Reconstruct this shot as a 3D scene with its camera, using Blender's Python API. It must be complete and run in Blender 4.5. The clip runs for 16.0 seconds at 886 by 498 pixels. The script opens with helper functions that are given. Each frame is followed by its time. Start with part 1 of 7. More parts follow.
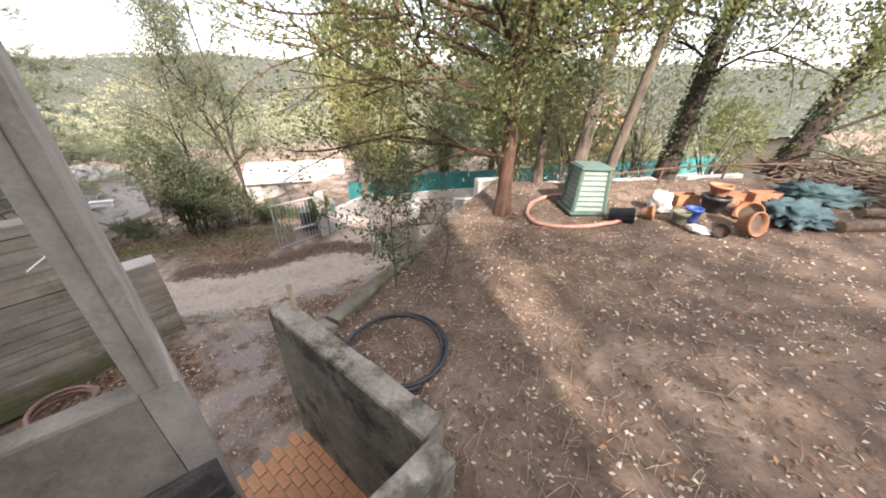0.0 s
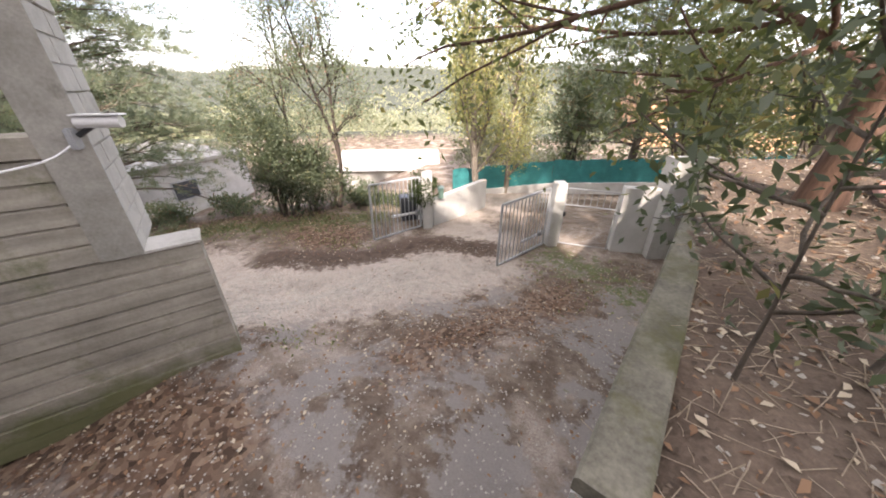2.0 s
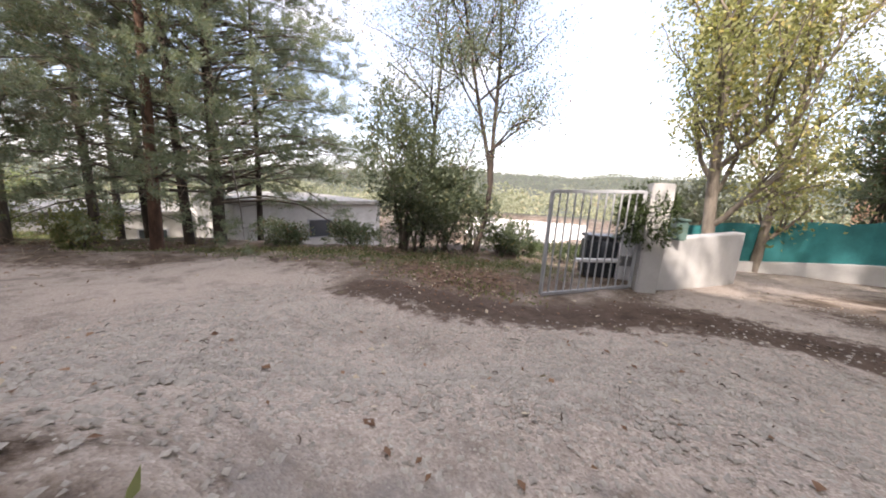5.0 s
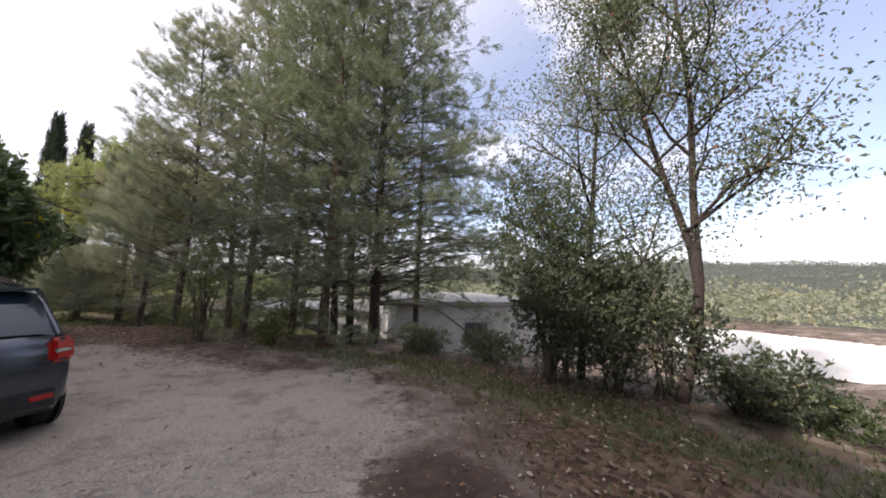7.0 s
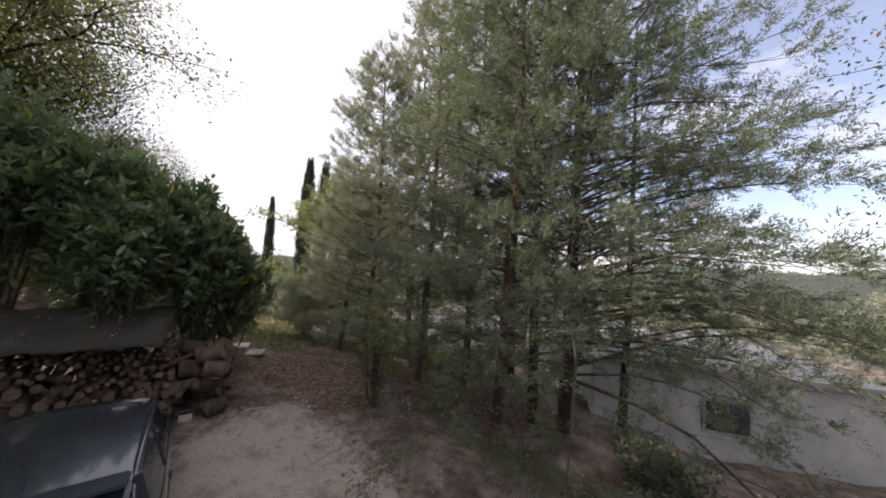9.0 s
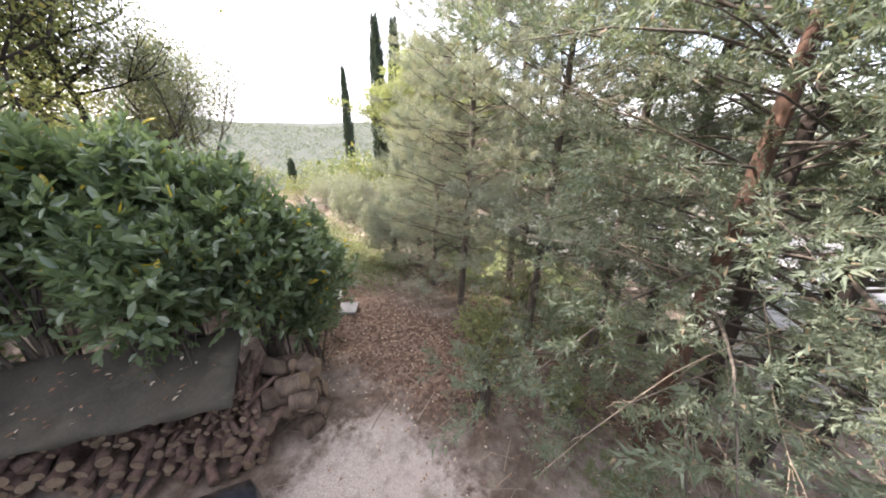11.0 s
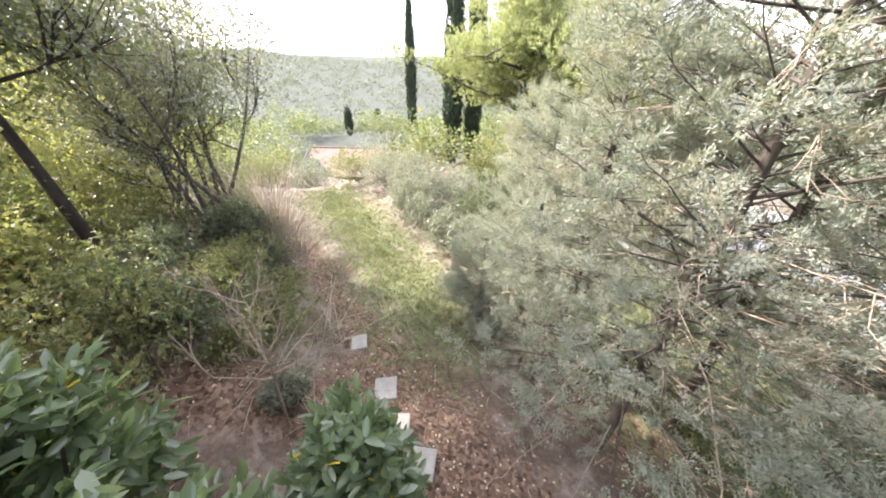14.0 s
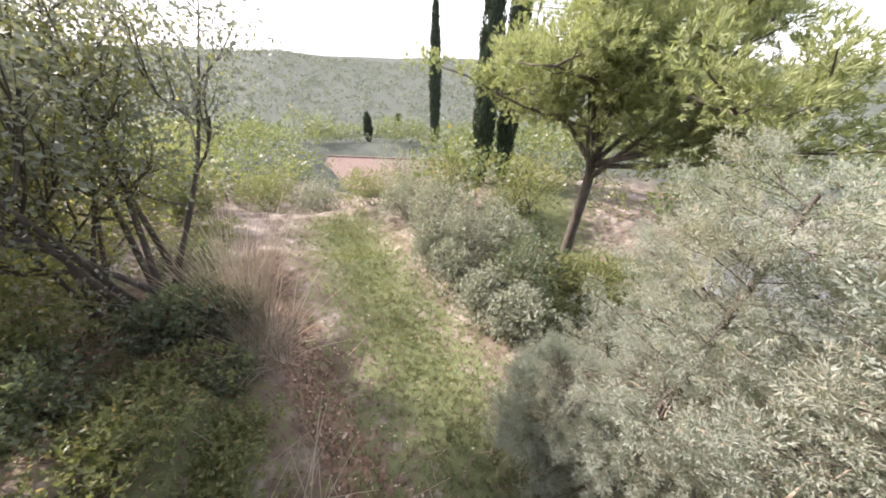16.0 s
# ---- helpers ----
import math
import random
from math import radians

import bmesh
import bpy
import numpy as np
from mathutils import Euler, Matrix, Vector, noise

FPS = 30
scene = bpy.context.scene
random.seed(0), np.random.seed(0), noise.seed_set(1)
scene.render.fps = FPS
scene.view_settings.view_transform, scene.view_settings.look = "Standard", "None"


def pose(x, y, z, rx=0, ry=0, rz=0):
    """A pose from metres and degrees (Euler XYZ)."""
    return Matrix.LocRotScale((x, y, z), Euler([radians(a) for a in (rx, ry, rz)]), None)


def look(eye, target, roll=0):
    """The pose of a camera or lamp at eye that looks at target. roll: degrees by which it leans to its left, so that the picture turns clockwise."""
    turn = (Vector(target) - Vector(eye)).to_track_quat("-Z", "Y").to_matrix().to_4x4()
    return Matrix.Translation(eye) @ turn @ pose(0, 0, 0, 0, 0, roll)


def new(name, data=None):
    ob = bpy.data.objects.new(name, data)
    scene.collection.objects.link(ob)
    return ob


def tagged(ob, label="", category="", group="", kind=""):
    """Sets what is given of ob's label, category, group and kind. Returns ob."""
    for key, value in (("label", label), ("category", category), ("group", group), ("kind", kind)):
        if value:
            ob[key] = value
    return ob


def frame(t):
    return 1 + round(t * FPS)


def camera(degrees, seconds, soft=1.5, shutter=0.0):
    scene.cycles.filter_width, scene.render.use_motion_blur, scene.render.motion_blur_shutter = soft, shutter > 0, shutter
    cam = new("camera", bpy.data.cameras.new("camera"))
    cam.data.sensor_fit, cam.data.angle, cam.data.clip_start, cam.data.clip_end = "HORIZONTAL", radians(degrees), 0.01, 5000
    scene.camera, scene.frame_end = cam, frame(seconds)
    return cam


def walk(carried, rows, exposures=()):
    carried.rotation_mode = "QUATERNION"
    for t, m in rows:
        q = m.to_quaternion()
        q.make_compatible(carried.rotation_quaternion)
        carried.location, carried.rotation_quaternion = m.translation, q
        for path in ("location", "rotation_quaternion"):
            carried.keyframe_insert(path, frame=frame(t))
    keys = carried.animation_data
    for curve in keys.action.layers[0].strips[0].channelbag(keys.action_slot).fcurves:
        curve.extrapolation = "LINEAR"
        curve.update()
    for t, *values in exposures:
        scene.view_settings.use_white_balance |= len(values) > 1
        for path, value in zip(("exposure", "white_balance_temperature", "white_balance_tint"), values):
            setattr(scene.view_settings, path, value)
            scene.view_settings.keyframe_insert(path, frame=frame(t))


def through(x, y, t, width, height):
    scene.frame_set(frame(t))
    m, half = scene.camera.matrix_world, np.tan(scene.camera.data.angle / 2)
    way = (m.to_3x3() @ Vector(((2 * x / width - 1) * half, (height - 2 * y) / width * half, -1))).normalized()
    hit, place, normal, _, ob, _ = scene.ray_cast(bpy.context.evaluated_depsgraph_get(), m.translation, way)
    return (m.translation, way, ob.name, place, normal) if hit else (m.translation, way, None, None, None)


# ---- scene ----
from math import sin, cos, pi

# ---- camera ----
cam = camera(109.4, 16.0, 1.9)
# seconds, eye, (heading to the left of +y, pitch, roll)
PATH = [
    (0, (3.858, 0.239, 5.563), (6.57, -28.04, 1.28)),
    (0.5, (3.197, 0.839, 5.188), (10.07, -27.78, 1.02)),
    (1, (2.616, 1.432, 4.793), (13.87, -27.62, 0.62)),
    (1.5, (2.126, 2.013, 4.398), (17.66, -27.63, 0.05)),
    (2, (1.643, 2.566, 4.059), (21.04, -27.49, 0.10)),
    (2.5, (1.228, 3.060, 3.807), (24.32, -27.45, 0.07)),
    (3, (0.793, 3.524, 3.543), (27.47, -26.97, -0.22)),
    (3.2, (0.601, 3.708, 3.419), (28.67, -26.62, -0.33)),
    (5.3, (-1.378, 5.114, 1.451), (45.21, -7.64, 3.59)),
    (5.5, (-1.470, 5.274, 1.366), (48.04, -5.33, 3.52)),
    (6, (-1.685, 5.802, 1.318), (56.15, -0.16, 3.07)),
    (6.5, (-1.960, 6.368, 1.481), (64.94, 3.34, 2.56)),
    (7, (-2.350, 6.821, 1.752), (74.02, 5.16, 1.67)),
    (7.5, (-2.971, 6.980, 2.214), (82.86, 5.53, 2.54)),
    (8, (-3.609, 6.955, 2.633), (90.82, 5.17, 3.23)),
    (8.5, (-4.287, 6.747, 2.952), (97.85, 4.33, 3.42)),
    (9, (-4.978, 6.395, 3.290), (104.27, 2.79, 3.81)),
    (9.2, (-5.250, 6.271, 3.435), (106.80, 1.71, 3.98)),
    (11.3, (-7.979, 4.197, 5.267), (119.35, -25.71, 0.12)),
    (11.5, (-8.260, 3.932, 5.337), (120.27, -27.47, -0.01)),
    (12, (-8.876, 3.291, 5.529), (121.88, -30.51, 0.28)),
    (12.5, (-9.475, 2.648, 5.696), (123.49, -31.97, 0.43)),
    (13, (-10.041, 2.001, 5.853), (125.10, -32.38, 0.58)),
    (13.5, (-10.551, 1.329, 6.000), (126.36, -32.31, 0.89)),
    (14, (-11.050, 0.644, 6.096), (127.70, -32.08, 0.96)),
    (14.5, (-11.595, -0.057, 6.143), (129.11, -31.97, 0.85)),
    (15, (-12.166, -0.740, 6.119), (130.25, -31.74, 0.70)),
    (15.5, (-12.724, -1.403, 6.083), (130.80, -31.55, 1.07)),
    (16, (-13.349, -2.005, 6.177), (130.89, -31.88, 1.43)),
]


def aim(eye, angles):
    a, p, r = (radians(v) for v in angles)
    way = Vector((-sin(a) * cos(p), cos(a) * cos(p), sin(p)))
    return look(eye, Vector(eye) + way, angles[2])


# seconds, stops, kelvin
EXPOSURE = [(t, stops, warmth, 21) for t, stops, warmth in ((0, 1.88, 6950), (1.5, 1.99, 7000), (3.2, 2.12, 6950), (5.5, 1.37, 6650), (6.5, 0.9, 6450), (8.0, 0.68, 6600), (9.2, 0.62, 6600),
                                                          (11.3, 2.58, 6450), (12.5, 2.98, 6450), (14.0, 2.52, 6350), (16, 1.80, 6450))]
walk(cam, [(t, aim(eye, angles)) for t, eye, angles in PATH], EXPOSURE)

# ---- sky and sun ----
SUN_BEARING, SUN_ELEVATION = 200.0, 39.0   # bearing to the left of +y
to_sun = Vector((-sin(radians(SUN_BEARING)) * cos(radians(SUN_ELEVATION)),
                 cos(radians(SUN_BEARING)) * cos(radians(SUN_ELEVATION)), sin(radians(SUN_ELEVATION))))
world = bpy.data.worlds.new("sky")
scene.world = world
world.use_nodes = True
wn, wl = world.node_tree.nodes, world.node_tree.links
wn.clear()
w_out, w_bg, w_sky = wn.new("ShaderNodeOutputWorld"), wn.new("ShaderNodeBackground"), wn.new("ShaderNodeTexSky")
w_sky.sky_type, w_sky.sun_disc = "NISHITA", False
w_sky.sun_elevation, w_sky.sun_rotation = radians(SUN_ELEVATION), radians(-SUN_BEARING)
w_sky.air_density, w_sky.dust_density, w_sky.ozone_density = 1.0, 1.4, 1.8
w_co, w_map, w_noise, w_ramp = (wn.new(k) for k in ("ShaderNodeTexCoord", "ShaderNodeMapping", "ShaderNodeTexNoise", "ShaderNodeValToRGB"))
w_map.inputs["Scale"].default_value = (1.5, 1.5, 4.2)
w_map.inputs["Location"].default_value = (0.35, 0.1, 0.2)
w_noise.inputs["Scale"].default_value, w_noise.inputs["Detail"].default_value = 1.7, 7.0
w_noise.inputs["Roughness"].default_value = 0.55
w_ramp.color_ramp.elements[0].position, w_ramp.color_ramp.elements[1].position = 0.50, 0.66
w_ramp.color_ramp.elements[0].color = (0.22, 0.22, 0.22, 1)
w_ramp.color_ramp.elements[1].color = (0.92, 0.92, 0.92, 1)


def sky_share(a, b, lo, hi, most):
    """How far the product of two directions lies between lo and hi, up to most."""
    d, m = wn.new("ShaderNodeVectorMath"), wn.new("ShaderNodeMapRange")
    d.operation, m.interpolation_type = "DOT_PRODUCT", "SMOOTHSTEP"
    wl.new(a, d.inputs[0])
    d.inputs[1].default_value = b
    for key, val in (("From Min", lo), ("From Max", hi), ("To Min", 0.0), ("To Max", most)):
        m.inputs[key].default_value = val
    wl.new(d.outputs["Value"], m.inputs["Value"])
    return m.outputs["Result"]


def sky_most(a, b):
    m = wn.new("ShaderNodeMath")
    m.operation = "MAXIMUM"
    wl.new(a, m.inputs[0])
    wl.new(b, m.inputs[1])
    return m.outputs[0]


# a thin veil of cloud towards the sun, and haze along the horizon
w_veil = sky_share(w_co.outputs["Generated"], tuple(to_sun), -0.40, 0.42, 0.85)
w_haze = sky_share(w_co.outputs["Generated"], (0, 0, -1), -0.30, -0.02, 0.62)
w_mix = wn.new("ShaderNodeMix")
w_mix.data_type = "RGBA"
w_mix.inputs["B"].default_value = (5.2, 5.3, 5.5, 1)
wl.new(w_co.outputs["Generated"], w_map.inputs["Vector"])
wl.new(w_map.outputs["Vector"], w_noise.inputs["Vector"])
wl.new(w_noise.outputs["Fac"], w_ramp.inputs["Fac"])
wl.new(sky_most(sky_most(w_ramp.outputs["Color"], w_veil), w_haze), w_mix.inputs["Factor"])
wl.new(w_sky.outputs["Color"], w_mix.inputs["A"])
wl.new(w_mix.outputs["Result"], w_bg.inputs["Color"])
w_bg.inputs["Strength"].default_value = 0.15
wl.new(w_bg.outputs["Background"], w_out.inputs["Surface"])

sun_data = bpy.data.lights.new("sun", "SUN")
sun_data.energy, sun_data.angle, sun_data.color = 4.0, radians(1.5), (1.0, 0.94, 0.84)
sun = new("sun", sun_data)
sun.matrix_world = look(tuple(to_sun * 60), (0, 0, 0))


# ---- materials ----
def material(name, rough=0.8, metal=0.0):
    m = bpy.data.materials.new(name)
    m.use_nodes = True
    n, l = m.node_tree.nodes, m.node_tree.links
    b = n["Principled BSDF"]
    b.inputs["Roughness"].default_value, b.inputs["Metallic"].default_value = rough, metal
    return m, n, l, b


def node_noise(n, l, scale, detail=4.0, rough=0.6, vec=None):
    t = n.new("ShaderNodeTexNoise")
    t.inputs["Scale"].default_value, t.inputs["Detail"].default_value, t.inputs["Roughness"].default_value = scale, detail, rough
    if vec is not None:
        l.new(vec, t.inputs["Vector"])
    return t


def node_ramp(n, l, fac, stops):
    r = n.new("ShaderNodeValToRGB")
    e = r.color_ramp.elements
    while len(e) < len(stops):
        e.new(0.5)
    for k, (p, c) in zip(e, stops):
        k.position, k.color = p, (*c, 1)
    l.new(fac, r.inputs["Fac"])
    return r


def node_mix(n, l, fac, a, b, blend="MIX"):
    m = n.new("ShaderNodeMix")
    m.data_type, m.blend_type = "RGBA", blend
    for key, v in (("Factor", fac), ("A", a), ("B", b)):
        if isinstance(v, (int, float)):
            m.inputs[key].default_value = v
        elif isinstance(v, tuple):
            m.inputs[key].default_value = (*v, 1)
        else:
            l.new(v, m.inputs[key])
    return m.outputs["Result"]


def node_math(n, l, op, a, b=0.0, clamp=False):
    m = n.new("ShaderNodeMath")
    m.operation, m.use_clamp = op, clamp
    for i, v in enumerate((a, b)):
        if isinstance(v, (int, float)):
            m.inputs[i].default_value = v
        else:
            l.new(v, m.inputs[i])
    return m.outputs[0]


def bump(n, l, b, height, strength=0.4, distance=0.02):
    k = n.new("ShaderNodeBump")
    k.inputs["Strength"].default_value, k.inputs["Distance"].default_value = strength, distance
    l.new(height, k.inputs["Height"])
    l.new(k.outputs["Normal"], b.inputs["Normal"])


def coords(n, kind="Object"):
    return n.new("ShaderNodeTexCoord").outputs[kind]


def mottled(name, dark, light, scale=3.0, rough=0.85, fine=40.0, relief=0.4, distance=0.01, stain=None, stain_scale=1.2, metal=0.0, spot=(0.55, 0.7)):
    """A surface of two tones, with fine grain and larger stains."""
    m, n, l, b = material(name, rough, metal)
    v = coords(n)
    a, f = node_noise(n, l, scale, 6, 0.65, v), node_noise(n, l, fine, 5, 0.7, v)
    mix = node_math(n, l, "ADD", node_math(n, l, "MULTIPLY", a.outputs["Fac"], 0.6), node_math(n, l, "MULTIPLY", f.outputs["Fac"], 0.4))
    c = node_ramp(n, l, mix, [(0.35, dark), (0.65, light)]).outputs["Color"]
    if stain:
        s = node_noise(n, l, stain_scale, 7, 0.7, v)
        k = node_ramp(n, l, s.outputs["Fac"], [(spot[0], (0, 0, 0)), (spot[1], (1, 1, 1))])
        c = node_mix(n, l, k.outputs["Color"], c, stain)
    l.new(c, b.inputs["Base Color"])
    bump(n, l, b, mix, relief, distance)
    return m


def leafy(name, dark, light, dry=None, dry_share=0.06, rough=0.5, through=0.25, spec=0.4, patch=None):
    """Leaves: each differs a little, and light comes through them."""
    m, n, l, b = material(name, rough)
    g = n.new("ShaderNodeNewGeometry")
    tone = node_noise(n, l, 2.6, 3, 0.55, coords(n))
    tone = node_math(n, l, "ADD", node_math(n, l, "MULTIPLY", g.outputs["Random Per Island"], 0.45), node_math(n, l, "MULTIPLY", tone.outputs["Fac"], 0.9))
    c = node_ramp(n, l, tone, [(0.30, dark), (1.0, light)]).outputs["Color"]
    big = node_noise(n, l, 0.7, 3, 0.5, coords(n))
    c = node_mix(n, l, node_math(n, l, "MULTIPLY", big.outputs["Fac"], 0.3), c, tuple(v * 0.8 for v in dark))
    if patch:
        worn = node_noise(n, l, 1.1, 4, 0.6, coords(n))
        c = node_mix(n, l, node_ramp(n, l, worn.outputs["Fac"], [(0.52, (0, 0, 0)), (0.66, (0.8, 0.8, 0.8))]).outputs["Color"], c, patch)
    if dry:
        k = node_math(n, l, "GREATER_THAN", node_math(n, l, "FRACT", node_math(n, l, "MULTIPLY", g.outputs["Random Per Island"], 97.0)), 1.0 - dry_share)
        c = node_mix(n, l, k, c, dry)
    l.new(c, b.inputs["Base Color"])
    b.inputs["Specular IOR Level"].default_value = spec
    tr, ad = n.new("ShaderNodeBsdfTranslucent"), n.new("ShaderNodeMixShader")
    warm = node_mix(n, l, 1.0, c, (1.3, 1.35, 0.8), "MULTIPLY")
    l.new(warm, tr.inputs["Color"])
    ad.inputs["Fac"].default_value = through
    l.new(b.outputs["BSDF"], ad.inputs[1])
    l.new(tr.outputs["BSDF"], ad.inputs[2])
    l.new(ad.outputs["Shader"], n["Material Output"].inputs["Surface"])
    return m


def bark(name, dark, light, scale=9.0):
    m, n, l, b = material(name, 0.95)
    v = coords(n)
    mp = n.new("ShaderNodeMapping")
    mp.inputs["Scale"].default_value = (1, 1, 0.22)
    l.new(v, mp.inputs["Vector"])
    a, f = node_noise(n, l, scale, 6, 0.7, mp.outputs["Vector"]), node_noise(n, l, 1.6, 4, 0.6, v)
    c = node_ramp(n, l, a.outputs["Fac"], [(0.35, dark), (0.68, light)]).outputs["Color"]
    c = node_mix(n, l, node_math(n, l, "MULTIPLY", f.outputs["Fac"], 0.5), c, tuple(x * 0.6 for x in dark))
    l.new(c, b.inputs["Base Color"])
    bump(n, l, b, a.outputs["Fac"], 0.9, 0.03)
    return m


def ground_material():
    """Soil, leaf litter, gravel and grass, laid out by the zones that the sheet carries."""
    m, n, l, b = material("ground_cover", 0.95)
    v = coords(n)

    def zone(name):
        a = n.new("ShaderNodeAttribute")
        a.attribute_name = name
        return a.outputs["Fac"]

    big, mid, fine = node_noise(n, l, 0.6, 6, 0.65, v), node_noise(n, l, 5.0, 6, 0.7, v), node_noise(n, l, 45.0, 4, 0.7, v)
    vor = n.new("ShaderNodeTexVoronoi")
    vor.inputs["Scale"].default_value = 85.0
    l.new(v, vor.inputs["Vector"])
    vor2 = n.new("ShaderNodeTexVoronoi")
    vor2.inputs["Scale"].default_value = 16.0
    l.new(v, vor2.inputs["Vector"])
    soil = node_ramp(n, l, mid.outputs["Fac"], [(0.3, (0.075, 0.055, 0.042)), (0.55, (0.16, 0.125, 0.098)), (0.72, (0.25, 0.205, 0.165))]).outputs["Color"]
    litter = node_ramp(n, l, vor2.outputs["Color"], [(0.1, (0.055, 0.038, 0.028)), (0.5, (0.14, 0.092, 0.066)), (0.9, (0.25, 0.18, 0.13))]).outputs["Color"]
    stones = node_ramp(n, l, vor.outputs["Color"], [(0.05, (0.24, 0.195, 0.162)), (0.5, (0.385, 0.328, 0.285)), (0.95, (0.54, 0.475, 0.415))]).outputs["Color"]
    dust = node_ramp(n, l, big.outputs["Fac"], [(0.4, (0.0, 0.0, 0.0)), (0.62, (1, 1, 1))]).outputs["Color"]
    stones = node_mix(n, l, node_math(n, l, "MULTIPLY", dust, 0.5), stones, (0.44, 0.38, 0.33))
    tread = node_noise(n, l, 1.9, 7, 0.68, v)
    stones = node_mix(n, l, node_ramp(n, l, tread.outputs["Fac"], [(0.50, (0, 0, 0)), (0.66, (0.7, 0.7, 0.7))]).outputs["Color"], stones, (0.17, 0.145, 0.125))
    turf = node_ramp(n, l, node_math(n, l, "ADD", node_math(n, l, "MULTIPLY", mid.outputs["Fac"], 0.5), node_math(n, l, "MULTIPLY", fine.outputs["Fac"], 0.5)),
                     [(0.35, (0.055, 0.062, 0.03)), (0.52, (0.105, 0.122, 0.056)), (0.68, (0.19, 0.19, 0.11))]).outputs["Color"]
    # far slopes: distance haze is put into this greyed colour
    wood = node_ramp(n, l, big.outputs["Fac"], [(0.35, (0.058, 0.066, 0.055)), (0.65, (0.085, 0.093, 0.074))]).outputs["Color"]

    def blend(a, c, z, jag=0.55):
        edge = node_math(n, l, "ADD", zone(z), node_math(n, l, "MULTIPLY", node_math(n, l, "SUBTRACT", mid.outputs["Fac"], 0.5), jag * 2))
        k = n.new("ShaderNodeMapRange")
        k.inputs["From Min"].default_value, k.inputs["From Max"].default_value = 0.35, 0.65
        l.new(edge, k.inputs["Value"])
        return node_mix(n, l, k.outputs["Result"], a, c)

    patch = node_noise(n, l, 1.3, 6, 0.62, v)
    soil = node_mix(n, l, node_ramp(n, l, patch.outputs["Fac"], [(0.47, (0, 0, 0)), (0.64, (0.65, 0.65, 0.65))]).outputs["Color"], soil, stones)
    worn = node_noise(n, l, 0.95, 9, 0.66, v)
    soil = node_mix(n, l, node_math(n, l, "MULTIPLY", zone("yard"), node_ramp(n, l, worn.outputs["Fac"], [(0.49, (0, 0, 0)), (0.52, (0.9, 0.9, 0.9))]).outputs["Color"]), soil, node_mix(n, l, fine.outputs["Fac"], (0.17, 0.155, 0.145), (0.31, 0.285, 0.265)))
    c = blend(soil, litter, "litter")
    c = blend(c, stones, "gravel")
    damp = node_ramp(n, l, mid.outputs["Fac"], [(0.3, (0.05, 0.036, 0.028)), (0.7, (0.135, 0.10, 0.08))]).outputs["Color"]
    c = blend(c, damp, "damp", 1.0)
    c = blend(c, turf, "grass", 1.25)
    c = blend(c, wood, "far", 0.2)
    l.new(c, b.inputs["Base Color"])
    b.inputs["Specular IOR Level"].default_value = 0.08
    h = node_math(n, l, "ADD", node_math(n, l, "MULTIPLY", vor.outputs["Distance"], 0.7), mid.outputs["Fac"])
    bump(n, l, b, h, 0.55, 0.014)
    return m


def plain_concrete(name, dark, light, boards=0.0, moss=True, green=(0.07, 0.068, 0.045)):
    """Cast concrete, with the marks of its boards where boards is their height."""
    m, n, l, b = material(name, 0.9)
    v = coords(n)
    a, f = node_noise(n, l, 2.2, 7, 0.7, v), node_noise(n, l, 38, 5, 0.7, v)
    t = node_math(n, l, "ADD", node_math(n, l, "MULTIPLY", a.outputs["Fac"], 0.7), node_math(n, l, "MULTIPLY", f.outputs["Fac"], 0.3))
    c = node_ramp(n, l, t, [(0.32, dark), (0.66, light)]).outputs["Color"]
    if boards:
        # each board took the cement a little differently, and rain has run along the joints
        mp = n.new("ShaderNodeMapping")
        mp.inputs["Scale"].default_value = (0.5, 0.5, 1.0 / boards)
        l.new(v, mp.inputs["Vector"])
        streak = node_noise(n, l, 1.0, 5, 0.6, mp.outputs["Vector"])
        k = node_ramp(n, l, streak.outputs["Fac"], [(0.38, (0.72, 0.71, 0.69)), (0.60, (1.15, 1.13, 1.09))]).outputs["Color"]
        c = node_mix(n, l, 0.8, c, k, "MULTIPLY")
        z = n.new("ShaderNodeSeparateXYZ")
        l.new(v, z.inputs[0])
        rag = node_noise(n, l, 2.4, 6, 0.7, v)
        foot = node_math(n, l, "SUBTRACT", node_math(n, l, "ADD", 0.92, node_math(n, l, "MULTIPLY", rag.outputs["Fac"], 0.9)), z.outputs["Z"])
        k = n.new("ShaderNodeMapRange")
        k.inputs["From Min"].default_value, k.inputs["From Max"].default_value, k.inputs["To Max"].default_value = 0.0, 0.3, 0.85
        l.new(foot, k.inputs["Value"])
        c = node_mix(n, l, k.outputs["Result"], c, (0.115, 0.125, 0.045))
    if moss:
        s = node_noise(n, l, 1.7, 8, 0.75, v)
        k = node_ramp(n, l, s.outputs["Fac"], [(0.56, (0, 0, 0)), (0.72, (1, 1, 1))]).outputs["Color"]
        c = node_mix(n, l, node_math(n, l, "MULTIPLY", k, 0.75), c, green)
    l.new(c, b.inputs["Base Color"])
    bump(n, l, b, t, 0.5, 0.012)
    return m


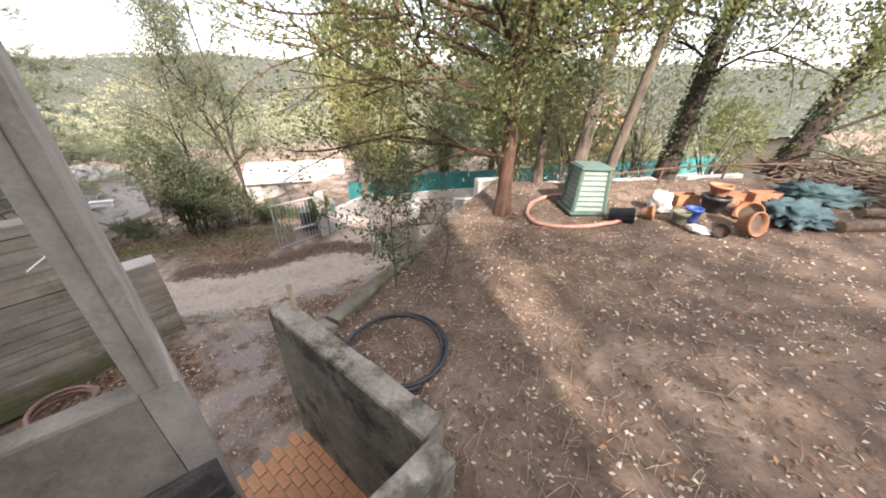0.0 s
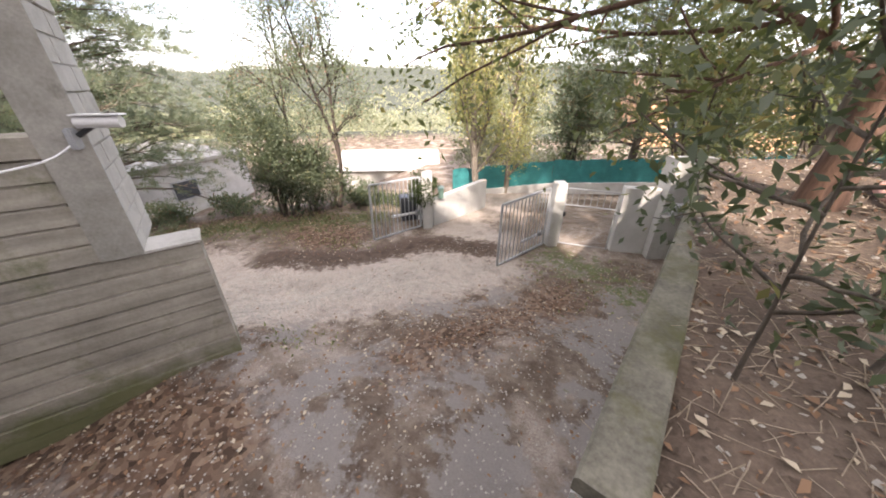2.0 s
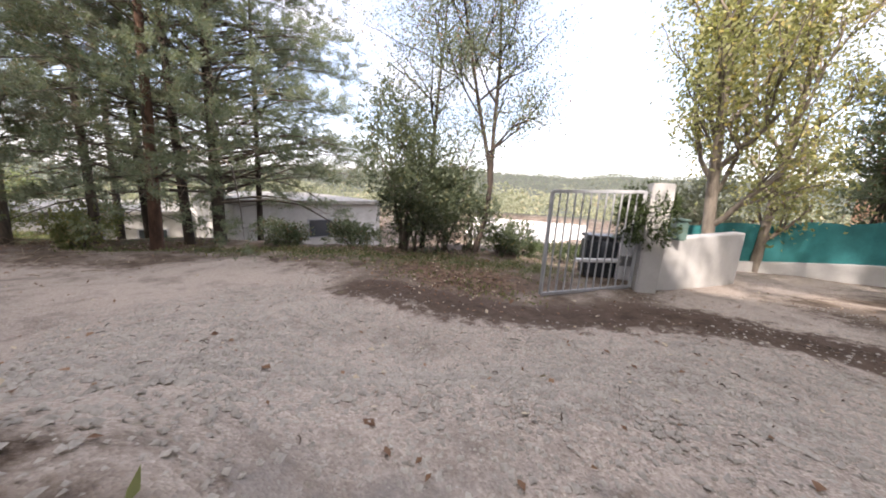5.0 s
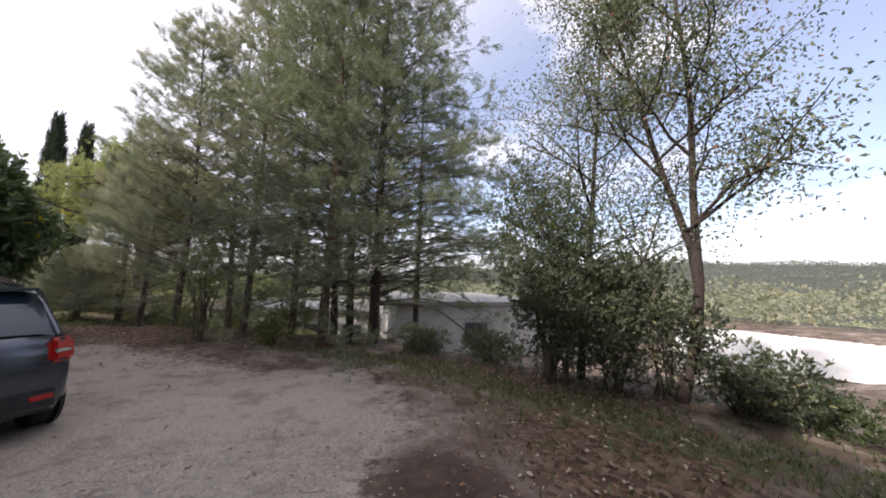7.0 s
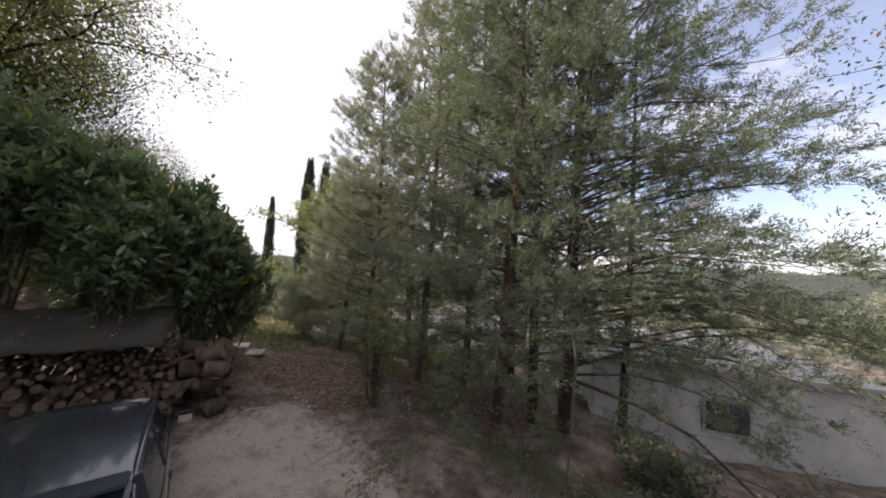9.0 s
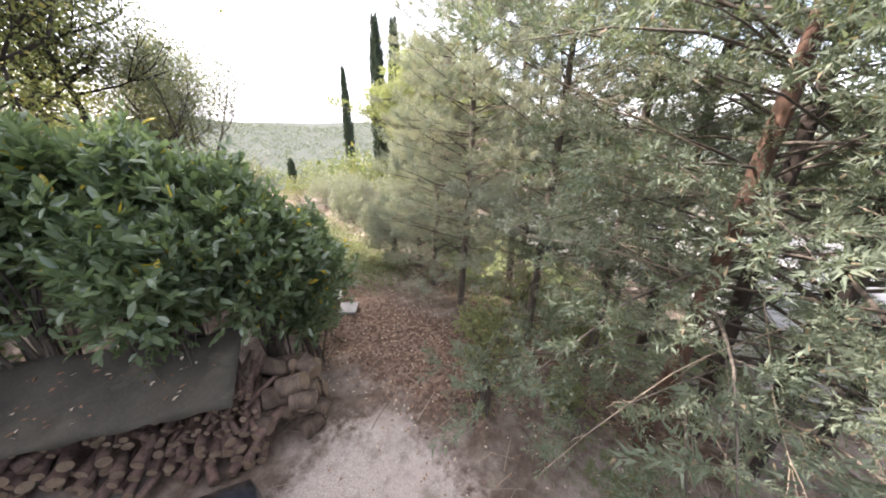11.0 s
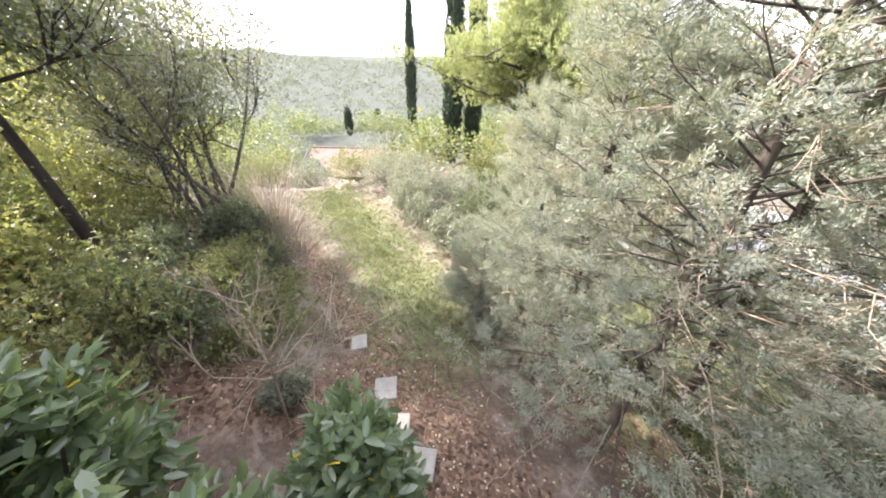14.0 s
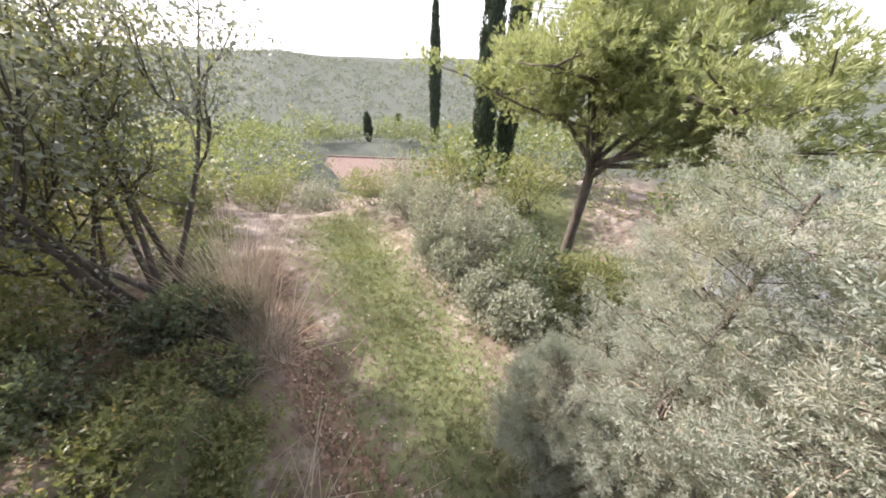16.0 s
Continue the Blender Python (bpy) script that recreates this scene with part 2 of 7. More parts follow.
M_GROUND = ground_material()
M_SOIL_BED = mottled("bed_soil", (0.05, 0.035, 0.026), (0.185, 0.135, 0.10), 2.4, 0.97, 30, 0.9, 0.03, (0.26, 0.20, 0.155), 0.9)
M_CONC = plain_concrete("concrete", (0.19, 0.18, 0.16), (0.41, 0.395, 0.36))
M_CONC_OLD = plain_concrete("old_concrete", (0.10, 0.095, 0.08), (0.28, 0.26, 0.225))
M_BOARD = plain_concrete("board_concrete", (0.22, 0.203, 0.177), (0.41, 0.382, 0.335), boards=0.165, green=(0.11, 0.125, 0.05))
M_PARAPET = mottled("lichen_concrete", (0.12, 0.115, 0.097), (0.34, 0.32, 0.275), 2.4, 0.95, 26, 0.8, 0.015, (0.07, 0.067, 0.054), 1.7, spot=(0.50, 0.60))
M_MOSSTOP = mottled("mossy_concrete", (0.065, 0.062, 0.046), (0.21, 0.195, 0.155), 4.0, 0.95, 30, 0.8, 0.02, (0.085, 0.085, 0.038), 1.5, spot=(0.48, 0.62))
M_GATEWALL = mottled("gate_wall_render", (0.40, 0.395, 0.375), (0.56, 0.555, 0.535), 1.6, 0.9, 60, 0.3, 0.006, (0.27, 0.265, 0.22), 0.7, spot=(0.56, 0.75))
M_RENDER = mottled("white_render", (0.38, 0.375, 0.355), (0.58, 0.575, 0.555), 1.6, 0.9, 60, 0.3, 0.006, (0.33, 0.32, 0.22), 0.55, spot=(0.54, 0.72))
M_BLOCK = mottled("white_block", (0.36, 0.345, 0.315), (0.54, 0.525, 0.49), 3.0, 0.92, 70, 0.5, 0.01, (0.28, 0.27, 0.24), 1.4)
M_TILE = mottled("terracotta_tile", (0.34, 0.16, 0.075), (0.52, 0.28, 0.14), 6.0, 0.75, 60, 0.3, 0.004, (0.2, 0.15, 0.1), 3.0)
M_SLATE = mottled("dark_stone", (0.03, 0.03, 0.03), (0.11, 0.11, 0.105), 5.0, 0.8, 40, 0.8, 0.02)
M_BARK_RED = bark("red_bark", (0.065, 0.036, 0.025), (0.19, 0.11, 0.075))
M_BARK = bark("grey_brown_bark", (0.055, 0.045, 0.036), (0.20, 0.165, 0.13))
M_BARK_DARK = bark("dark_bark", (0.025, 0.02, 0.017), (0.085, 0.062, 0.048))
M_BARK_PALE = bark("pale_bark", (0.14, 0.115, 0.09), (0.38, 0.33, 0.27))
M_TWIG = mottled("dry_twig", (0.20, 0.15, 0.105), (0.42, 0.345, 0.26), 8, 0.9, 60, 0.3)
M_CONIFER = leafy("conifer_spray", (0.105, 0.138, 0.10), (0.245, 0.275, 0.20), (0.24, 0.19, 0.13), 0.05, 0.65, 0.35, 0.2)
M_CYPRESS_GREY = leafy("grey_cypress_spray", (0.19, 0.218, 0.185), (0.39, 0.405, 0.345), (0.38, 0.28, 0.21), 0.03, 0.85, 0.34, 0.05, (0.30, 0.285, 0.215))
M_CYPRESS_OLIVE = leafy("olive_cypress_spray", (0.21, 0.228, 0.19), (0.40, 0.408, 0.34), (0.38, 0.28, 0.20), 0.04, 0.75, 0.36, 0.12, (0.30, 0.25, 0.19))
M_CYPRESS = leafy("dark_cypress", (0.035, 0.05, 0.035), (0.07, 0.09, 0.055), None, 0, 0.7, 0.15, 0.15)
M_PINE = leafy("pine_needles", (0.18, 0.205, 0.105), (0.36, 0.38, 0.20), None, 0, 0.65, 0.42, 0.15)
M_OAK = leafy("oak_leaves", (0.09, 0.115, 0.05), (0.22, 0.245, 0.115), (0.28, 0.24, 0.10), 0.06, 0.45, 0.4)
M_POPLAR = leafy("autumn_poplar_leaves", (0.24, 0.255, 0.12), (0.42, 0.42, 0.22), (0.5, 0.42, 0.17), 0.12, 0.5, 0.45)
M_LAUREL = leafy("laurel_leaves", (0.105, 0.155, 0.09), (0.235, 0.30, 0.18), (0.55, 0.42, 0.07), 0.012, 0.2, 0.5, 1.0)
M_SHRUB = leafy("shrub_leaves", (0.12, 0.145, 0.065), (0.26, 0.275, 0.13), (0.32, 0.25, 0.13), 0.07, 0.5, 0.4)
M_OLIVE = leafy("olive_grey_leaves", (0.17, 0.185, 0.145), (0.34, 0.35, 0.28), None, 0, 0.55, 0.3)
M_DARKSHRUB = leafy("dark_shrub_leaves", (0.085, 0.115, 0.075), (0.20, 0.225, 0.14), (0.26, 0.15, 0.10), 0.06, 0.45, 0.35)
M_IVY = leafy("ivy_leaves", (0.035, 0.055, 0.022), (0.09, 0.12, 0.05), None, 0, 0.4, 0.25)
M_DARKLEAF = leafy("dark_green_leaves", (0.05, 0.072, 0.045), (0.13, 0.155, 0.095), (0.2, 0.19, 0.09), 0.05, 0.42, 0.35)
M_YELLOWLEAF = leafy("yellow_green_leaves", (0.17, 0.185, 0.075), (0.34, 0.345, 0.155), (0.44, 0.36, 0.14), 0.08, 0.5, 0.45)
M_DRYSTALK = leafy("dry_stalks", (0.34, 0.29, 0.215), (0.56, 0.50, 0.40), None, 0, 0.8, 0.2, 0.2)
M_GRASS = leafy("grass_blades", (0.085, 0.11, 0.05), (0.20, 0.22, 0.11), (0.33, 0.28, 0.19), 0.18, 0.6, 0.35, 0.2)
M_DEADLEAF = leafy("fallen_leaves", (0.10, 0.05, 0.03), (0.33, 0.20, 0.12), (0.5, 0.42, 0.32), 0.25, 0.7, 0.1, 0.3)
M_STONE = mottled("pebbles", (0.22, 0.20, 0.175), (0.46, 0.425, 0.375), 8, 0.9, 60, 0.3)
# the haze over the far hills is mixed into this pale grey-green
M_HAZED_WOOD = leafy("hazed_woodland", (0.115, 0.135, 0.12), (0.21, 0.228, 0.19), (0.24, 0.225, 0.17), 0.10, 0.9, 0.25, 0.05)
M_PALESCRUB = leafy("pale_scrub", (0.17, 0.185, 0.14), (0.31, 0.325, 0.235), (0.34, 0.31, 0.22), 0.08, 0.8, 0.35, 0.1)
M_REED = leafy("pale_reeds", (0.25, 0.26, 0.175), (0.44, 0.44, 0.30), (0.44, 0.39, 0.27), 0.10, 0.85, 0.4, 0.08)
M_GATE = mottled("grey_gate_paint", (0.28, 0.295, 0.31), (0.40, 0.41, 0.42), 6, 0.5, 80, 0.15, 0.003, (0.22, 0.16, 0.11), 3.5, spot=(0.66, 0.78))
M_GREEN_PLASTIC = mottled("green_plastic", (0.07, 0.125, 0.105), (0.115, 0.185, 0.16), 4, 0.5, 50, 0.1, 0.003)
M_PALE_SLAT = mottled("pale_compost_slats", (0.17, 0.225, 0.20), (0.255, 0.31, 0.28), 6, 0.7, 60, 0.2)
M_BLACK = mottled("black_plastic", (0.012, 0.012, 0.014), (0.035, 0.036, 0.04), 6, 0.45, 60, 0.15, 0.003)
M_TERRA = mottled("terracotta", (0.27, 0.115, 0.06), (0.43, 0.215, 0.125), 5, 0.85, 50, 0.3, 0.004, (0.24, 0.17, 0.12), 2.5)
M_PINKPIPE = mottled("faded_red_pipe", (0.34, 0.15, 0.115), (0.52, 0.30, 0.25), 7, 0.6, 60, 0.2)
M_DARKPIPE = mottled("dark_red_hose", (0.09, 0.06, 0.055), (0.26, 0.14, 0.115), 9, 0.6, 60, 0.2)
M_HOSE = mottled("dark_hose", (0.012, 0.016, 0.022), (0.04, 0.046, 0.055), 7, 0.4, 60, 0.15)
M_NETTING = mottled("teal_netting", (0.01, 0.13, 0.14), (0.03, 0.24, 0.24), 3, 0.6, 60, 0.4, 0.01)
M_BLUE = mottled("blue_plastic", (0.02, 0.06, 0.30), (0.06, 0.14, 0.48), 5, 0.4, 50, 0.1)
M_WHITE = mottled("white_plastic", (0.62, 0.62, 0.62), (0.80, 0.80, 0.80), 5, 0.5, 50, 0.2)
M_BLUENET = mottled("blue_green_net", (0.04, 0.085, 0.095), (0.11, 0.19, 0.20), 6, 0.85, 40, 0.6, 0.02)
M_LOG = bark("log_bark", (0.06, 0.042, 0.032), (0.20, 0.15, 0.11))
M_FIREWOOD = bark("split_firewood", (0.085, 0.052, 0.042), (0.26, 0.175, 0.14))
M_LOGEND = mottled("log_end", (0.13, 0.09, 0.06), (0.30, 0.225, 0.155), 9, 0.9, 50, 0.5)
M_TARP = mottled("dark_tarpaulin", (0.03, 0.027, 0.02), (0.072, 0.064, 0.048), 2, 0.85, 30, 0.2, 0.01, (0.10, 0.09, 0.068), 1.2)
M_ROOFTILE = mottled("roof_tiles", (0.12, 0.082, 0.066), (0.21, 0.15, 0.122), 3, 0.9, 30, 0.4)
M_CREAM = mottled("cream_render", (0.34, 0.29, 0.235), (0.45, 0.40, 0.33), 1.0, 0.9, 40, 0.2)
M_ORANGE = mottled("ochre_render", (0.52, 0.27, 0.15), (0.66, 0.38, 0.23), 1.0, 0.9, 40, 0.2)
M_WHITEWALL = mottled("white_wall", (0.62, 0.62, 0.60), (0.80, 0.80, 0.78), 0.8, 0.9, 40, 0.15)
M_RUST = mottled("rusty_rail", (0.05, 0.03, 0.02), (0.15, 0.09, 0.06), 6, 0.8, 50, 0.3)


def car_paint():
    m, n, l, b = material("dark_grey_car_paint", 0.25, 0.65)
    f = node_noise(n, l, 30, 4, 0.6, coords(n))
    l.new(node_ramp(n, l, f.outputs["Fac"], [(0.4, (0.066, 0.076, 0.097)), (0.7, (0.09, 0.102, 0.125))]).outputs["Color"], b.inputs["Base Color"])
    b.inputs["Coat Weight"].default_value, b.inputs["Coat Roughness"].default_value = 0.8, 0.06
    return m


def glassy(name, color, rough=0.03):
    m, n, l, b = material(name, rough)
    b.inputs["Base Color"].default_value = (*color, 1)
    b.inputs["Specular IOR Level"].default_value = 0.8
    return m


M_PAINT, M_CARGLASS = car_paint(), glassy("tinted_glass", (0.02, 0.032, 0.048))
M_TAIL, M_CHROME = glassy("red_lamp", (0.42, 0.015, 0.012), 0.12), glassy("chrome", (0.6, 0.6, 0.62), 0.15)
M_CHROME.node_tree.nodes["Principled BSDF"].inputs["Metallic"].default_value = 1.0
M_TYRE = mottled("tyre_rubber", (0.015, 0.015, 0.015), (0.03, 0.03, 0.03), 8, 0.85, 60, 0.3)
M_RIM = mottled("grey_rim", (0.22, 0.22, 0.23), (0.34, 0.34, 0.35), 8, 0.4, 60, 0.1, metal=0.6)
M_PANE = glassy("window_pane", (0.05, 0.06, 0.07), 0.05)


# ---- building blocks ----
rng = np.random.default_rng(7)


def raw_mesh(name, verts, faces, mat=None, smooth=False):
    """A mesh from arrays: faces of one size each, or a list of such arrays."""
    verts = np.ascontiguousarray(verts, dtype=np.float32)
    groups = faces if isinstance(faces, list) else [faces]
    me = bpy.data.meshes.new(name)
    me.vertices.add(len(verts))
    me.vertices.foreach_set("co", verts.ravel())
    loops = np.concatenate([np.asarray(g, dtype=np.int32).ravel() for g in groups])
    sizes = np.concatenate([np.full(len(g), np.asarray(g).shape[1], dtype=np.int32) for g in groups])
    starts = np.concatenate([[0], np.cumsum(sizes)[:-1]]).astype(np.int32)
    me.loops.add(len(loops))
    me.loops.foreach_set("vertex_index", loops)
    me.polygons.add(len(sizes))
    me.polygons.foreach_set("loop_start", starts)
    if smooth:
        me.polygons.foreach_set("use_smooth", np.ones(len(sizes), dtype=bool))
    me.update(calc_edges=True)
    if mat:
        me.materials.append(mat)
    return me


def thing(name, x=0.0, y=0.0, z=0.0, turn=0.0):
    """An Empty at the base of a thing."""
    e = new(name)
    e.empty_display_size = 0.1
    e.matrix_basis = pose(x, y, z, 0, 0, turn)
    return e


def under(ob, parent):
    ob.parent = parent
    return ob


def part(name, bm, mat, parent=None, label="", smooth=False):
    """One mesh object out of a bmesh, under its thing."""
    me = bpy.data.meshes.new(name)
    bm.to_mesh(me)
    bm.free()
    me.materials.append(mat)
    if smooth:
        me.polygons.foreach_set("use_smooth", np.ones(len(me.polygons), dtype=bool))
    ob = new(name, me)
    if parent:
        ob.parent = parent
    return tagged(ob, label)


def part_np(name, verts, faces, mat, parent=None, label="", smooth=False):
    ob = new(name, raw_mesh(name, verts, faces, mat, smooth))
    if parent:
        ob.parent = parent
    return tagged(ob, label)


def box(size, at=(0, 0, 0), bevel=0.0, turn=0.0, bm=None, tilt=0.0):
    """A box with rounded edges; at is the middle of its base."""
    own = bm or bmesh.new()
    m = pose(at[0], at[1], at[2], tilt, 0, turn) @ Matrix.Translation((0, 0, size[2] / 2)) @ Matrix.Diagonal((*size, 1))
    made = bmesh.ops.create_cube(own, size=1.0, matrix=m)
    if bevel:
        edges = list({e for v in made["verts"] for e in v.link_edges})
        bmesh.ops.bevel(own, geom=edges, offset=bevel, segments=2, affect="EDGES")
    return own


def beam(a, b, w, h, bm=None, bevel=0.004):
    """A square bar from a to b."""
    own = bm or bmesh.new()
    a, b = Vector(a), Vector(b)
    q = (b - a).to_track_quat("Z", "Y").to_matrix().to_4x4()
    m = Matrix.Translation((a + b) / 2) @ q @ Matrix.Diagonal((w, h, (b - a).length, 1))
    made = bmesh.ops.create_cube(own, size=1.0, matrix=m)
    if bevel:
        bmesh.ops.bevel(own, geom=list({e for v in made["verts"] for e in v.link_edges}), offset=bevel, segments=1, affect="EDGES")
    return own


def tube(points, radii, sides=7):
    """A tapered tube along points, as arrays of corners and faces."""
    p = np.asarray(points, float)
    r = np.broadcast_to(np.asarray(radii, float), (len(p),))
    d = np.gradient(p, axis=0)
    d /= np.linalg.norm(d, axis=1, keepdims=True) + 1e-9
    ref = np.where(np.abs(d[:, 2:3]) > 0.9, [[1.0, 0, 0]], [[0, 0, 1.0]])
    u = np.cross(d, ref)
    u /= np.linalg.norm(u, axis=1, keepdims=True) + 1e-9
    w = np.cross(d, u)
    a = np.linspace(0, 2 * pi, sides, endpoint=False)
    v = p[:, None] + r[:, None, None] * (np.cos(a)[None, :, None] * u[:, None] + np.sin(a)[None, :, None] * w[:, None])
    i, j = np.meshgrid(np.arange(len(p) - 1), np.arange(sides), indexing="ij")
    k = (j + 1) % sides
    f = np.stack([i * sides + j, i * sides + k, (i + 1) * sides + k, (i + 1) * sides + j], -1).reshape(-1, 4)
    return v.reshape(-1, 3), f


def merged(pieces):
    """Arrays of several pieces, as one."""
    vs, fs, n = [], [], 0
    for v, f in pieces:
        vs.append(v)
        fs.append(np.asarray(f) + n)
        n += len(v)
    return np.concatenate(vs), np.concatenate(fs)


def unit(v):
    return v / (np.linalg.norm(v, axis=-1, keepdims=True) + 1e-9)


def leaves(at, way, length, width, r, fold=0.25):
    """One kite-shaped leaf at each place, along way, folded a little on its rib."""
    n = len(at)
    way = unit(way)
    side = unit(np.cross(way, unit(r.normal(size=(n, 3)))))
    up = np.cross(side, way)
    L, W = np.broadcast_to(length, (n,))[:, None], np.broadcast_to(width, (n,))[:, None]
    mid = at + way * L * 0.45
    v = np.stack([at, mid + side * W * 0.5 + up * W * fold, at + way * L - up * L * 0.08, mid - side * W * 0.5 + up * W * fold], 1)
    return v.reshape(-1, 3), np.arange(4 * n).reshape(-1, 4)


def slivers(at, way, length, width, r):
    """One narrow three-cornered blade at each place, along way."""
    n = len(at)
    way = unit(way)
    side = unit(np.cross(way, unit(r.normal(size=(n, 3)))))
    L, W = np.broadcast_to(length, (n,))[:, None], np.broadcast_to(width, (n,))[:, None]
    v = np.stack([at - side * W * 0.5, at + side * W * 0.5, at + way * L], 1)
    return v.reshape(-1, 3), np.arange(3 * n).reshape(-1, 3)


def broad_leaves(at, way, length, width, r):
    """Long rounded leaves, each of two halves folded along its rib."""
    n = len(at)
    way = unit(way)
    side = unit(np.cross(way, unit(np.array([0, 0, 1.0]) + 0.45 * r.normal(size=(n, 3)))))
    up = np.cross(side, way)
    L, W = np.broadcast_to(length, (n,))[:, None], np.broadcast_to(width, (n,))[:, None]
    lift, sag = up * W * 0.16, up * L * r.uniform(-0.02, 0.16, (n, 1))
    v = np.stack([at, at + way * L * 0.30 + side * W * 0.46 + lift, at + way * L * 0.72 + side * W * 0.42 + lift - sag * 0.6, at + way * L - sag,
                  at + way * L * 0.72 - side * W * 0.42 + lift - sag * 0.6, at + way * L * 0.30 - side * W * 0.46 + lift], 1)
    k = 6 * np.arange(n)[:, None, None]
    return v.reshape(-1, 3), (k + np.array([[0, 1, 2, 3], [0, 3, 4, 5]])).reshape(-1, 4)


def smooth_line(points, n, r=None, wobble=0.0):
    """n points along a polyline, with a little wobble."""
    p = np.asarray(points, float)
    s = np.concatenate([[0], np.cumsum(np.linalg.norm(np.diff(p, axis=0), axis=1))])
    t = np.linspace(0, s[-1], n)
    out = np.stack([np.interp(t, s, p[:, k]) for k in range(3)], 1)
    for _ in range(2):
        out[1:-1] = 0.5 * out[1:-1] + 0.25 * (out[:-2] + out[2:])
    if wobble:
        out[1:] += np.cumsum(r.normal(0, wobble, (n - 1, 3)), 0) * np.linspace(0.2, 1, n - 1)[:, None]
    return out


# ---- the lie of the land ----
LAND = np.array([(-1.8, 4.4, 1.12), (0.5, 4.0, 1.1), (1.5, 3.0, 1.15), (2.0, 5.0, 0.95), (0.5, 8.9, 0.33), (2.8, 8.0, 0.5), (3.1, 10.7, 0.43),
                 (1.2, 10.6, 0.3), (-3.2, 9.5, 0.05), (-2.1, 10.6, 0.22), (-0.9, 13.4, 0.1), (-1.6, 5.6, 0.62), (-3.2, 7.0, 0.18), (-5.9, 11.7, 0.0),
                 (-7.5, 7.0, -0.05), (-6.8, 3.8, 0.02), (-8.0, 2.5, 0.0), (-10.1, 3.5, -0.13), (-9.5, 5.1, -0.15), (-12.3, 7.7, -0.45), (-14.2, 7.3, -0.57),
                 (-13.5, 6.0, -0.58), (-15.3, 3.2, -0.54), (-16.6, 0.7, -0.6), (-12.9, -0.2, 0.15), (-12.9, 1.3, 0.12), (-11.2, 0.4, 0.25), (-9.5, 0.9, 0.15),
                 (-13.5, -2.7, 0.02), (-14.7, -1.8, -0.2), (-15.3, -2.7, -0.14), (-15.5, -0.5, -0.3), (-15.7, -5.0, -0.12), (-14.4, -5.1, 0.12), (-15.1, -6.3, -0.1), (-17.9, -6.25, -0.37),
                 (-18.4, -8.5, -0.25), (-19.7, -12.1, -0.83), (-13.9, -4.1, -0.02), (-12.9, -3.5, 0.5), (-12.2, -2.9, 0.85), (-11.2, -4.0, 1.6), (-10.9, -3.6, 1.5), (-13.1, -5.3, 1.45),
                 (-12.6, -6.2, 2.4), (-11.7, -5.9, 2.8), (-10.4, -4.8, 2.2), (-13.1, -8.0, 2.5), (-13.9, -7.3, 1.4), (-14.7, -7.5, 0.4), (-11.0, -7.8, 2.9), (-9.5, -6.5, 2.6), (-13.8, -10.0, 1.7),
                 (-15.2, -10.0, 0.3), (-10.0, -11.0, 2.4), (-8.5, -3.6, 1.0), (-16.6, 12.5, -2.1),
                 (-18.6, 4.6, -1.5), (-22.0, 8.0, -2.8), (-20.0, 14.0, -3.3), (-12.0, 18.0, -2.6), (-10.0, 14.2, -0.9), (-15.5, 9.6, -1.5), (-20.0, 0.0, -1.5),
                 (0.0, 16.0, 0.1), (5.0, 17.0, 0.2), (0.0, 25.0, -1.5), (10.0, 20.0, 0.0), (-4.5, 15.0, -0.3), (8.0, -6.0, 1.2), (0.0, -6.0, 1.0), (-6.0, -4.0, 0.4),
                 (-26.0, -6.0, -1.6), (-30.0, -22.0, -5.2), (-22.0, -20.0, -2.5), (-10.0, -18.0, 1.0), (20.0, 8.0, 1.0), (14.0, 0.0, 1.5), (-28.0, 4.0, -3.6)])


def lie(x, y):
    """The ground's height; x and y are arrays."""
    x, y = np.asarray(x, float), np.asarray(y, float)
    d2 = (x[..., None] - LAND[:, 0]) ** 2 + (y[..., None] - LAND[:, 1]) ** 2
    w = 1.0 / (d2 + 0.25) ** 1.6
    near = (w * LAND[:, 2]).sum(-1) / w.sum(-1)
    r = np.hypot(x + 5, y - 3)
    b = np.degrees(np.arctan2(-(x + 5), y - 3)) % 360
    ridge = np.interp(b, [0, 15, 40, 60, 80, 105, 125, 140, 160, 200, 280, 330, 360], [24, 25, 24, 16, 6, -3, -6, -6, 2, 18, 22, 24, 24])
    ridge = ridge + 2.2 * np.sin(b * 0.21) + 1.4 * np.sin(b * 0.53 + 1)
    s = np.clip((r - 110) / 360, 0, 1)
    s = s * s * (3 - 2 * s)
    far = -9 + (ridge + 9) * s
    k = np.clip((r - 32) / 50, 0, 1)
    k = k * k * (3 - 2 * k)
    return near * (1 - k) + far * k


def lie1(x, y):
    return float(lie(np.array([x]), np.array([y]))[0])


def near_line(x, y, pts):
    """The distance from places to a polyline."""
    best = np.full(np.shape(x), 1e9)
    for (ax, ay), (bx, by) in zip(pts[:-1], pts[1:]):
        dx, dy = bx - ax, by - ay
        t = np.clip(((x - ax) * dx + (y - ay) * dy) / (dx * dx + dy * dy), 0, 1)
        best = np.minimum(best, np.hypot(x - ax - t * dx, y - ay - t * dy))
    return best


def inside(x, y, poly):
    """1 inside a polygon, 0 outside."""
    n, hit = len(poly), np.zeros(np.shape(x), bool)
    for i in range(n):
        (ax, ay), (bx, by) = poly[i], poly[(i + 1) % n]
        cross = ((ay > y) != (by > y)) & (x < (bx - ax) * (y - ay) / (by - ay + 1e-12) + ax)
        hit ^= cross
    return hit.astype(float)


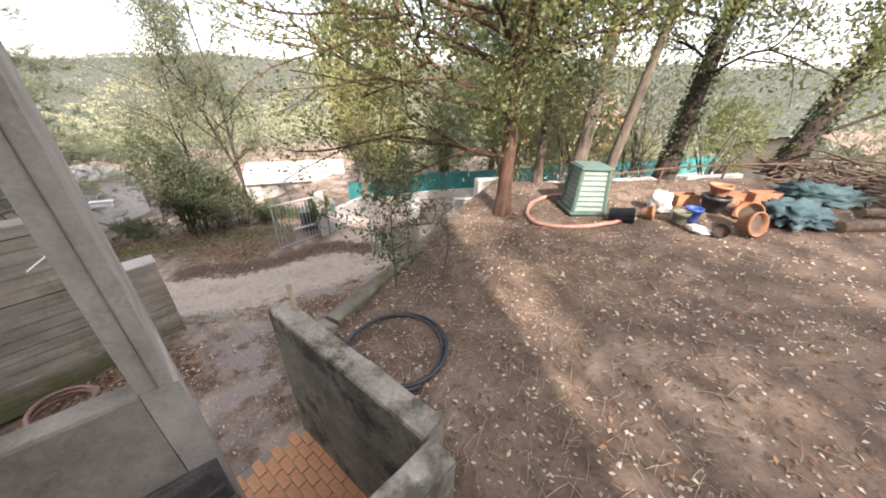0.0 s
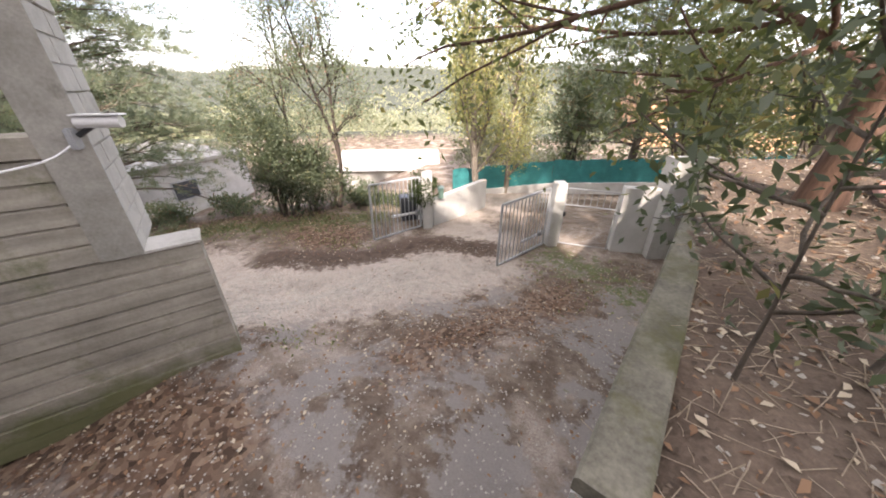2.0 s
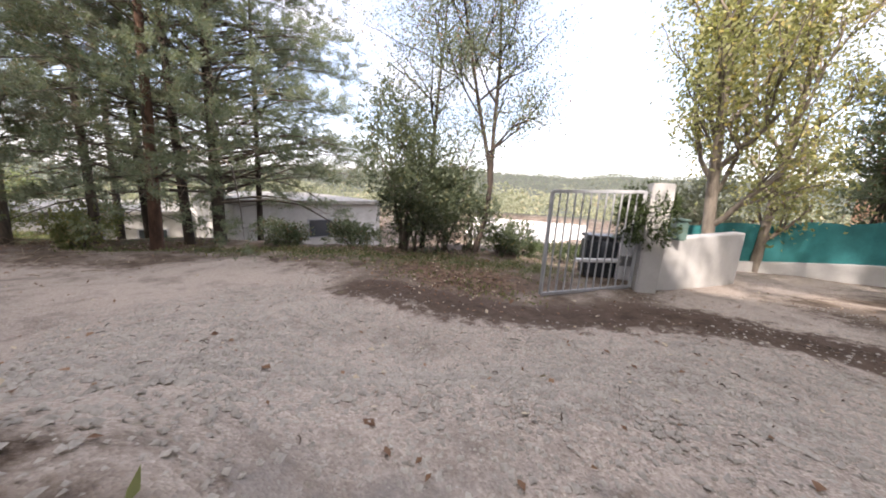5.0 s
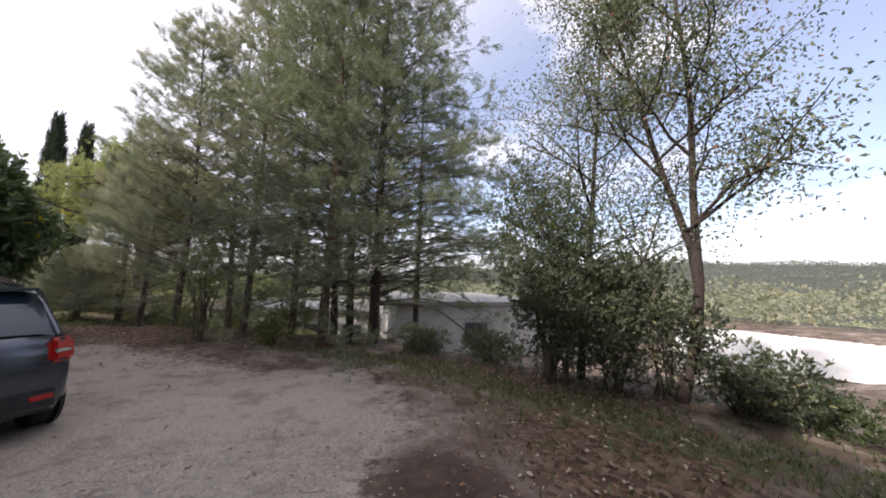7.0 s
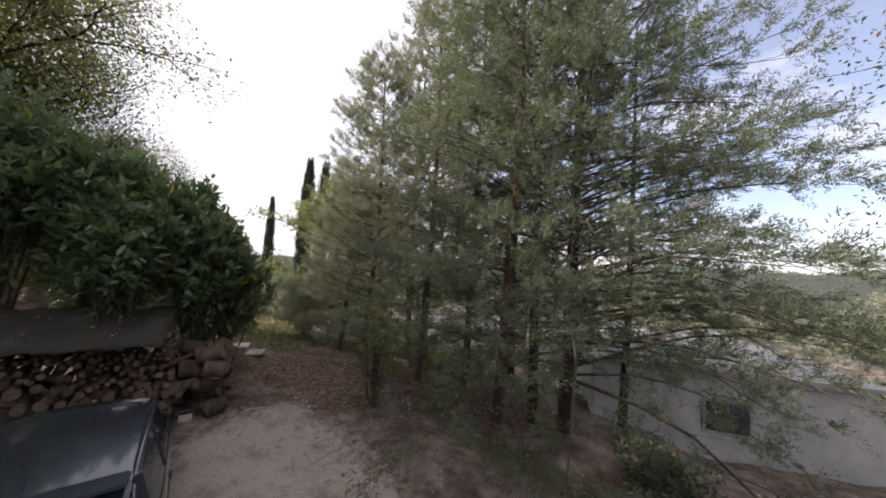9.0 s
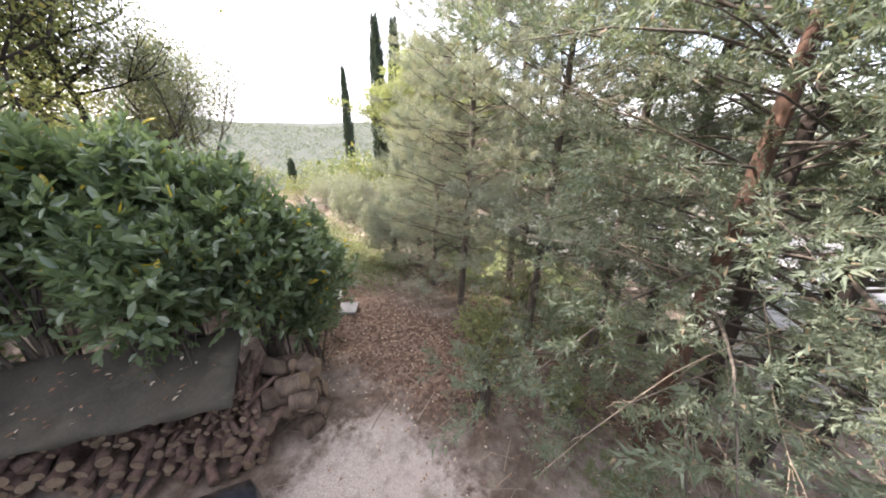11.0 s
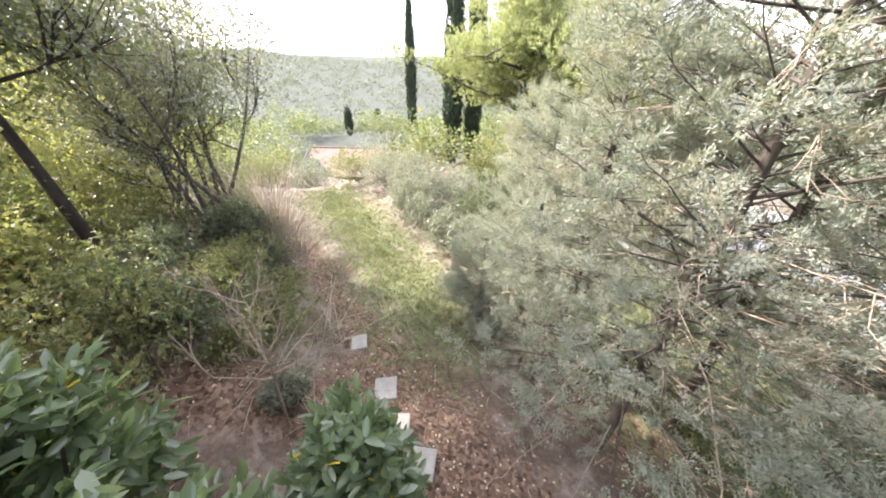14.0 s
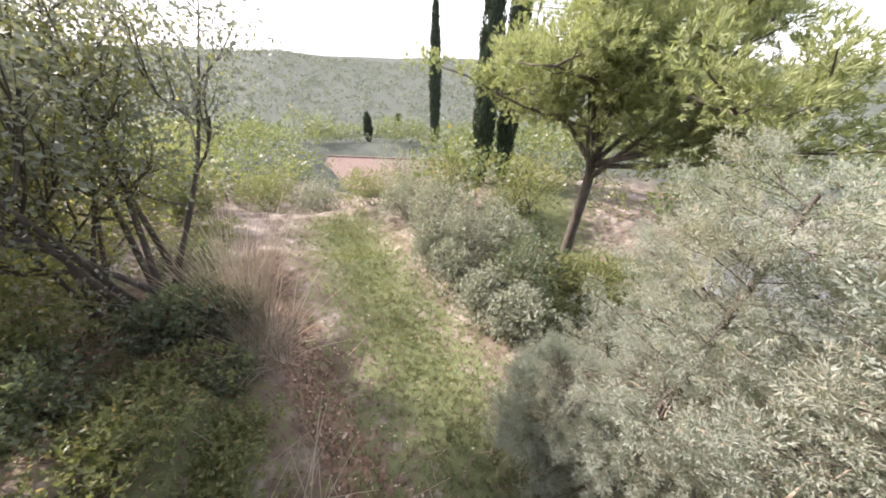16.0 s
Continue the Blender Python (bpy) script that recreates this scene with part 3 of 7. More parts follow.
DRIVE = [(-1.6, 5.6), (0.2, 7.2), (1.2, 8.8), (0.4, 10.6), (-0.6, 12.2), (1.5, 15.2), (6, 16.2), (-1.6, 15.4), (-1.9, 11.6), (-1.6, 9.4), (-2.8, 8.2), (-4.0, 7.75),
         (-5.4, 7.3), (-6.2, 7.7), (-8.6, 7.1), (-9.5, 4.9), (-10.6, 3.2), (-10.9, 2.0), (-10.0, 1.2), (-8.5, 1.3), (-6.6, 1.6), (-4.5, 3.4), (-2.6, 4.2)]


def zones(x, y):
    """How much gravel, grass, leaf litter and far woodland lies at a place."""
    gravel = inside(x, y, DRIVE)
    edge = near_line(x, y, DRIVE + DRIVE[:1])
    gravel = np.where(gravel > 0, 0.5 + np.clip(edge / 1.6, 0, 0.5), 0.5 - np.clip(edge / 1.6, 0, 0.5))
    verge = near_line(x, y, [(-4.2, 11.0), (-7.2, 9.3), (-10.6, 7.6), (-12.0, 5.6)])
    path = near_line(x, y, [(-15.9, -3.2), (-16.9, -5.8), (-18.0, -8.9), (-19.9, -13.5)])
    lawn = near_line(x, y, [(-18.4, 5.5), (-20, 2.0), (-24, -1)])
    left = near_line(x, y, [(-12.6, -5.2), (-13.0, -6.0), (-12.2, -6.8)])
    gate = near_line(x, y, [(1.8, 9.8), (3.2, 8.6)])
    grass = np.maximum.reduce([1.0 - near_line(x, y, [(-21.5, -4.5), (-25, -6.5), (-31, -10)]) / 5.0, 0.62 - verge / 2.6, 0.86 - path / 4.0, 1.2 - lawn / 5.0, 0.72 - left / 2.6, 0.62 - gate / 2.4])
    litter = np.maximum.reduce([1.0 - near_line(x, y, [(-12.6, 2.2), (-12.7, -0.6), (-13.6, -2.4)]) / 3.0, 1.0 - near_line(x, y, [(-4.6, 9.4), (-6.6, 10.4), (-9.8, 8.6)]) / 2.2,
                                0.9 - near_line(x, y, [(-3.4, 3.0), (-1.2, 3.4)]) / 1.6, 0.7 - near_line(x, y, [(0.2, 5.2), (2.0, 8.0)]) / 2.2,
                                0.95 - near_line(x, y, [(-13.8, 6.4), (-16, 2.5), (-17.2, -0.5)]) / 2.6, 0.8 - near_line(x, y, [(-12.5, -6.5), (-13.5, -9.5)]) / 3.0, 0.85 - near_line(x, y, [(-14.2, -3.5), (-14.8, -7.0), (-15.8, -11.5)]) / 1.6, 0.9 - near_line(x, y, [(-12.8, -2.6), (-11.8, -3.6), (-11.0, -4.2)]) / 1.8])
    damp = 1.05 - near_line(x, y, [(-4.9, 7.5), (-3.9, 7.8), (-3.0, 8.3), (-2.2, 9.0), (-1.4, 9.7), (0.1, 9.7)]) / 0.9
    r = np.hypot(x + 5, y - 3)
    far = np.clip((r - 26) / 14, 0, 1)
    return {"gravel": np.clip(gravel, 0, 1), "grass": np.clip(grass, 0, 1), "litter": np.clip(litter, 0, 1), "far": far, "damp": np.clip(damp, 0, 1), "yard": np.clip(1.6 - near_line(x, y, [(-1.5, 4.4), (1.2, 6.5)]) / 3.0, 0, 1)}


def build_ground():
    def axis(lo, hi, step):
        core = np.arange(lo, hi + step, step)
        out = np.cumsum(step * 1.14 ** np.arange(1, 48))
        out = out[out < 900]
        return np.concatenate([lo - out[::-1], core, hi + out])

    xs, ys = axis(-24, 8, 0.22), axis(-16, 18, 0.22)
    X, Y = np.meshgrid(xs, ys, indexing="ij")
    Z = lie(X.ravel(), Y.ravel()).reshape(X.shape)
    R = np.hypot(X + 5, Y - 3)
    lumps = np.array([noise.fractal((x * 0.9, y * 0.9, 0.3), 1.0, 2.0, 4) for x, y in zip(X.ravel(), Y.ravel())]).reshape(X.shape)
    zn = zones(X, Y)
    Z = Z + lumps * np.where(R < 45, 0.035 + 0.03 * (1 - zn["gravel"]), 0.6)
    nx, ny = X.shape
    i, j = np.meshgrid(np.arange(nx - 1), np.arange(ny - 1), indexing="ij")
    a = i * ny + j
    F = np.stack([a, a + ny, a + ny + 1, a + 1], -1).reshape(-1, 4)
    me = raw_mesh("ground", np.stack([X, Y, Z], -1).reshape(-1, 3), F, M_GROUND, True)
    for key, val in zn.items():
        at = me.attributes.new(key, "FLOAT", "POINT")
        at.data.foreach_set("value", val.ravel().astype(np.float32))
    return tagged(new("ground", me), "gravel drive, brown leaf-littered soil and patchy grass", "ground", kind="structure")


build_ground()


# ---- raised garden and its walls ----
def garden_z(x, y):
    return 2.61 + 0.075 * (np.asarray(x) - 2.6) + 0.025 * (np.asarray(y) - 2.9)


GARDEN = [(1.95, 3.25), (4.6, 10.8), (7.2, 10.5), (10, 10.7), (13, 10.5), (24, 9.5), (24, -7), (3.2, -7), (3.2, 1.3), (3.75, 1.75), (1.95, 2.75)]


def build_garden():
    step = 0.16
    xs, ys = np.arange(1.5, 24, step), np.arange(-7, 14.6, step)
    X, Y = np.meshgrid(xs, ys, indexing="ij")
    lump = np.array([noise.fractal((x * 1.1, y * 1.1, 5.0), 1.0, 2.0, 5) for x, y in zip(X.ravel(), Y.ravel())]).reshape(X.shape)
    edge = near_line(X, Y, [(4.6, 10.8), (7.2, 10.5), (10, 10.7), (13, 10.5), (24, 9.5)])
    Z = garden_z(X, Y) + 0.05 * lump - 0.6 * np.clip(1 - edge / 1.2, 0, 1) ** 2
    nx, ny = X.shape
    i, j = np.meshgrid(np.arange(nx - 1), np.arange(ny - 1), indexing="ij")
    keep = inside(X[:-1, :-1] + step / 2, Y[:-1, :-1] + step / 2, GARDEN) > 0
    a = (i * ny + j)[keep]
    F = np.stack([a, a + ny, a + ny + 1, a + 1], -1)
    me = raw_mesh("garden_bed", np.stack([X, Y, Z], -1).reshape(-1, 3), F, M_SOIL_BED, True)
    bm = bmesh.new()
    bm.from_mesh(me)
    bmesh.ops.delete(bm, geom=[v for v in bm.verts if not v.link_faces], context="VERTS")
    bm.to_mesh(me)
    bm.free()
    return tagged(new("garden_bed", me), "raised garden bed of dry brown soil with stones", "ground", kind="structure")


def wall_run(name, a, b, thick, za, zb, ta, tb, mat, label, cap=0.0, bevel=0.02, cuts=14, wear=0.012, category="wall"):
    """A straight wall from a to b (its foot at za, zb and top at ta, tb), a little uneven."""
    bm = bmesh.new()
    a, b = Vector((*a, 0)), Vector((*b, 0))
    way = (b - a).normalized()
    side = Vector((-way.y, way.x, 0)) * thick / 2
    rows = []
    for k in range(cuts + 1):
        t = k / cuts
        c = a.lerp(b, t)
        zl, zh = za + (zb - za) * t, ta + (tb - ta) * t
        ring = []
        for s, z in ((-1, zl), (-1, zl + (zh - zl) * 0.5), (-1, zh - bevel), (-0.86, zh), (0.86, zh), (1, zh - bevel), (1, zl + (zh - zl) * 0.5), (1, zl)):
            w = wear * noise.noise((c.x * 2.1 + s, c.y * 2.1, z * 2.3))
            ring.append(bm.verts.new(c + side * s * (1 + w * 3) + Vector((0, 0, z + w))))
        rows.append(ring)
    for r, q in zip(rows, rows[1:]):
        for k in range(7):
            bm.faces.new((r[k], q[k], q[k + 1], r[k + 1]))
    bm.faces.new(list(reversed(rows[0])))
    bm.faces.new(rows[-1])
    bmesh.ops.recalc_face_normals(bm, faces=bm.faces)
    ob = part(name, bm, mat)
    return tagged(ob, label, category, kind="structure")


build_garden()
wall_run("wall_retaining", (2.0, 3.35), (4.5, 10.75), 0.24, 0.1, 0.1, 2.60, 2.64, M_RENDER, "white rendered retaining wall with yellow moss stains", cuts=40)
wall_run("trim_wall_top", (2.0, 3.35), (4.5, 10.75), 0.25, 2.605, 2.645, 2.70, 2.74, M_MOSSTOP, "mossy grey concrete top of the retaining wall", cuts=40, category="wall cap")
wall_run("wall_parapet", (1.745, 2.775), (3.66, 1.63), 0.24, 0.9, 0.9, 3.35, 3.35, M_PARAPET, "weathered grey concrete parapet with lichen on top", cuts=18, wear=0.02)
wall_run("wall_parapet_return", (3.74, 1.50), (3.02, 0.55), 0.24, 0.9, 0.9, 3.345, 3.345, M_PARAPET, "weathered concrete parapet turning along the steps", cuts=10, wear=0.02)
wall_run("wall_parapet_link", (1.86, 2.93), (2.02, 3.28), 0.24, 0.6, 0.6, 2.9, 2.7, M_CONC_OLD, "short mossy concrete wall joining parapet and retaining wall", cuts=3)


tagged(part("tile_piece", beam((1.98, 2.72, 3.36), (1.90, 2.80, 3.62), 0.05, 0.03, bevel=0.004), M_TWIG), "short pale offcut leaning upright on the parapet", "offcut")


def terracotta_landing():
    base = wall_run("floor_landing", (1.35, 2.25), (3.05, 1.25), 1.3, 0.8, 0.8, 1.26, 1.26, M_CONC_OLD, "concrete landing laid with terracotta tiles", cuts=2, category="steps")
    bm = box((0.225, 0.105, 0.022), bevel=0.004)
    me = bpy.data.meshes.new("tile")
    bm.to_mesh(me)
    bm.free()
    me.materials.append(M_TILE)
    way = Vector((1.7, -1.0, 0)).normalized()
    side = Vector((-way.y, way.x, 0))
    ang = math.degrees(math.atan2(way.y, way.x))
    for r in range(10):
        for k in range(8):
            c = Vector((1.35, 2.25, 1.258)) + way * (0.12 + 0.235 * k + (0.117 if r % 2 else 0)) + side * (-0.56 + 0.116 * r)
            ob = new("tile", me)
            ob.matrix_basis = pose(c.x, c.y, c.z + random.uniform(0, 0.004), 0, 0, ang + random.uniform(-1, 1))
            ob.parent = base


terracotta_landing()


# ---- porch column, plinth and the board-marked wall ----
def prism(name, poly, z0, z1, mat, parent=None, label="", rough=0.006, bevel=0.008):
    """An upright block on a plan, with slightly uneven faces."""
    bm = bmesh.new()
    rings = []
    n = max(2, int((z1 - z0) / 0.2))
    pts = []
    for (ax, ay), (bx, by) in zip(poly, poly[1:] + poly[:1]):
        m = max(1, int(math.hypot(bx - ax, by - ay) / 0.15))
        pts += [(ax + (bx - ax) * k / m, ay + (by - ay) * k / m) for k in range(m)]
    for k in range(n + 1):
        z = z0 + (z1 - z0) * k / n
        rings.append([bm.verts.new((x + rough * noise.noise((x * 3, y * 3, z * 2)), y + rough * noise.noise((x * 3 + 9, y * 3, z * 2)), z)) for x, y in pts])
    for p, q in zip(rings, rings[1:]):
        for k in range(len(p)):
            j = (k + 1) % len(p)
            bm.faces.new((p[k], p[j], q[j], q[k]))
    bm.faces.new(list(reversed(rings[0])))
    bm.faces.new(rings[-1])
    bmesh.ops.recalc_face_normals(bm, faces=bm.faces)
    return part(name, bm, mat, parent, label)


def porch():
    """A deep concrete pier on the end of a plinth wall, and a leaf-filled planter behind it."""
    L, N, F, B, I = (2.05, 1.18), (2.17, 1.29), (1.46, 1.80), (1.33, 1.69), (1.915, 1.25)
    col = thing("column")
    shaft = [L, N, F, B, I]
    prism("shaft", shaft, 3.985, 7.6, M_CONC, col)
    prism("foot", [(2.052, 1.186), (2.186, 1.306), F, B, (1.92, 1.255)], 0.8, 3.98, M_CONC, col, "concrete foot flush with the plinth")
    part("seam", beam((2.128, 1.238, 3.99), (2.128, 1.238, 7.6), 0.010, 0.006, bevel=0), M_CONC_OLD, col, "thin casting seam")
    tagged(col, "square grey concrete porch column standing on the plinth wall", "column")
    way = Vector((-0.66, -0.75, 0)).normalized()
    back = Vector((way.y, -way.x, 0))
    a = Vector((*L, 0)) + back * 0.075
    b = a + way * 2.6
    wall_run("wall_plinth", a.xy, b.xy, 0.15, 0.8, 0.8, 3.98, 3.98, M_CONC_OLD, "low grey concrete plinth wall beside the porch column", cuts=14)
    bed = thing("planter", 0, 0, 0.8)
    q = [(Vector((*I, 0)) + way * 0.01), (Vector((*B, 0)) + way * 0.01), (Vector((*B, 0)) + way * 2.5), (Vector((*I, 0)) + way * 2.5)]
    ob = prism("filling", [(v.x, v.y) for v in q], 0.0, 2.50, M_SOIL_BED, bed, "dark soil")
    tagged(bed, "raised concrete planter filled with soil and dead leaves", "planter")
    g = np.random.default_rng(77)
    P = []
    for _ in range(900):
        c = q[0].lerp(q[1], g.uniform(0.03, 0.97)) + way * g.uniform(0, 2.4)
        P.append((c.x, c.y, 3.31 + g.uniform(0, 0.07)))
    P = np.array(P)
    v, f = leaves(P, unit(g.normal(0, 1, P.shape) * [1, 1, 0.3]), g.uniform(0.06, 0.17, len(P)), g.uniform(0.02, 0.07, len(P)), g)
    tagged(part_np("fallen_leaves", v, f, M_DEADLEAF), "long dead leaves lying in the planter", "leaves", kind="stuff")
    clad = wall_run("trim_stone_base", (Vector((*N, 0)) - back * 0.02).xy, (Vector((*L, 0)) + way * 2.6 - back * 0.02).xy, 0.03, 0.8, 0.8, 3.22, 3.22, M_SLATE, "dark split stone cladding on the foot of the plinth", cuts=4, category="wall cladding")
    me_list = []
    for k in range(6):
        w, h = random.uniform(0.16, 0.4), random.uniform(0.12, 0.24)
        bm = box((w, 0.05, h), bevel=0.008)
        for v in bm.verts:
            v.co += Vector((0, noise.noise(v.co * 9 + Vector((k, 0, 0))) * 0.03, 0))
        me = bpy.data.meshes.new("stone")
        bm.to_mesh(me)
        bm.free()
        me.materials.append(M_SLATE)
        me_list.append((me, w, h))
    turn = math.degrees(math.atan2(way.y, way.x))
    z = 1.20
    for row in range(10):
        s, rh = random.uniform(-0.02, 0.1), 0.2
        while s < 2.4:
            me, w, h = random.choice(me_list)
            p = Vector((*N, 0)) + way * (s + w / 2) - back * 0.045
            ob = new("stone", me)
            ob.matrix_basis = pose(p.x, p.y, z, 0, 0, turn) @ Matrix.Diagonal((1, 1, rh / h * 0.97 * random.uniform(0.9, 1.0), 1))
            ob.parent = clad
            s += w + 0.012
        z += rh


def board_wall():
    """A concrete wall that keeps the print of its boards: low at the free end, high past the pillar."""
    way = Vector((-0.545, -0.838, 0)).normalized()
    back = Vector((way.y, -way.x, 0))
    o = Vector((-1.80, 4.40, 0))

    def run(name, s0, s1, z0, z1, thick, label):
        bm = bmesh.new()
        n, cols = max(2, int((z1 - z0) / 0.165)), max(2, int((s1 - s0) / 0.12))
        grid = []
        for c in range(cols + 1):
            s = s0 + (s1 - s0) * c / cols
            line = []
            for k in range(n):
                off = 0.011 * math.sin(k * 7.3 + 1) + 0.006 * noise.noise((s * 2, k * 3.1, 0))
                for e in (0.015, 0.07, 0.93, 0.985):
                    dip = off + (0.004 * noise.noise((s * 9, k, e))) - (0.026 if e < 0.02 or e > 0.98 else 0.0)
                    line.append(bm.verts.new(o + way * s + back * -dip + Vector((0, 0, z0 + (z1 - z0) * (k + e) / n))))
            grid.append(line)
        for p, q in zip(grid, grid[1:]):
            for k in range(len(p) - 1):
                bm.faces.new((p[k], q[k], q[k + 1], p[k + 1]))
        ends = []
        for line, s in ((grid[0], s0), (grid[-1], s1)):
            lo, hi = (bm.verts.new(o + way * s + back * thick + Vector((0, 0, z))) for z in (z0, z1 - 0.005))
            bm.faces.new([*line, hi, lo])
            ends.append((lo, hi))
        bm.faces.new([q[-1] for q in grid] + [ends[1][1], ends[0][1]])
        bm.faces.new([ends[0][0], ends[1][0], ends[1][1], ends[0][1]])
        bmesh.ops.recalc_face_normals(bm, faces=bm.faces)
        return tagged(part(name, bm, M_BOARD), label, "wall", kind="structure")

    run("wall_board_low", 0.0, 6.0, 0.8, 2.60, 0.36, "low board-marked grey concrete wall, mossy at its foot")
    run("wall_board_high", 0.74, 6.0, 2.605, 3.72, 0.34, "upper board-marked grey concrete wall above the low one")
    # flat capping on the low end
    p = o + way * 0.22 + back * 0.18
    bm = box((0.48, 0.40, 0.03), (p.x, p.y, 2.602), 0.006, math.degrees(math.atan2(way.y, way.x)))
    tagged(part("trim_capping", bm, M_BLOCK), "pale cement capping on the low wall", "wall cap", kind="structure")
    # pillar of painted blocks
    pil = thing("pillar", *(o + way * 0.43)[:2], 2.0, math.degrees(math.atan2(back.y, back.x)))
    for k in range(22):
        z = 0.64 + 0.2 * k - 0.03
        wob = random.uniform(-0.006, 0.006)
        if k % 2:
            for s, w in ((0.0, 0.52), (0.53, 0.35)):
                part("block", box((w, 0.30, 0.194), (s + w / 2 + 0.005, 0.155 + wob, z), 0.008), M_BLOCK, pil)
        else:
            for s, w in ((0.0, 0.32), (0.33, 0.55)):
                part("block", box((w, 0.30, 0.194), (s + w / 2 + 0.005, 0.155 + wob, z), 0.008), M_BLOCK, pil)
    part("core", box((0.86, 0.27, 4.4), (0.44, 0.155, 0.62)), M_CONC, pil, "grey mortar")
    part("face", box((0.03, 0.31, 4.4), (-0.008, 0.155, 0.605), 0.004), M_CONC, pil, "plain concrete front face")
    tagged(pil, "tall pillar of white-painted concrete blocks on the wall", "pillar")


def wall_camera():
    t = thing("security_camera", -2.02, 3.98, 3.70, 35)
    bm = bmesh.new()
    bmesh.ops.create_cone(bm, cap_ends=True, segments=20, radius1=0.045, radius2=0.045, depth=0.30, matrix=pose(0.18, 0, 0.10, 0, 90, 0))
    part("housing", bm, M_WHITE, t, smooth=False)
    part("sunshield", box((0.34, 0.10, 0.012), (0.19, 0, 0.148), 0.004), M_WHITE, t)
    part("bracket", beam((0.0, 0, 0.0), (0.12, 0, 0.07), 0.035, 0.035), M_BLACK, t, "dark bracket arm")
    part("junction_box", box((0.05, 0.12, 0.16), (-0.03, 0, -0.10), 0.01), M_GATE, t)
    v, f = tube(smooth_line([(-0.05, 0, -0.05), (-0.05, -0.25, -0.14), (-0.05, -0.7, -0.13), (-0.05, -1.6, -0.12)], 14), 0.008, 6)
    part_np("cable", v, f, M_WHITE, t, "pale cable", True)
    tagged(t, "small white security camera on a bracket with a loose cable", "camera")


def unseen_dwelling():
    """An unseen plain house body behind the porch, added and sized to shade the drive."""
    wall_run("wall_unseen_house", (-6.2, -5.6), (6.7, -5.2), 5.6, 0.6, 0.6, 12.5, 12.5, M_CONC, "unseen plain house block behind the porch, sized to shade the drive", cuts=8, category="house")


porch()
unseen_dwelling()
board_wall()
wall_camera()


def coil(name, c, r, rad, turns, mat, label, cat, rise=0.02, squash=1.0, tail=None, turn=0.0):
    """A coil of hose lying on the ground."""
    n = int(turns * 40)
    a = np.linspace(0, turns * 2 * pi, n)
    k = np.arange(n) / n
    rr = r * (1 + 0.05 * np.sin(a * 1.3 + 1) + 0.06 * (k - 0.5))
    p = np.stack([rr * np.cos(a), rr * np.sin(a) * squash, rad + rise * (k * turns) + 0.012 * np.sin(a * 2.1)], 1)
    if tail is not None:
        p = np.concatenate([p, smooth_line([p[-1], *tail], 14)[1:]])
    v, f = tube(p, rad, 10)
    ob = part_np(name, v, f, mat, None, "", True)
    ob.matrix_basis = pose(c[0], c[1], c[2], 0, 0, turn)
    return tagged(ob, label, cat)


coil("hose_coil", (3.0, 2.95, float(garden_z(3.0, 2.95)) + 0.02), 0.60, 0.022, 2.3, M_HOSE, "black rubber hose coiled in a ring on the soil", "hose", turn=200)


def garden_pipe():
    """A thick hose in one wide loop round the composter's foot."""
    line = smooth_line([(x, y, float(garden_z(x, y)) + 0.055) for x, y in ((7.35, 7.15), (6.75, 6.66), (6.1, 6.44), (5.5, 6.42), (5.08, 6.62), (4.95, 7.12), (5.12, 7.8), (5.6, 8.3), (6.3, 8.45))], 44)
    v, f = tube(line, 0.042, 10)
    tagged(part_np("garden_pipe", v, f, M_PINKPIPE, None, "", True), "thick faded red pipe lying in a loop round the composter", "pipe")


garden_pipe()
coil("hose_ring", (1.02, 1.34, 3.40), 0.17, 0.017, 3.2, M_DARKPIPE, "coiled red and grey garden hose beside the plinth", "hose", rise=0.018)


# ---- garden things ----
def composter():
    x, y = 6.25, 7.5
    t = thing("compost_bin", x, y, float(garden_z(x, y)) + 0.02, 8)
    w0, w1, h = 0.35, 0.285, 0.98
    for sx in (-1, 1):
        for sy in (-1, 1):
            part("corner_post", beam((sx * w0, sy * w0, 0), (sx * w1, sy * w1, h), 0.075, 0.075, bevel=0.012), M_GREEN_PLASTIC, t)
    for side in range(4):
        rot = Matrix.Rotation(side * pi / 2, 4, "Z")
        for k in range(8):
            z = 0.07 + k * 0.113
            w = w0 + (w1 - w0) * z / h
            bm = box((2 * w - 0.06, 0.022, 0.095), (0, -w + 0.005, z), 0.006, tilt=-14)
            bm.transform(rot)
            part("slat", bm, M_PALE_SLAT, t)
            bm = box((2 * w - 0.04, 0.03, 0.026), (0, -w + 0.012, z - 0.03), 0.005)
            bm.transform(rot)
            part("rail", bm, M_GREEN_PLASTIC, t)
    part("base", box((0.88, 0.88, 0.06), (0, 0, 0), 0.015), M_GREEN_PLASTIC, t)
    part("rim", box((0.70, 0.70, 0.05), (0, 0, h - 0.02), 0.015), M_GREEN_PLASTIC, t)
    part("lid", box((0.61, 0.61, 0.03), (0, 0, h + 0.02), 0.012), M_GREEN_PLASTIC, t)
    tagged(t, "green slatted plastic compost bin standing on the soil", "compost bin")


def lathe(profile, seg=24):
    """A turned form from (radius, height) pairs."""
    a = np.linspace(0, 2 * pi, seg, endpoint=False)
    p = np.asarray(profile, float)
    v = np.stack([p[:, None, 0] * np.cos(a), p[:, None, 0] * np.sin(a), np.repeat(p[:, 1:2], seg, 1)], -1).reshape(-1, 3)
    i, j = np.meshgrid(np.arange(len(p) - 1), np.arange(seg), indexing="ij")
    k = (j + 1) % seg
    return v, np.stack([i * seg + j, i * seg + k, (i + 1) * seg + k, (i + 1) * seg + j], -1).reshape(-1, 4)


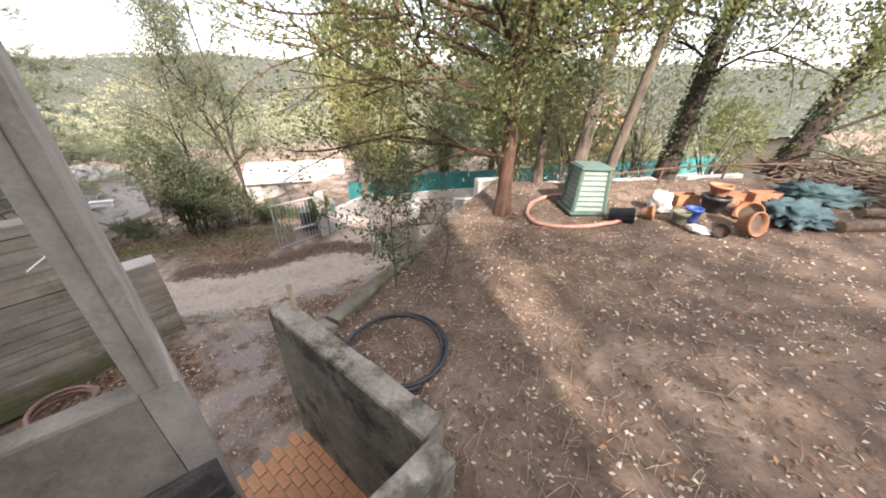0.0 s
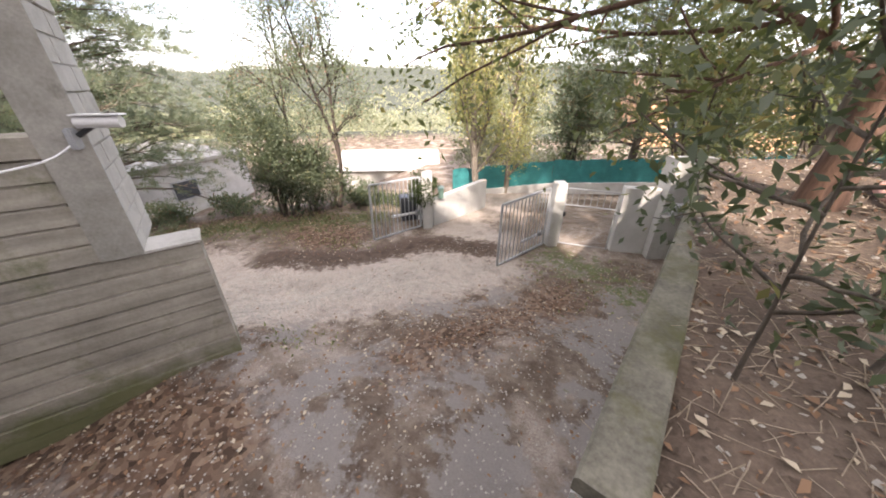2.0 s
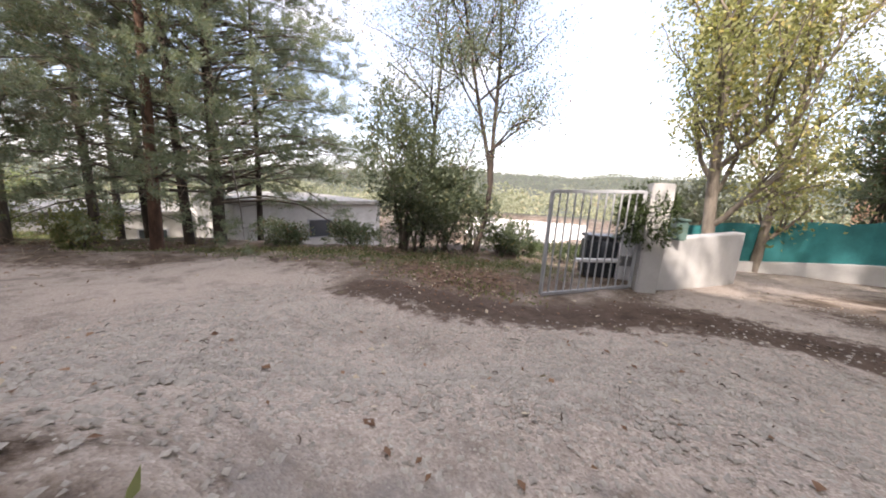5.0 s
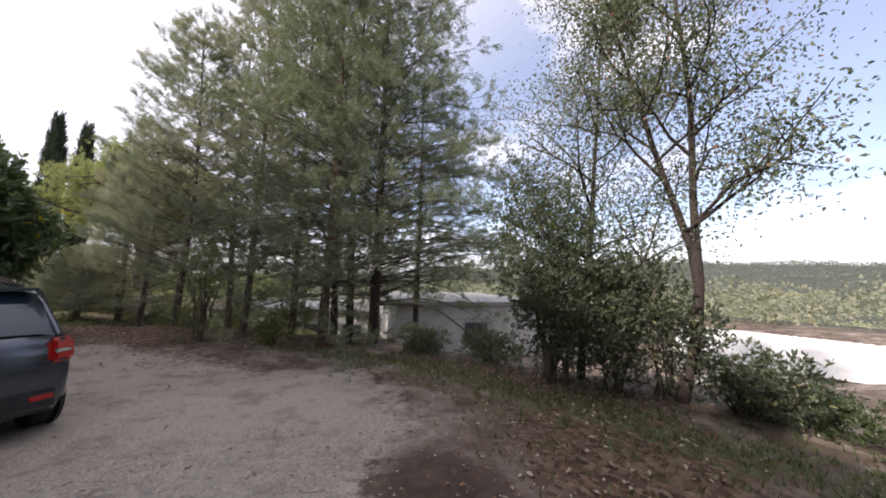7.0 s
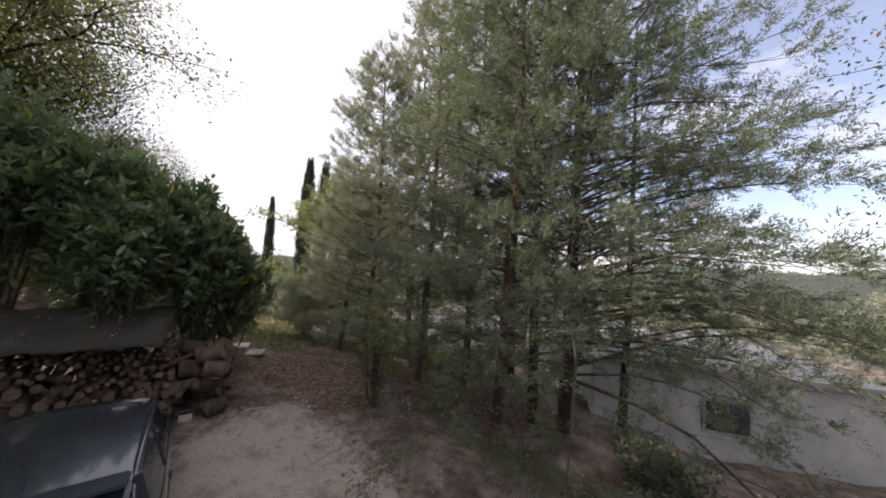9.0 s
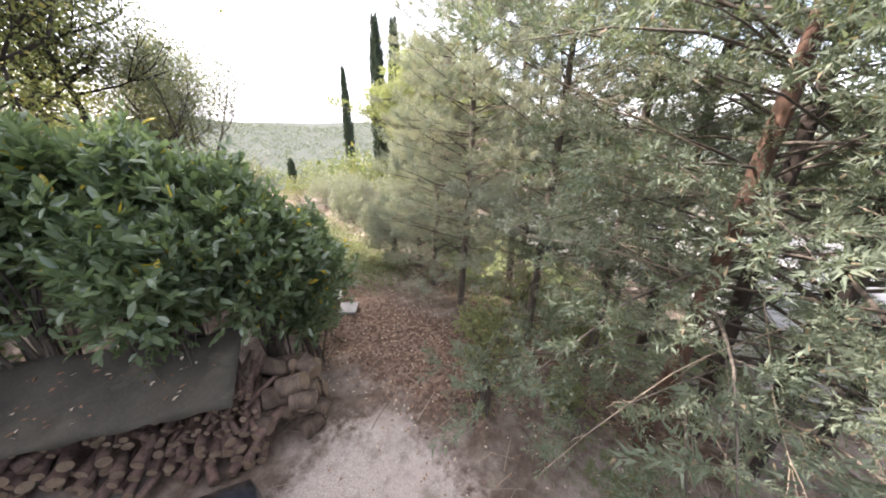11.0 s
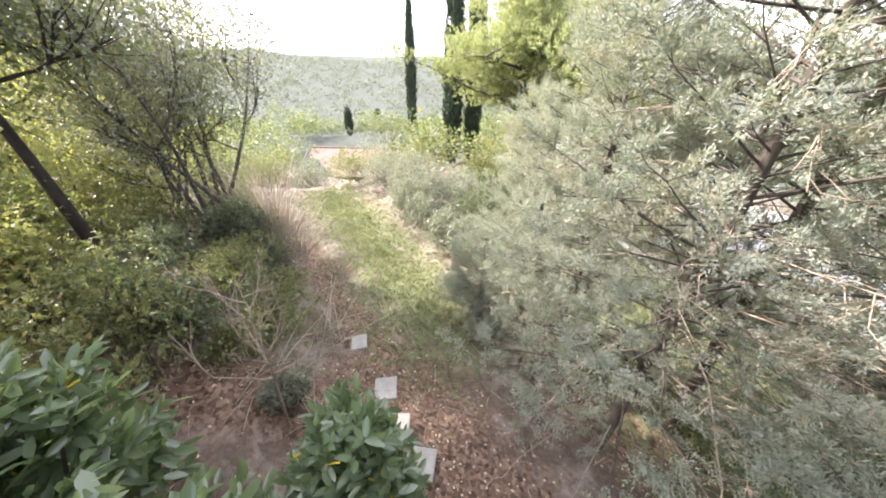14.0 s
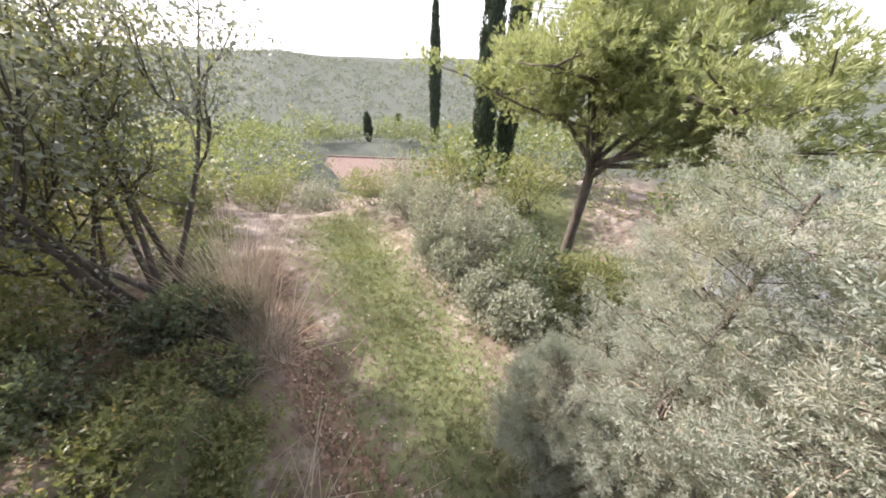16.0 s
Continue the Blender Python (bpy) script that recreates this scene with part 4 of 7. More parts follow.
def pot(name, x, y, r, h, mat, label, cat="plant pot", tip=0.0, turn=0.0, lift=0.0):
    v, f = lathe([(0.001, 0.01), (r * 0.68, 0.0), (r * 0.72, 0.02), (r * 0.95, h * 0.78), (r * 1.06, h * 0.78), (r * 1.08, h), (r * 0.98, h), (r * 0.92, h * 0.75), (r * 0.62, 0.04), (0.001, 0.04)])
    t = thing(name, x, y, float(garden_z(x, y)) + 0.02 + lift + (r * 0.95 if tip else 0), turn)
    ob = part_np("body", v, f, mat, t, "", True)
    ob.matrix_basis = pose(0, 0, 0, tip, 0, 0)
    v, f = lathe([(0.001, h * 0.7), (r * 0.9, h * 0.7)])
    ob = part_np("soil", v, f, M_SOIL_BED, t)
    ob.matrix_basis = pose(0, 0, 0, tip, 0, 0)
    return tagged(t, label, cat)


def trough(x, y, turn, label):
    t = thing("planter", x, y, float(garden_z(x, y)) + 0.02, turn)
    L, W, H, k = 0.56, 0.22, 0.22, 0.018
    for s in (-1, 1):
        part("side", box((L, k, H), (0, s * W / 2, 0), 0.006), M_TERRA, t)
        part("end", box((k, W - k, H), (s * (L / 2 - k / 2), 0, 0), 0.006), M_TERRA, t)
        part("rim", box((L + 0.03, 0.035, 0.03), (0, s * W / 2, H - 0.005), 0.008), M_TERRA, t)
    part("bottom", box((L - 0.02, W - 0.02, 0.02), (0, 0, 0.0)), M_TERRA, t)
    return tagged(t, label, "planter")


def black_tub():
    x, y = 6.62, 6.86
    t = thing("tub", x, y, float(garden_z(x, y)) + 0.155, 75)
    v, f = lathe([(0.001, 0), (0.13, 0), (0.16, 0.44), (0.178, 0.44), (0.178, 0.47), (0.15, 0.47), (0.12, 0.03), (0.001, 0.03)])
    ob = part_np("body", v, f, M_HOSE, t, "", True)
    ob.matrix_basis = pose(0, 0, 0, 86, 0, 0)
    tagged(t, "black plastic tub tipped on its side", "tub")


def sack(name, x, y, size, mat, label, cat, seed, crease=0.0):
    """A crumpled bag."""
    bm = bmesh.new()
    bmesh.ops.create_icosphere(bm, subdivisions=4, radius=1)
    for v in bm.verts:
        c = v.co.copy()
        k = 1 + 0.28 * noise.fractal(c * 1.7 + Vector((seed, 0, 0)), 1.0, 2.2, 4) + 0.13 * noise.noise(c * 6 + Vector((seed, 3, 0))) + 0.06 * noise.noise(c * 15 + Vector((0, seed, 0))) + crease * (abs(noise.noise(c * 4 + Vector((seed, seed, 0)))) - 0.25 + 0.4 * noise.noise(c * 11))
        v.co = Vector((c.x * size[0] * k, c.y * size[1] * k, max(-0.72, c.z * k) * size[2] + 0.72 * size[2]))
    ob = part(name, bm, mat, smooth=True)
    ob.matrix_basis = pose(x, y, float(garden_z(x, y)) + 0.01, 0, 0, seed * 37)
    return tagged(ob, label, cat)


composter()
black_tub()
sack("white_bag", 7.83, 7.38, (0.27, 0.2, 0.25), M_WHITE, "crumpled white plastic bag on the soil", "bag", 3)
sack("small_bag", 6.98, 6.86, (0.2, 0.12, 0.08), M_WHITE, "small white plastic wrapper beside the tub", "bag", 5)
pot("pot", 7.34, 6.97, 0.13, 0.2, M_TERRA, "small terracotta pot beside a white bag", "plant pot", tip=78, turn=60)
trough(8.53, 7.75, 14, "terracotta trough planter standing among pots")
trough(9.31, 7.12, 52, "terracotta trough planter lying askew among pots")
trough(9.45, 7.85, -8, "terracotta trough planter with soil")
trough(10.14, 7.8, 6, "long terracotta trough planter beside the tree")
pot("pot", 8.84, 7.28, 0.25, 0.36, M_BLACK, "large black plastic plant pot", "plant pot")
pot("pot", 8.86, 7.3, 0.2, 0.22, M_TERRA, "terracotta pot stacked on a black pot", "plant pot", lift=0.36)
pot("pot", 8.74, 6.26, 0.21, 0.27, M_TERRA, "terracotta pot lying on its side", "plant pot", tip=75, turn=20)
pot("pot", 8.36, 6.12, 0.12, 0.19, M_BLACK, "small black plant pot lying on its side", "plant pot", tip=80, turn=-40)
pot("pot", 9.05, 6.5, 0.19, 0.25, M_TERRA, "terracotta pot leaning among the others", "plant pot", tip=50, turn=-60)
pot("bucket", 7.92, 6.68, 0.15, 0.25, M_OLIVE, "pale green plastic bucket", "bucket", tip=0)
pot("bucket", 8.2, 6.8, 0.15, 0.28, M_BLUE, "blue plastic bucket beside a pale one", "bucket")
sack("plant_tray", 8.08, 6.3, (0.22, 0.13, 0.07), M_WHITE, "pale plant tray lying in front of the pots", "tray", 8)
sack("garden_netting", 10.12, 6.94, (0.80, 0.45, 0.18), M_BLUENET, "crumpled blue-green garden netting in a heap", "netting", 11, 0.75)
sack("garden_netting", 11.2, 7.8, (0.66, 0.36, 0.22), M_BLUENET, "crumpled blue netting on top of sticks", "netting", 14, 0.75)


def log(name, a, b, r, label, mat=None, cat="log"):
    p = smooth_line([a, b], 7, rng, 0.012)
    v, f = tube(p, np.linspace(r, r * 0.86, 7), 10)
    t = thing(name)
    part_np("bark", v, f, mat or M_LOG, t, "", True)
    for q, way in ((p[0], p[0] - p[1]), (p[-1], p[-1] - p[-2])):
        bm = bmesh.new()
        bmesh.ops.create_circle(bm, cap_ends=True, segments=10, radius=r * 0.95)
        bm.transform(Matrix.Translation(tuple(q + unit(way) * 0.002)) @ Vector(tuple(way)).to_track_quat("Z", "Y").to_matrix().to_4x4())
        part("cut_end", bm, M_LOGEND, t, "pale sawn end")
    return tagged(t, label, cat)


gz = lambda x, y: float(garden_z(x, y))
log("fallen_log", (10.4, 6.32, gz(10.4, 6.32) + 0.1), (12.6, 6.5, gz(12.6, 6.5) + 0.12), 0.11, "fallen brown log lying on the garden soil")
log("fallen_log", (11.3, 6.95, gz(11.3, 6.95) + 0.1), (13.3, 7.2, gz(13.3, 7.2) + 0.1), 0.08, "fallen grey branch log beside the netting")


def brush_pile(x, y, z, r, h, n, name, label, seed, mat=None):
    """Cut branches thrown in a heap."""
    g = np.random.default_rng(seed)
    pieces = []
    for _ in range(n):
        a, q = g.uniform(0, 2 * pi), r * np.sqrt(g.uniform(0, 1))
        zz = z + h * (1 - (q / r) ** 2) * g.uniform(0.05, 1)
        d = unit(np.array([g.normal(), g.normal(), g.normal() * 0.22]))
        L = g.uniform(0.4, 1.3)
        c = np.array([x + q * cos(a), y + q * sin(a), zz])
        p = smooth_line([c - d * L / 2, c, c + d * L / 2], 4, g, 0.03)
        p[:, 2] = np.maximum(p[:, 2], z + 0.01)
        pieces.append(tube(p, np.linspace(0.022, 0.008, 4) * g.uniform(0.6, 1.6), 5))
    v, f = merged(pieces)
    return tagged(part_np(name, v, f, mat or M_TWIG), label, "branches", kind="stuff")


brush_pile(12.7, 7.7, gz(12.7, 7.7), 1.3, 0.75, 190, "brush_pile", "heap of cut brown branches at the garden's edge", 3, M_LOG)
brush_pile(12.6, 9.6, gz(12.6, 9.6), 1.2, 0.8, 90, "brush_pile", "heap of dry branches by the fence", 9, M_LOG)


def rail_fence():
    t = thing("rail_fence")
    pts = [(7.2, 8.9), (8.7, 9.35), (10.4, 9.6), (12.2, 9.5), (14.2, 9.2)]
    for i, (x, y) in enumerate(pts):
        part("post", beam((x, y, gz(x, y) - 0.2), (x, y, gz(x, y) + 0.42), 0.045, 0.045), M_RUST, t)
        if i:
            a, b = pts[i - 1], pts[i]
            part("rail", beam((*a, gz(*a) + 0.4), (*b, gz(*b) + 0.4), 0.04, 0.04), M_RUST, t)
    tagged(t, "low rusty metal rail fence at the garden's edge", "fence")


rail_fence()


# ---- gate, posts and road wall ----
def gate_leaf(a, b, za, zb, top_a, top_b, bars, label):
    """A barred gate leaf from its free end a to its hinge b."""
    t = thing("gate_leaf")
    A, B = Vector((*a, 0)), Vector((*b, 0))

    def at(s, top, inset=0.0):
        lo, hi = za + (zb - za) * s, top_a + (top_b - top_a) * s
        p = A.lerp(B, s)
        p.z = hi - inset if top else lo + inset
        return p

    part("free_stile", beam(at(0, 0), at(0, 1), 0.05, 0.05), M_GATE, t)
    part("hinge_stile", beam(at(1, 0), at(1, 1), 0.05, 0.05), M_GATE, t)
    part("top_rail", beam(at(0, 1), at(1, 1), 0.045, 0.05), M_GATE, t)
    part("bottom_rail", beam(at(0, 0), at(1, 0), 0.045, 0.05), M_GATE, t)
    for k in range(1, bars):
        s = k / bars
        part("bar", beam(at(s, 0), at(s, 1), 0.022, 0.022, bevel=0.003), M_GATE, t)
    return tagged(t, label, "gate")


gate_leaf((-3.17, 9.53), (-2.16, 10.58), 0.08, 0.26, 1.69, 1.76, 12, "grey painted barred gate leaf standing open over the verge")
gate_leaf((0.55, 8.93), (1.42, 10.42), 0.33, 0.38, 1.82, 1.86, 13, "grey painted barred gate leaf standing open inside the drive")


def gate_post(x, y, z, h, w, label):
    bm = box((w, w, h), (x, y, z), 0.02, 28)
    ob = part("gate_post", bm, M_GATEWALL)
    return tagged(ob, label, "gate post")


gate_post(-2.0, 10.72, -0.1, 2.0, 0.30, "white rendered gate post overgrown with ivy at its top")
gate_post(1.62, 10.58, 0.0, 2.0, 0.27, "white rendered gate post between the drive and foot gates")
wall_run("wall_gate_west", (-1.93, 10.9), (-0.95, 13.4), 0.2, -0.3, -0.3, 1.05, 1.12, M_GATEWALL, "low white rendered wall beside the gate", cuts=12)
wall_run("wall_gate_east", (3.0, 10.58), (3.72, 10.70), 0.22, 0.0, 0.0, 2.03, 2.03, M_GATEWALL, "white rendered wall beside the foot gate", cuts=6)
wall_run("wall_corner_pier", (3.74, 10.62), (4.6, 10.95), 0.42, 0.0, 0.0, 2.72, 2.72, M_GATEWALL, "white rendered corner pier of the garden wall", cuts=5)
wall_run("wall_garden_north", (4.6, 10.95), (14.0, 13.9), 0.24, 0.0, 0.0, 2.5, 2.6, M_GATEWALL, "white rendered wall along the lane", cuts=16)


def foot_gate():
    t = thing("foot_gate")
    a, b = Vector((1.80, 10.56, 0.42)), Vector((2.94, 10.56, 0.42))
    up = Vector((0, 0, 1.45))
    for p, q in ((a, a + up), (b, b + up), (a, b), (a + up, b + up), (a + up * 0.72, b + up * 0.72)):
        part("frame_bar", beam(p, q, 0.028, 0.028), M_GATE, t)
    for k in range(1, 8):
        p = a.lerp(b, k / 8)
        part("spindle", beam(p + up * 0.72, p + up * 0.98, 0.012, 0.012, bevel=0), M_GATE, t)
    for k in range(1, 28):
        p = a.lerp(b, k / 28)
        part("wire", beam(p, p + up * 0.72, 0.004, 0.004, bevel=0), M_GATE, t)
    part("lock", box((0.06, 0.05, 0.12), (1.83, 10.55, 1.15), 0.008), M_BLACK, t, "dark lock case")
    tagged(t, "light grey wire foot gate with short spindles, closed", "gate")


def letter_box():
    t = thing("letter_box", 4.02, 10.12, 1.62, 20)
    part("body", box((0.30, 0.22, 0.26), (0, 0, 0), 0.03), M_GATE, t)
    part("shelf", box((0.46, 0.26, 0.03), (-0.04, 0, -0.05), 0.008), M_CONC, t)
    part("flap", box((0.24, 0.02, 0.05), (0, -0.115, 0.15), 0.006), M_BLACK, t)
    tagged(t, "grey letter box on a small shelf on the wall", "letter box")


def verge_clutter():
    t = thing("bin", -2.85, 11.15, lie1(-2.85, 11.15), 35)
    part("body", box((0.55, 0.42, 0.72), (0, 0, 0), 0.04), M_HOSE, t)
    part("lid", box((0.58, 0.46, 0.06), (0, 0, 0.72), 0.02), M_BLACK, t)
    tagged(t, "dark blue plastic bin behind the open gate", "bin")
    t = thing("meter_cabinet", -2.35, 11.25, lie1(-2.35, 11.25), 25)
    part("body", box((0.40, 0.22, 0.95), (0, 0, 0), 0.015), M_WHITE, t)
    part("door", box((0.34, 0.015, 0.5), (0, -0.118, 0.4), 0.006), M_WHITE, t)
    tagged(t, "white meter cabinet behind the gate post", "cabinet")
    t = thing("gate_motor", -2.6, 10.42, lie1(-2.6, 10.42) + 0.42, 46)
    part("arm", beam((-0.42, 0, 0), (0.4, 0, 0.02), 0.07, 0.06, bevel=0.01), M_WHITE, t)
    part("case", box((0.24, 0.13, 0.15), (0.42, 0, -0.06), 0.03), M_RIM, t, "grey motor case")
    tagged(t, "pale gate motor arm fixed to the gate post", "gate motor")
    t = thing("gate_motor", 1.15, 10.15, 0.62, 60)
    part("arm", beam((-0.40, 0, 0), (0.36, 0, 0.02), 0.06, 0.06, bevel=0.01), M_GATE, t)
    part("case", box((0.2, 0.12, 0.14), (0.36, 0, -0.05), 0.03), M_RIM, t, "grey motor case")
    tagged(t, "grey gate motor arm fixed low on the post", "gate motor")
    t = thing("letter_box", -1.72, 11.1, 1.05, 25)
    part("body", box((0.16, 0.30, 0.30), (0, 0, 0), 0.02), M_GREEN_PLASTIC, t)
    part("roof", box((0.2, 0.34, 0.03), (0, 0, 0.30), 0.01), M_GREEN_PLASTIC, t)
    tagged(t, "green metal letter box on the low wall", "letter box")


foot_gate()
letter_box()
verge_clutter()


def net_fence():
    """Windbreak netting on posts over a low white wall, across the lane."""
    pts = [(-2.6, 14.7), (1.2, 15.95), (5.2, 16.85), (10.5, 18.2), (17, 20.0)]
    lo = [0.10, 0.52, 0.72, 1.0, 1.3]
    for i in range(4):
        wall_run(f"wall_lane_{i + 1}", pts[i], pts[i + 1], 0.2, -0.6, -0.4, lo[i] + 0.02, lo[i + 1] + 0.02, M_GATEWALL, "low white wall along the far side of the lane", cuts=8)
    t = thing("windbreak_net")
    for i in range(4):
        a, b = np.array(pts[i]), np.array(pts[i + 1])
        n, m = 24, 7
        s, h = np.meshgrid(np.linspace(0, 1, n), np.linspace(0, 1, m), indexing="ij")
        p = a + (b - a) * s[..., None]
        z0 = lo[i] + (lo[i + 1] - lo[i]) * s
        z = z0 + h * (0.92 + 0.03 * np.sin(s * 19))
        way = unit(b - a)
        nrm = np.array([-way[1], way[0]])
        sag = 0.05 * np.sin(s * 23 + i) * (0.3 + h) + 0.02 * np.sin(s * 61 + h * 5)
        v = np.concatenate([p + nrm * sag[..., None], z[..., None]], -1).reshape(-1, 3)
        ii, jj = np.meshgrid(np.arange(n - 1), np.arange(m - 1), indexing="ij")
        q = (ii * m + jj).ravel()
        f = np.stack([q, q + m, q + m + 1, q + 1], -1)
        part_np("net", v, f, M_NETTING, t, "", True)
        for k in range(4):
            c = a + (b - a) * k / 4
            zz = lo[i] + (lo[i + 1] - lo[i]) * k / 4
            part("post", beam((c[0], c[1] + 0.06, zz - 0.3), (c[0], c[1] + 0.06, zz + 1.0), 0.04, 0.04), M_RUST, t)
    tagged(t, "teal windbreak netting stretched over posts on a low wall", "netting")


net_fence()


# ---- car ----
def build_car():
    car = thing("car", -7.19, 2.14, 0.03, 233)
    # along +x: from the tail to the nose; half widths and heights of the body's sections
    xs = np.array([-1.80, -1.76, -1.66, -1.45, -1.0, -0.4, 0.3, 0.8, 1.15, 1.5, 1.72, 1.80])
    belt = np.array([0.86, 0.98, 1.02, 1.02, 1.00, 0.97, 0.95, 0.94, 0.92, 0.84, 0.72, 0.60])
    half = np.array([0.66, 0.74, 0.79, 0.815, 0.82, 0.82, 0.82, 0.82, 0.81, 0.77, 0.68, 0.58])
    foot = np.array([0.40, 0.30, 0.24, 0.22, 0.20, 0.20, 0.20, 0.20, 0.22, 0.24, 0.28, 0.36])
    rows = []
    for x, b, w, f in zip(xs, belt, half, foot):
        ring = [(x, -w * 0.90, f), (x, -w * 0.985, f + (b - f) * 0.18), (x, -w, f + (b - f) * 0.5), (x, -w * 0.975, f + (b - f) * 0.8), (x, -w * 0.93, b),
                (x, -w * 0.5, b + 0.015), (x, 0, b + 0.02)]
        ring += [(p[0], -p[1], p[2]) for p in reversed(ring[:-1])]
        rows.append(ring)
    v = np.array(rows).reshape(-1, 3)
    m = len(rows[0])
    f = [(i * m + k, i * m + (k + 1) % m, (i + 1) * m + (k + 1) % m, (i + 1) * m + k) for i in range(len(xs) - 1) for k in range(m)]
    bm = bmesh.new()
    vs = [bm.verts.new(p) for p in v]
    for q in f:
        bm.faces.new([vs[k] for k in q])
    bm.faces.new(vs[:m])
    bm.faces.new(vs[-m:])
    bmesh.ops.recalc_face_normals(bm, faces=bm.faces)
    body = part("body", bm, M_PAINT, car, "", True)
    # cabin: glass all round under a painted roof
    gx = np.array([-1.70, -1.52, -1.30, -0.7, 0.0, 0.5, 0.98])
    ghz = np.array([1.02, 1.26, 1.44, 1.50, 1.50, 1.41, 0.97])
    glo = np.array([1.0, 1.0, 1.0, 0.99, 0.96, 0.95, 0.94])
    gw0 = np.array([0.70, 0.73, 0.75, 0.77, 0.77, 0.76, 0.73])
    gw1 = np.array([0.66, 0.62, 0.59, 0.60, 0.61, 0.61, 0.66])
    rows = [[(x, -a, l), (x, -b, h - 0.02), (x, -b * 0.8, h + 0.012), (x, 0, h + 0.035), (x, b * 0.8, h + 0.012), (x, b, h - 0.02), (x, a, l)]
            for x, h, l, a, b in zip(gx, ghz, glo, gw0, gw1)]

    def skin(name, pick, mat, lift=0.0, label=""):
        bm = bmesh.new()
        grid = [[bm.verts.new(Vector(p) + Vector((0, 0, lift))) for p in r] for r in rows]
        for i in range(len(rows) - 1):
            for k in range(6):
                if pick(i, k):
                    bm.faces.new((grid[i][k], grid[i][k + 1], grid[i + 1][k + 1], grid[i + 1][k]))
        bmesh.ops.delete(bm, geom=[q for q in bm.verts if not q.link_faces], context="VERTS")
        bmesh.ops.recalc_face_normals(bm, faces=bm.faces)
        return part(name, bm, mat, car, label, True)

    skin("rear_window", lambda i, k: i in (0, 1) and 0 < k < 5, M_CARGLASS, 0.0, "dark tinted rear window")
    skin("windscreen", lambda i, k: i == 5 and 0 < k < 5, M_CARGLASS)
    skin("side_window", lambda i, k: k == 0, M_CARGLASS)
    skin("side_window", lambda i, k: k == 5, M_CARGLASS)
    skin("roof", lambda i, k: i in (2, 3, 4) and 0 < k < 5, M_PAINT)
    for s in (-1, 1):
        pts = [(gx[i], s * (gw1[i] + 0.005), ghz[i] - 0.015) for i in range(7)]
        vv, ff = tube(smooth_line(pts, 20), 0.028, 8)
        part_np("roof_edge", vv, ff, M_PAINT, car, "", True)
        for x0, x1 in ((-1.42, -1.28), (-0.38, -0.30)):
            a, b = (x0, s * 0.765, 0.98), (x1, s * 0.612, 1.45)
            part("window_pillar", beam(a, b, 0.07, 0.02), M_PAINT, car)
        # lamps
        bm = box((0.13, 0.22, 0.25), (0, 0, 0), 0.035)
        bm.transform(pose(-1.755, s * 0.675, 0.74, 0, 8, -s * 26))
        lamp = part("tail_lamp", bm, M_TAIL, car, "red tail lamp")
        bm = box((0.02, 0.15, 0.05), (0, 0, 0), 0.01)
        bm.transform(pose(-1.812, s * 0.675, 0.84, 0, 8, -s * 26))
        part("reflector", bm, M_CHROME, lamp, "pale band across the lamp")
        bm = box((0.03, 0.16, 0.05), (0, 0, 0), 0.008)
        bm.transform(pose(-1.822, s * 0.56, 0.40, 0, 0, -s * 4))
        part("bumper_reflector", bm, M_TAIL, car, "red reflector")
        bm = box((0.14, 0.2, 0.13), (0, 0, 0), 0.04)
        bm.transform(pose(0.62, s * 0.92, 0.98))
        mir = part("mirror", bm, M_BLACK, car)
        part("mirror_glass", box((0.01, 0.15, 0.09), (0.545, s * 0.92, 1.0), 0.01), M_CHROME, mir)
        part("door_line", box((0.012, 0.008, 0.6), (-0.55, s * 0.822, 0.3)), M_BLACK, car)
        part("door_handle", box((0.16, 0.025, 0.03), (-0.35, s * 0.825, 0.84), 0.01), M_PAINT, car)
        part("sill", box((2.2, 0.05, 0.12), (0, s * 0.80, 0.19), 0.02), M_BLACK, car)
        for x in (-1.24, 1.26):
            wheel = thing("wheel", x, s * 0.71, 0.29)
            wheel.parent = car
            R = 0.29
            vv, ff = lathe([(0.19, -0.09), (0.26, -0.095), (R, -0.07), (R + 0.003, 0), (R, 0.07), (0.26, 0.095), (0.19, 0.09)], 28)
            ty = part_np("tyre", vv, ff, M_TYRE, wheel, "", True)
            ty.matrix_basis = pose(0, 0, 0, 90, 0, 0)
            vv, ff = lathe([(0.001, 0.075), (0.05, 0.085), (0.07, 0.06), (0.17, 0.07), (0.19, 0.09), (0.2, 0.0)], 28)
            ri = part_np("rim", vv, ff, M_RIM, wheel, "", True)
            ri.matrix_basis = pose(0, 0, 0, 90 if s < 0 else -90, 0, 0)
            bm = bmesh.new()
            bmesh.ops.create_cone(bm, cap_ends=True, segments=28, radius1=0.335, radius2=0.335, depth=0.03, matrix=pose(x, s * 0.805, 0.31, 90, 0, 0))
            part("wheel_arch", bm, M_BLACK, car)
    part("bumper", box((0.16, 1.44, 0.30), (-1.74, 0, 0.26), 0.07), M_BLACK, car, "dark grey plastic rear bumper")
    part("hatch_step", box((0.04, 1.2, 0.035), (-1.79, 0, 0.70), 0.012), M_PAINT, car)
    plate = part("number_plate", box((0.014, 0.50, 0.11), (-1.83, 0, 0.52), 0.004), M_WHITE, car, "pale plate with dark bars")
    for k in range(5):
        part("plate_bar", box((0.006, 0.05, 0.06), (-1.839, -0.18 + 0.09 * k, 0.545)), M_BLACK, plate)
    bm = bmesh.new()
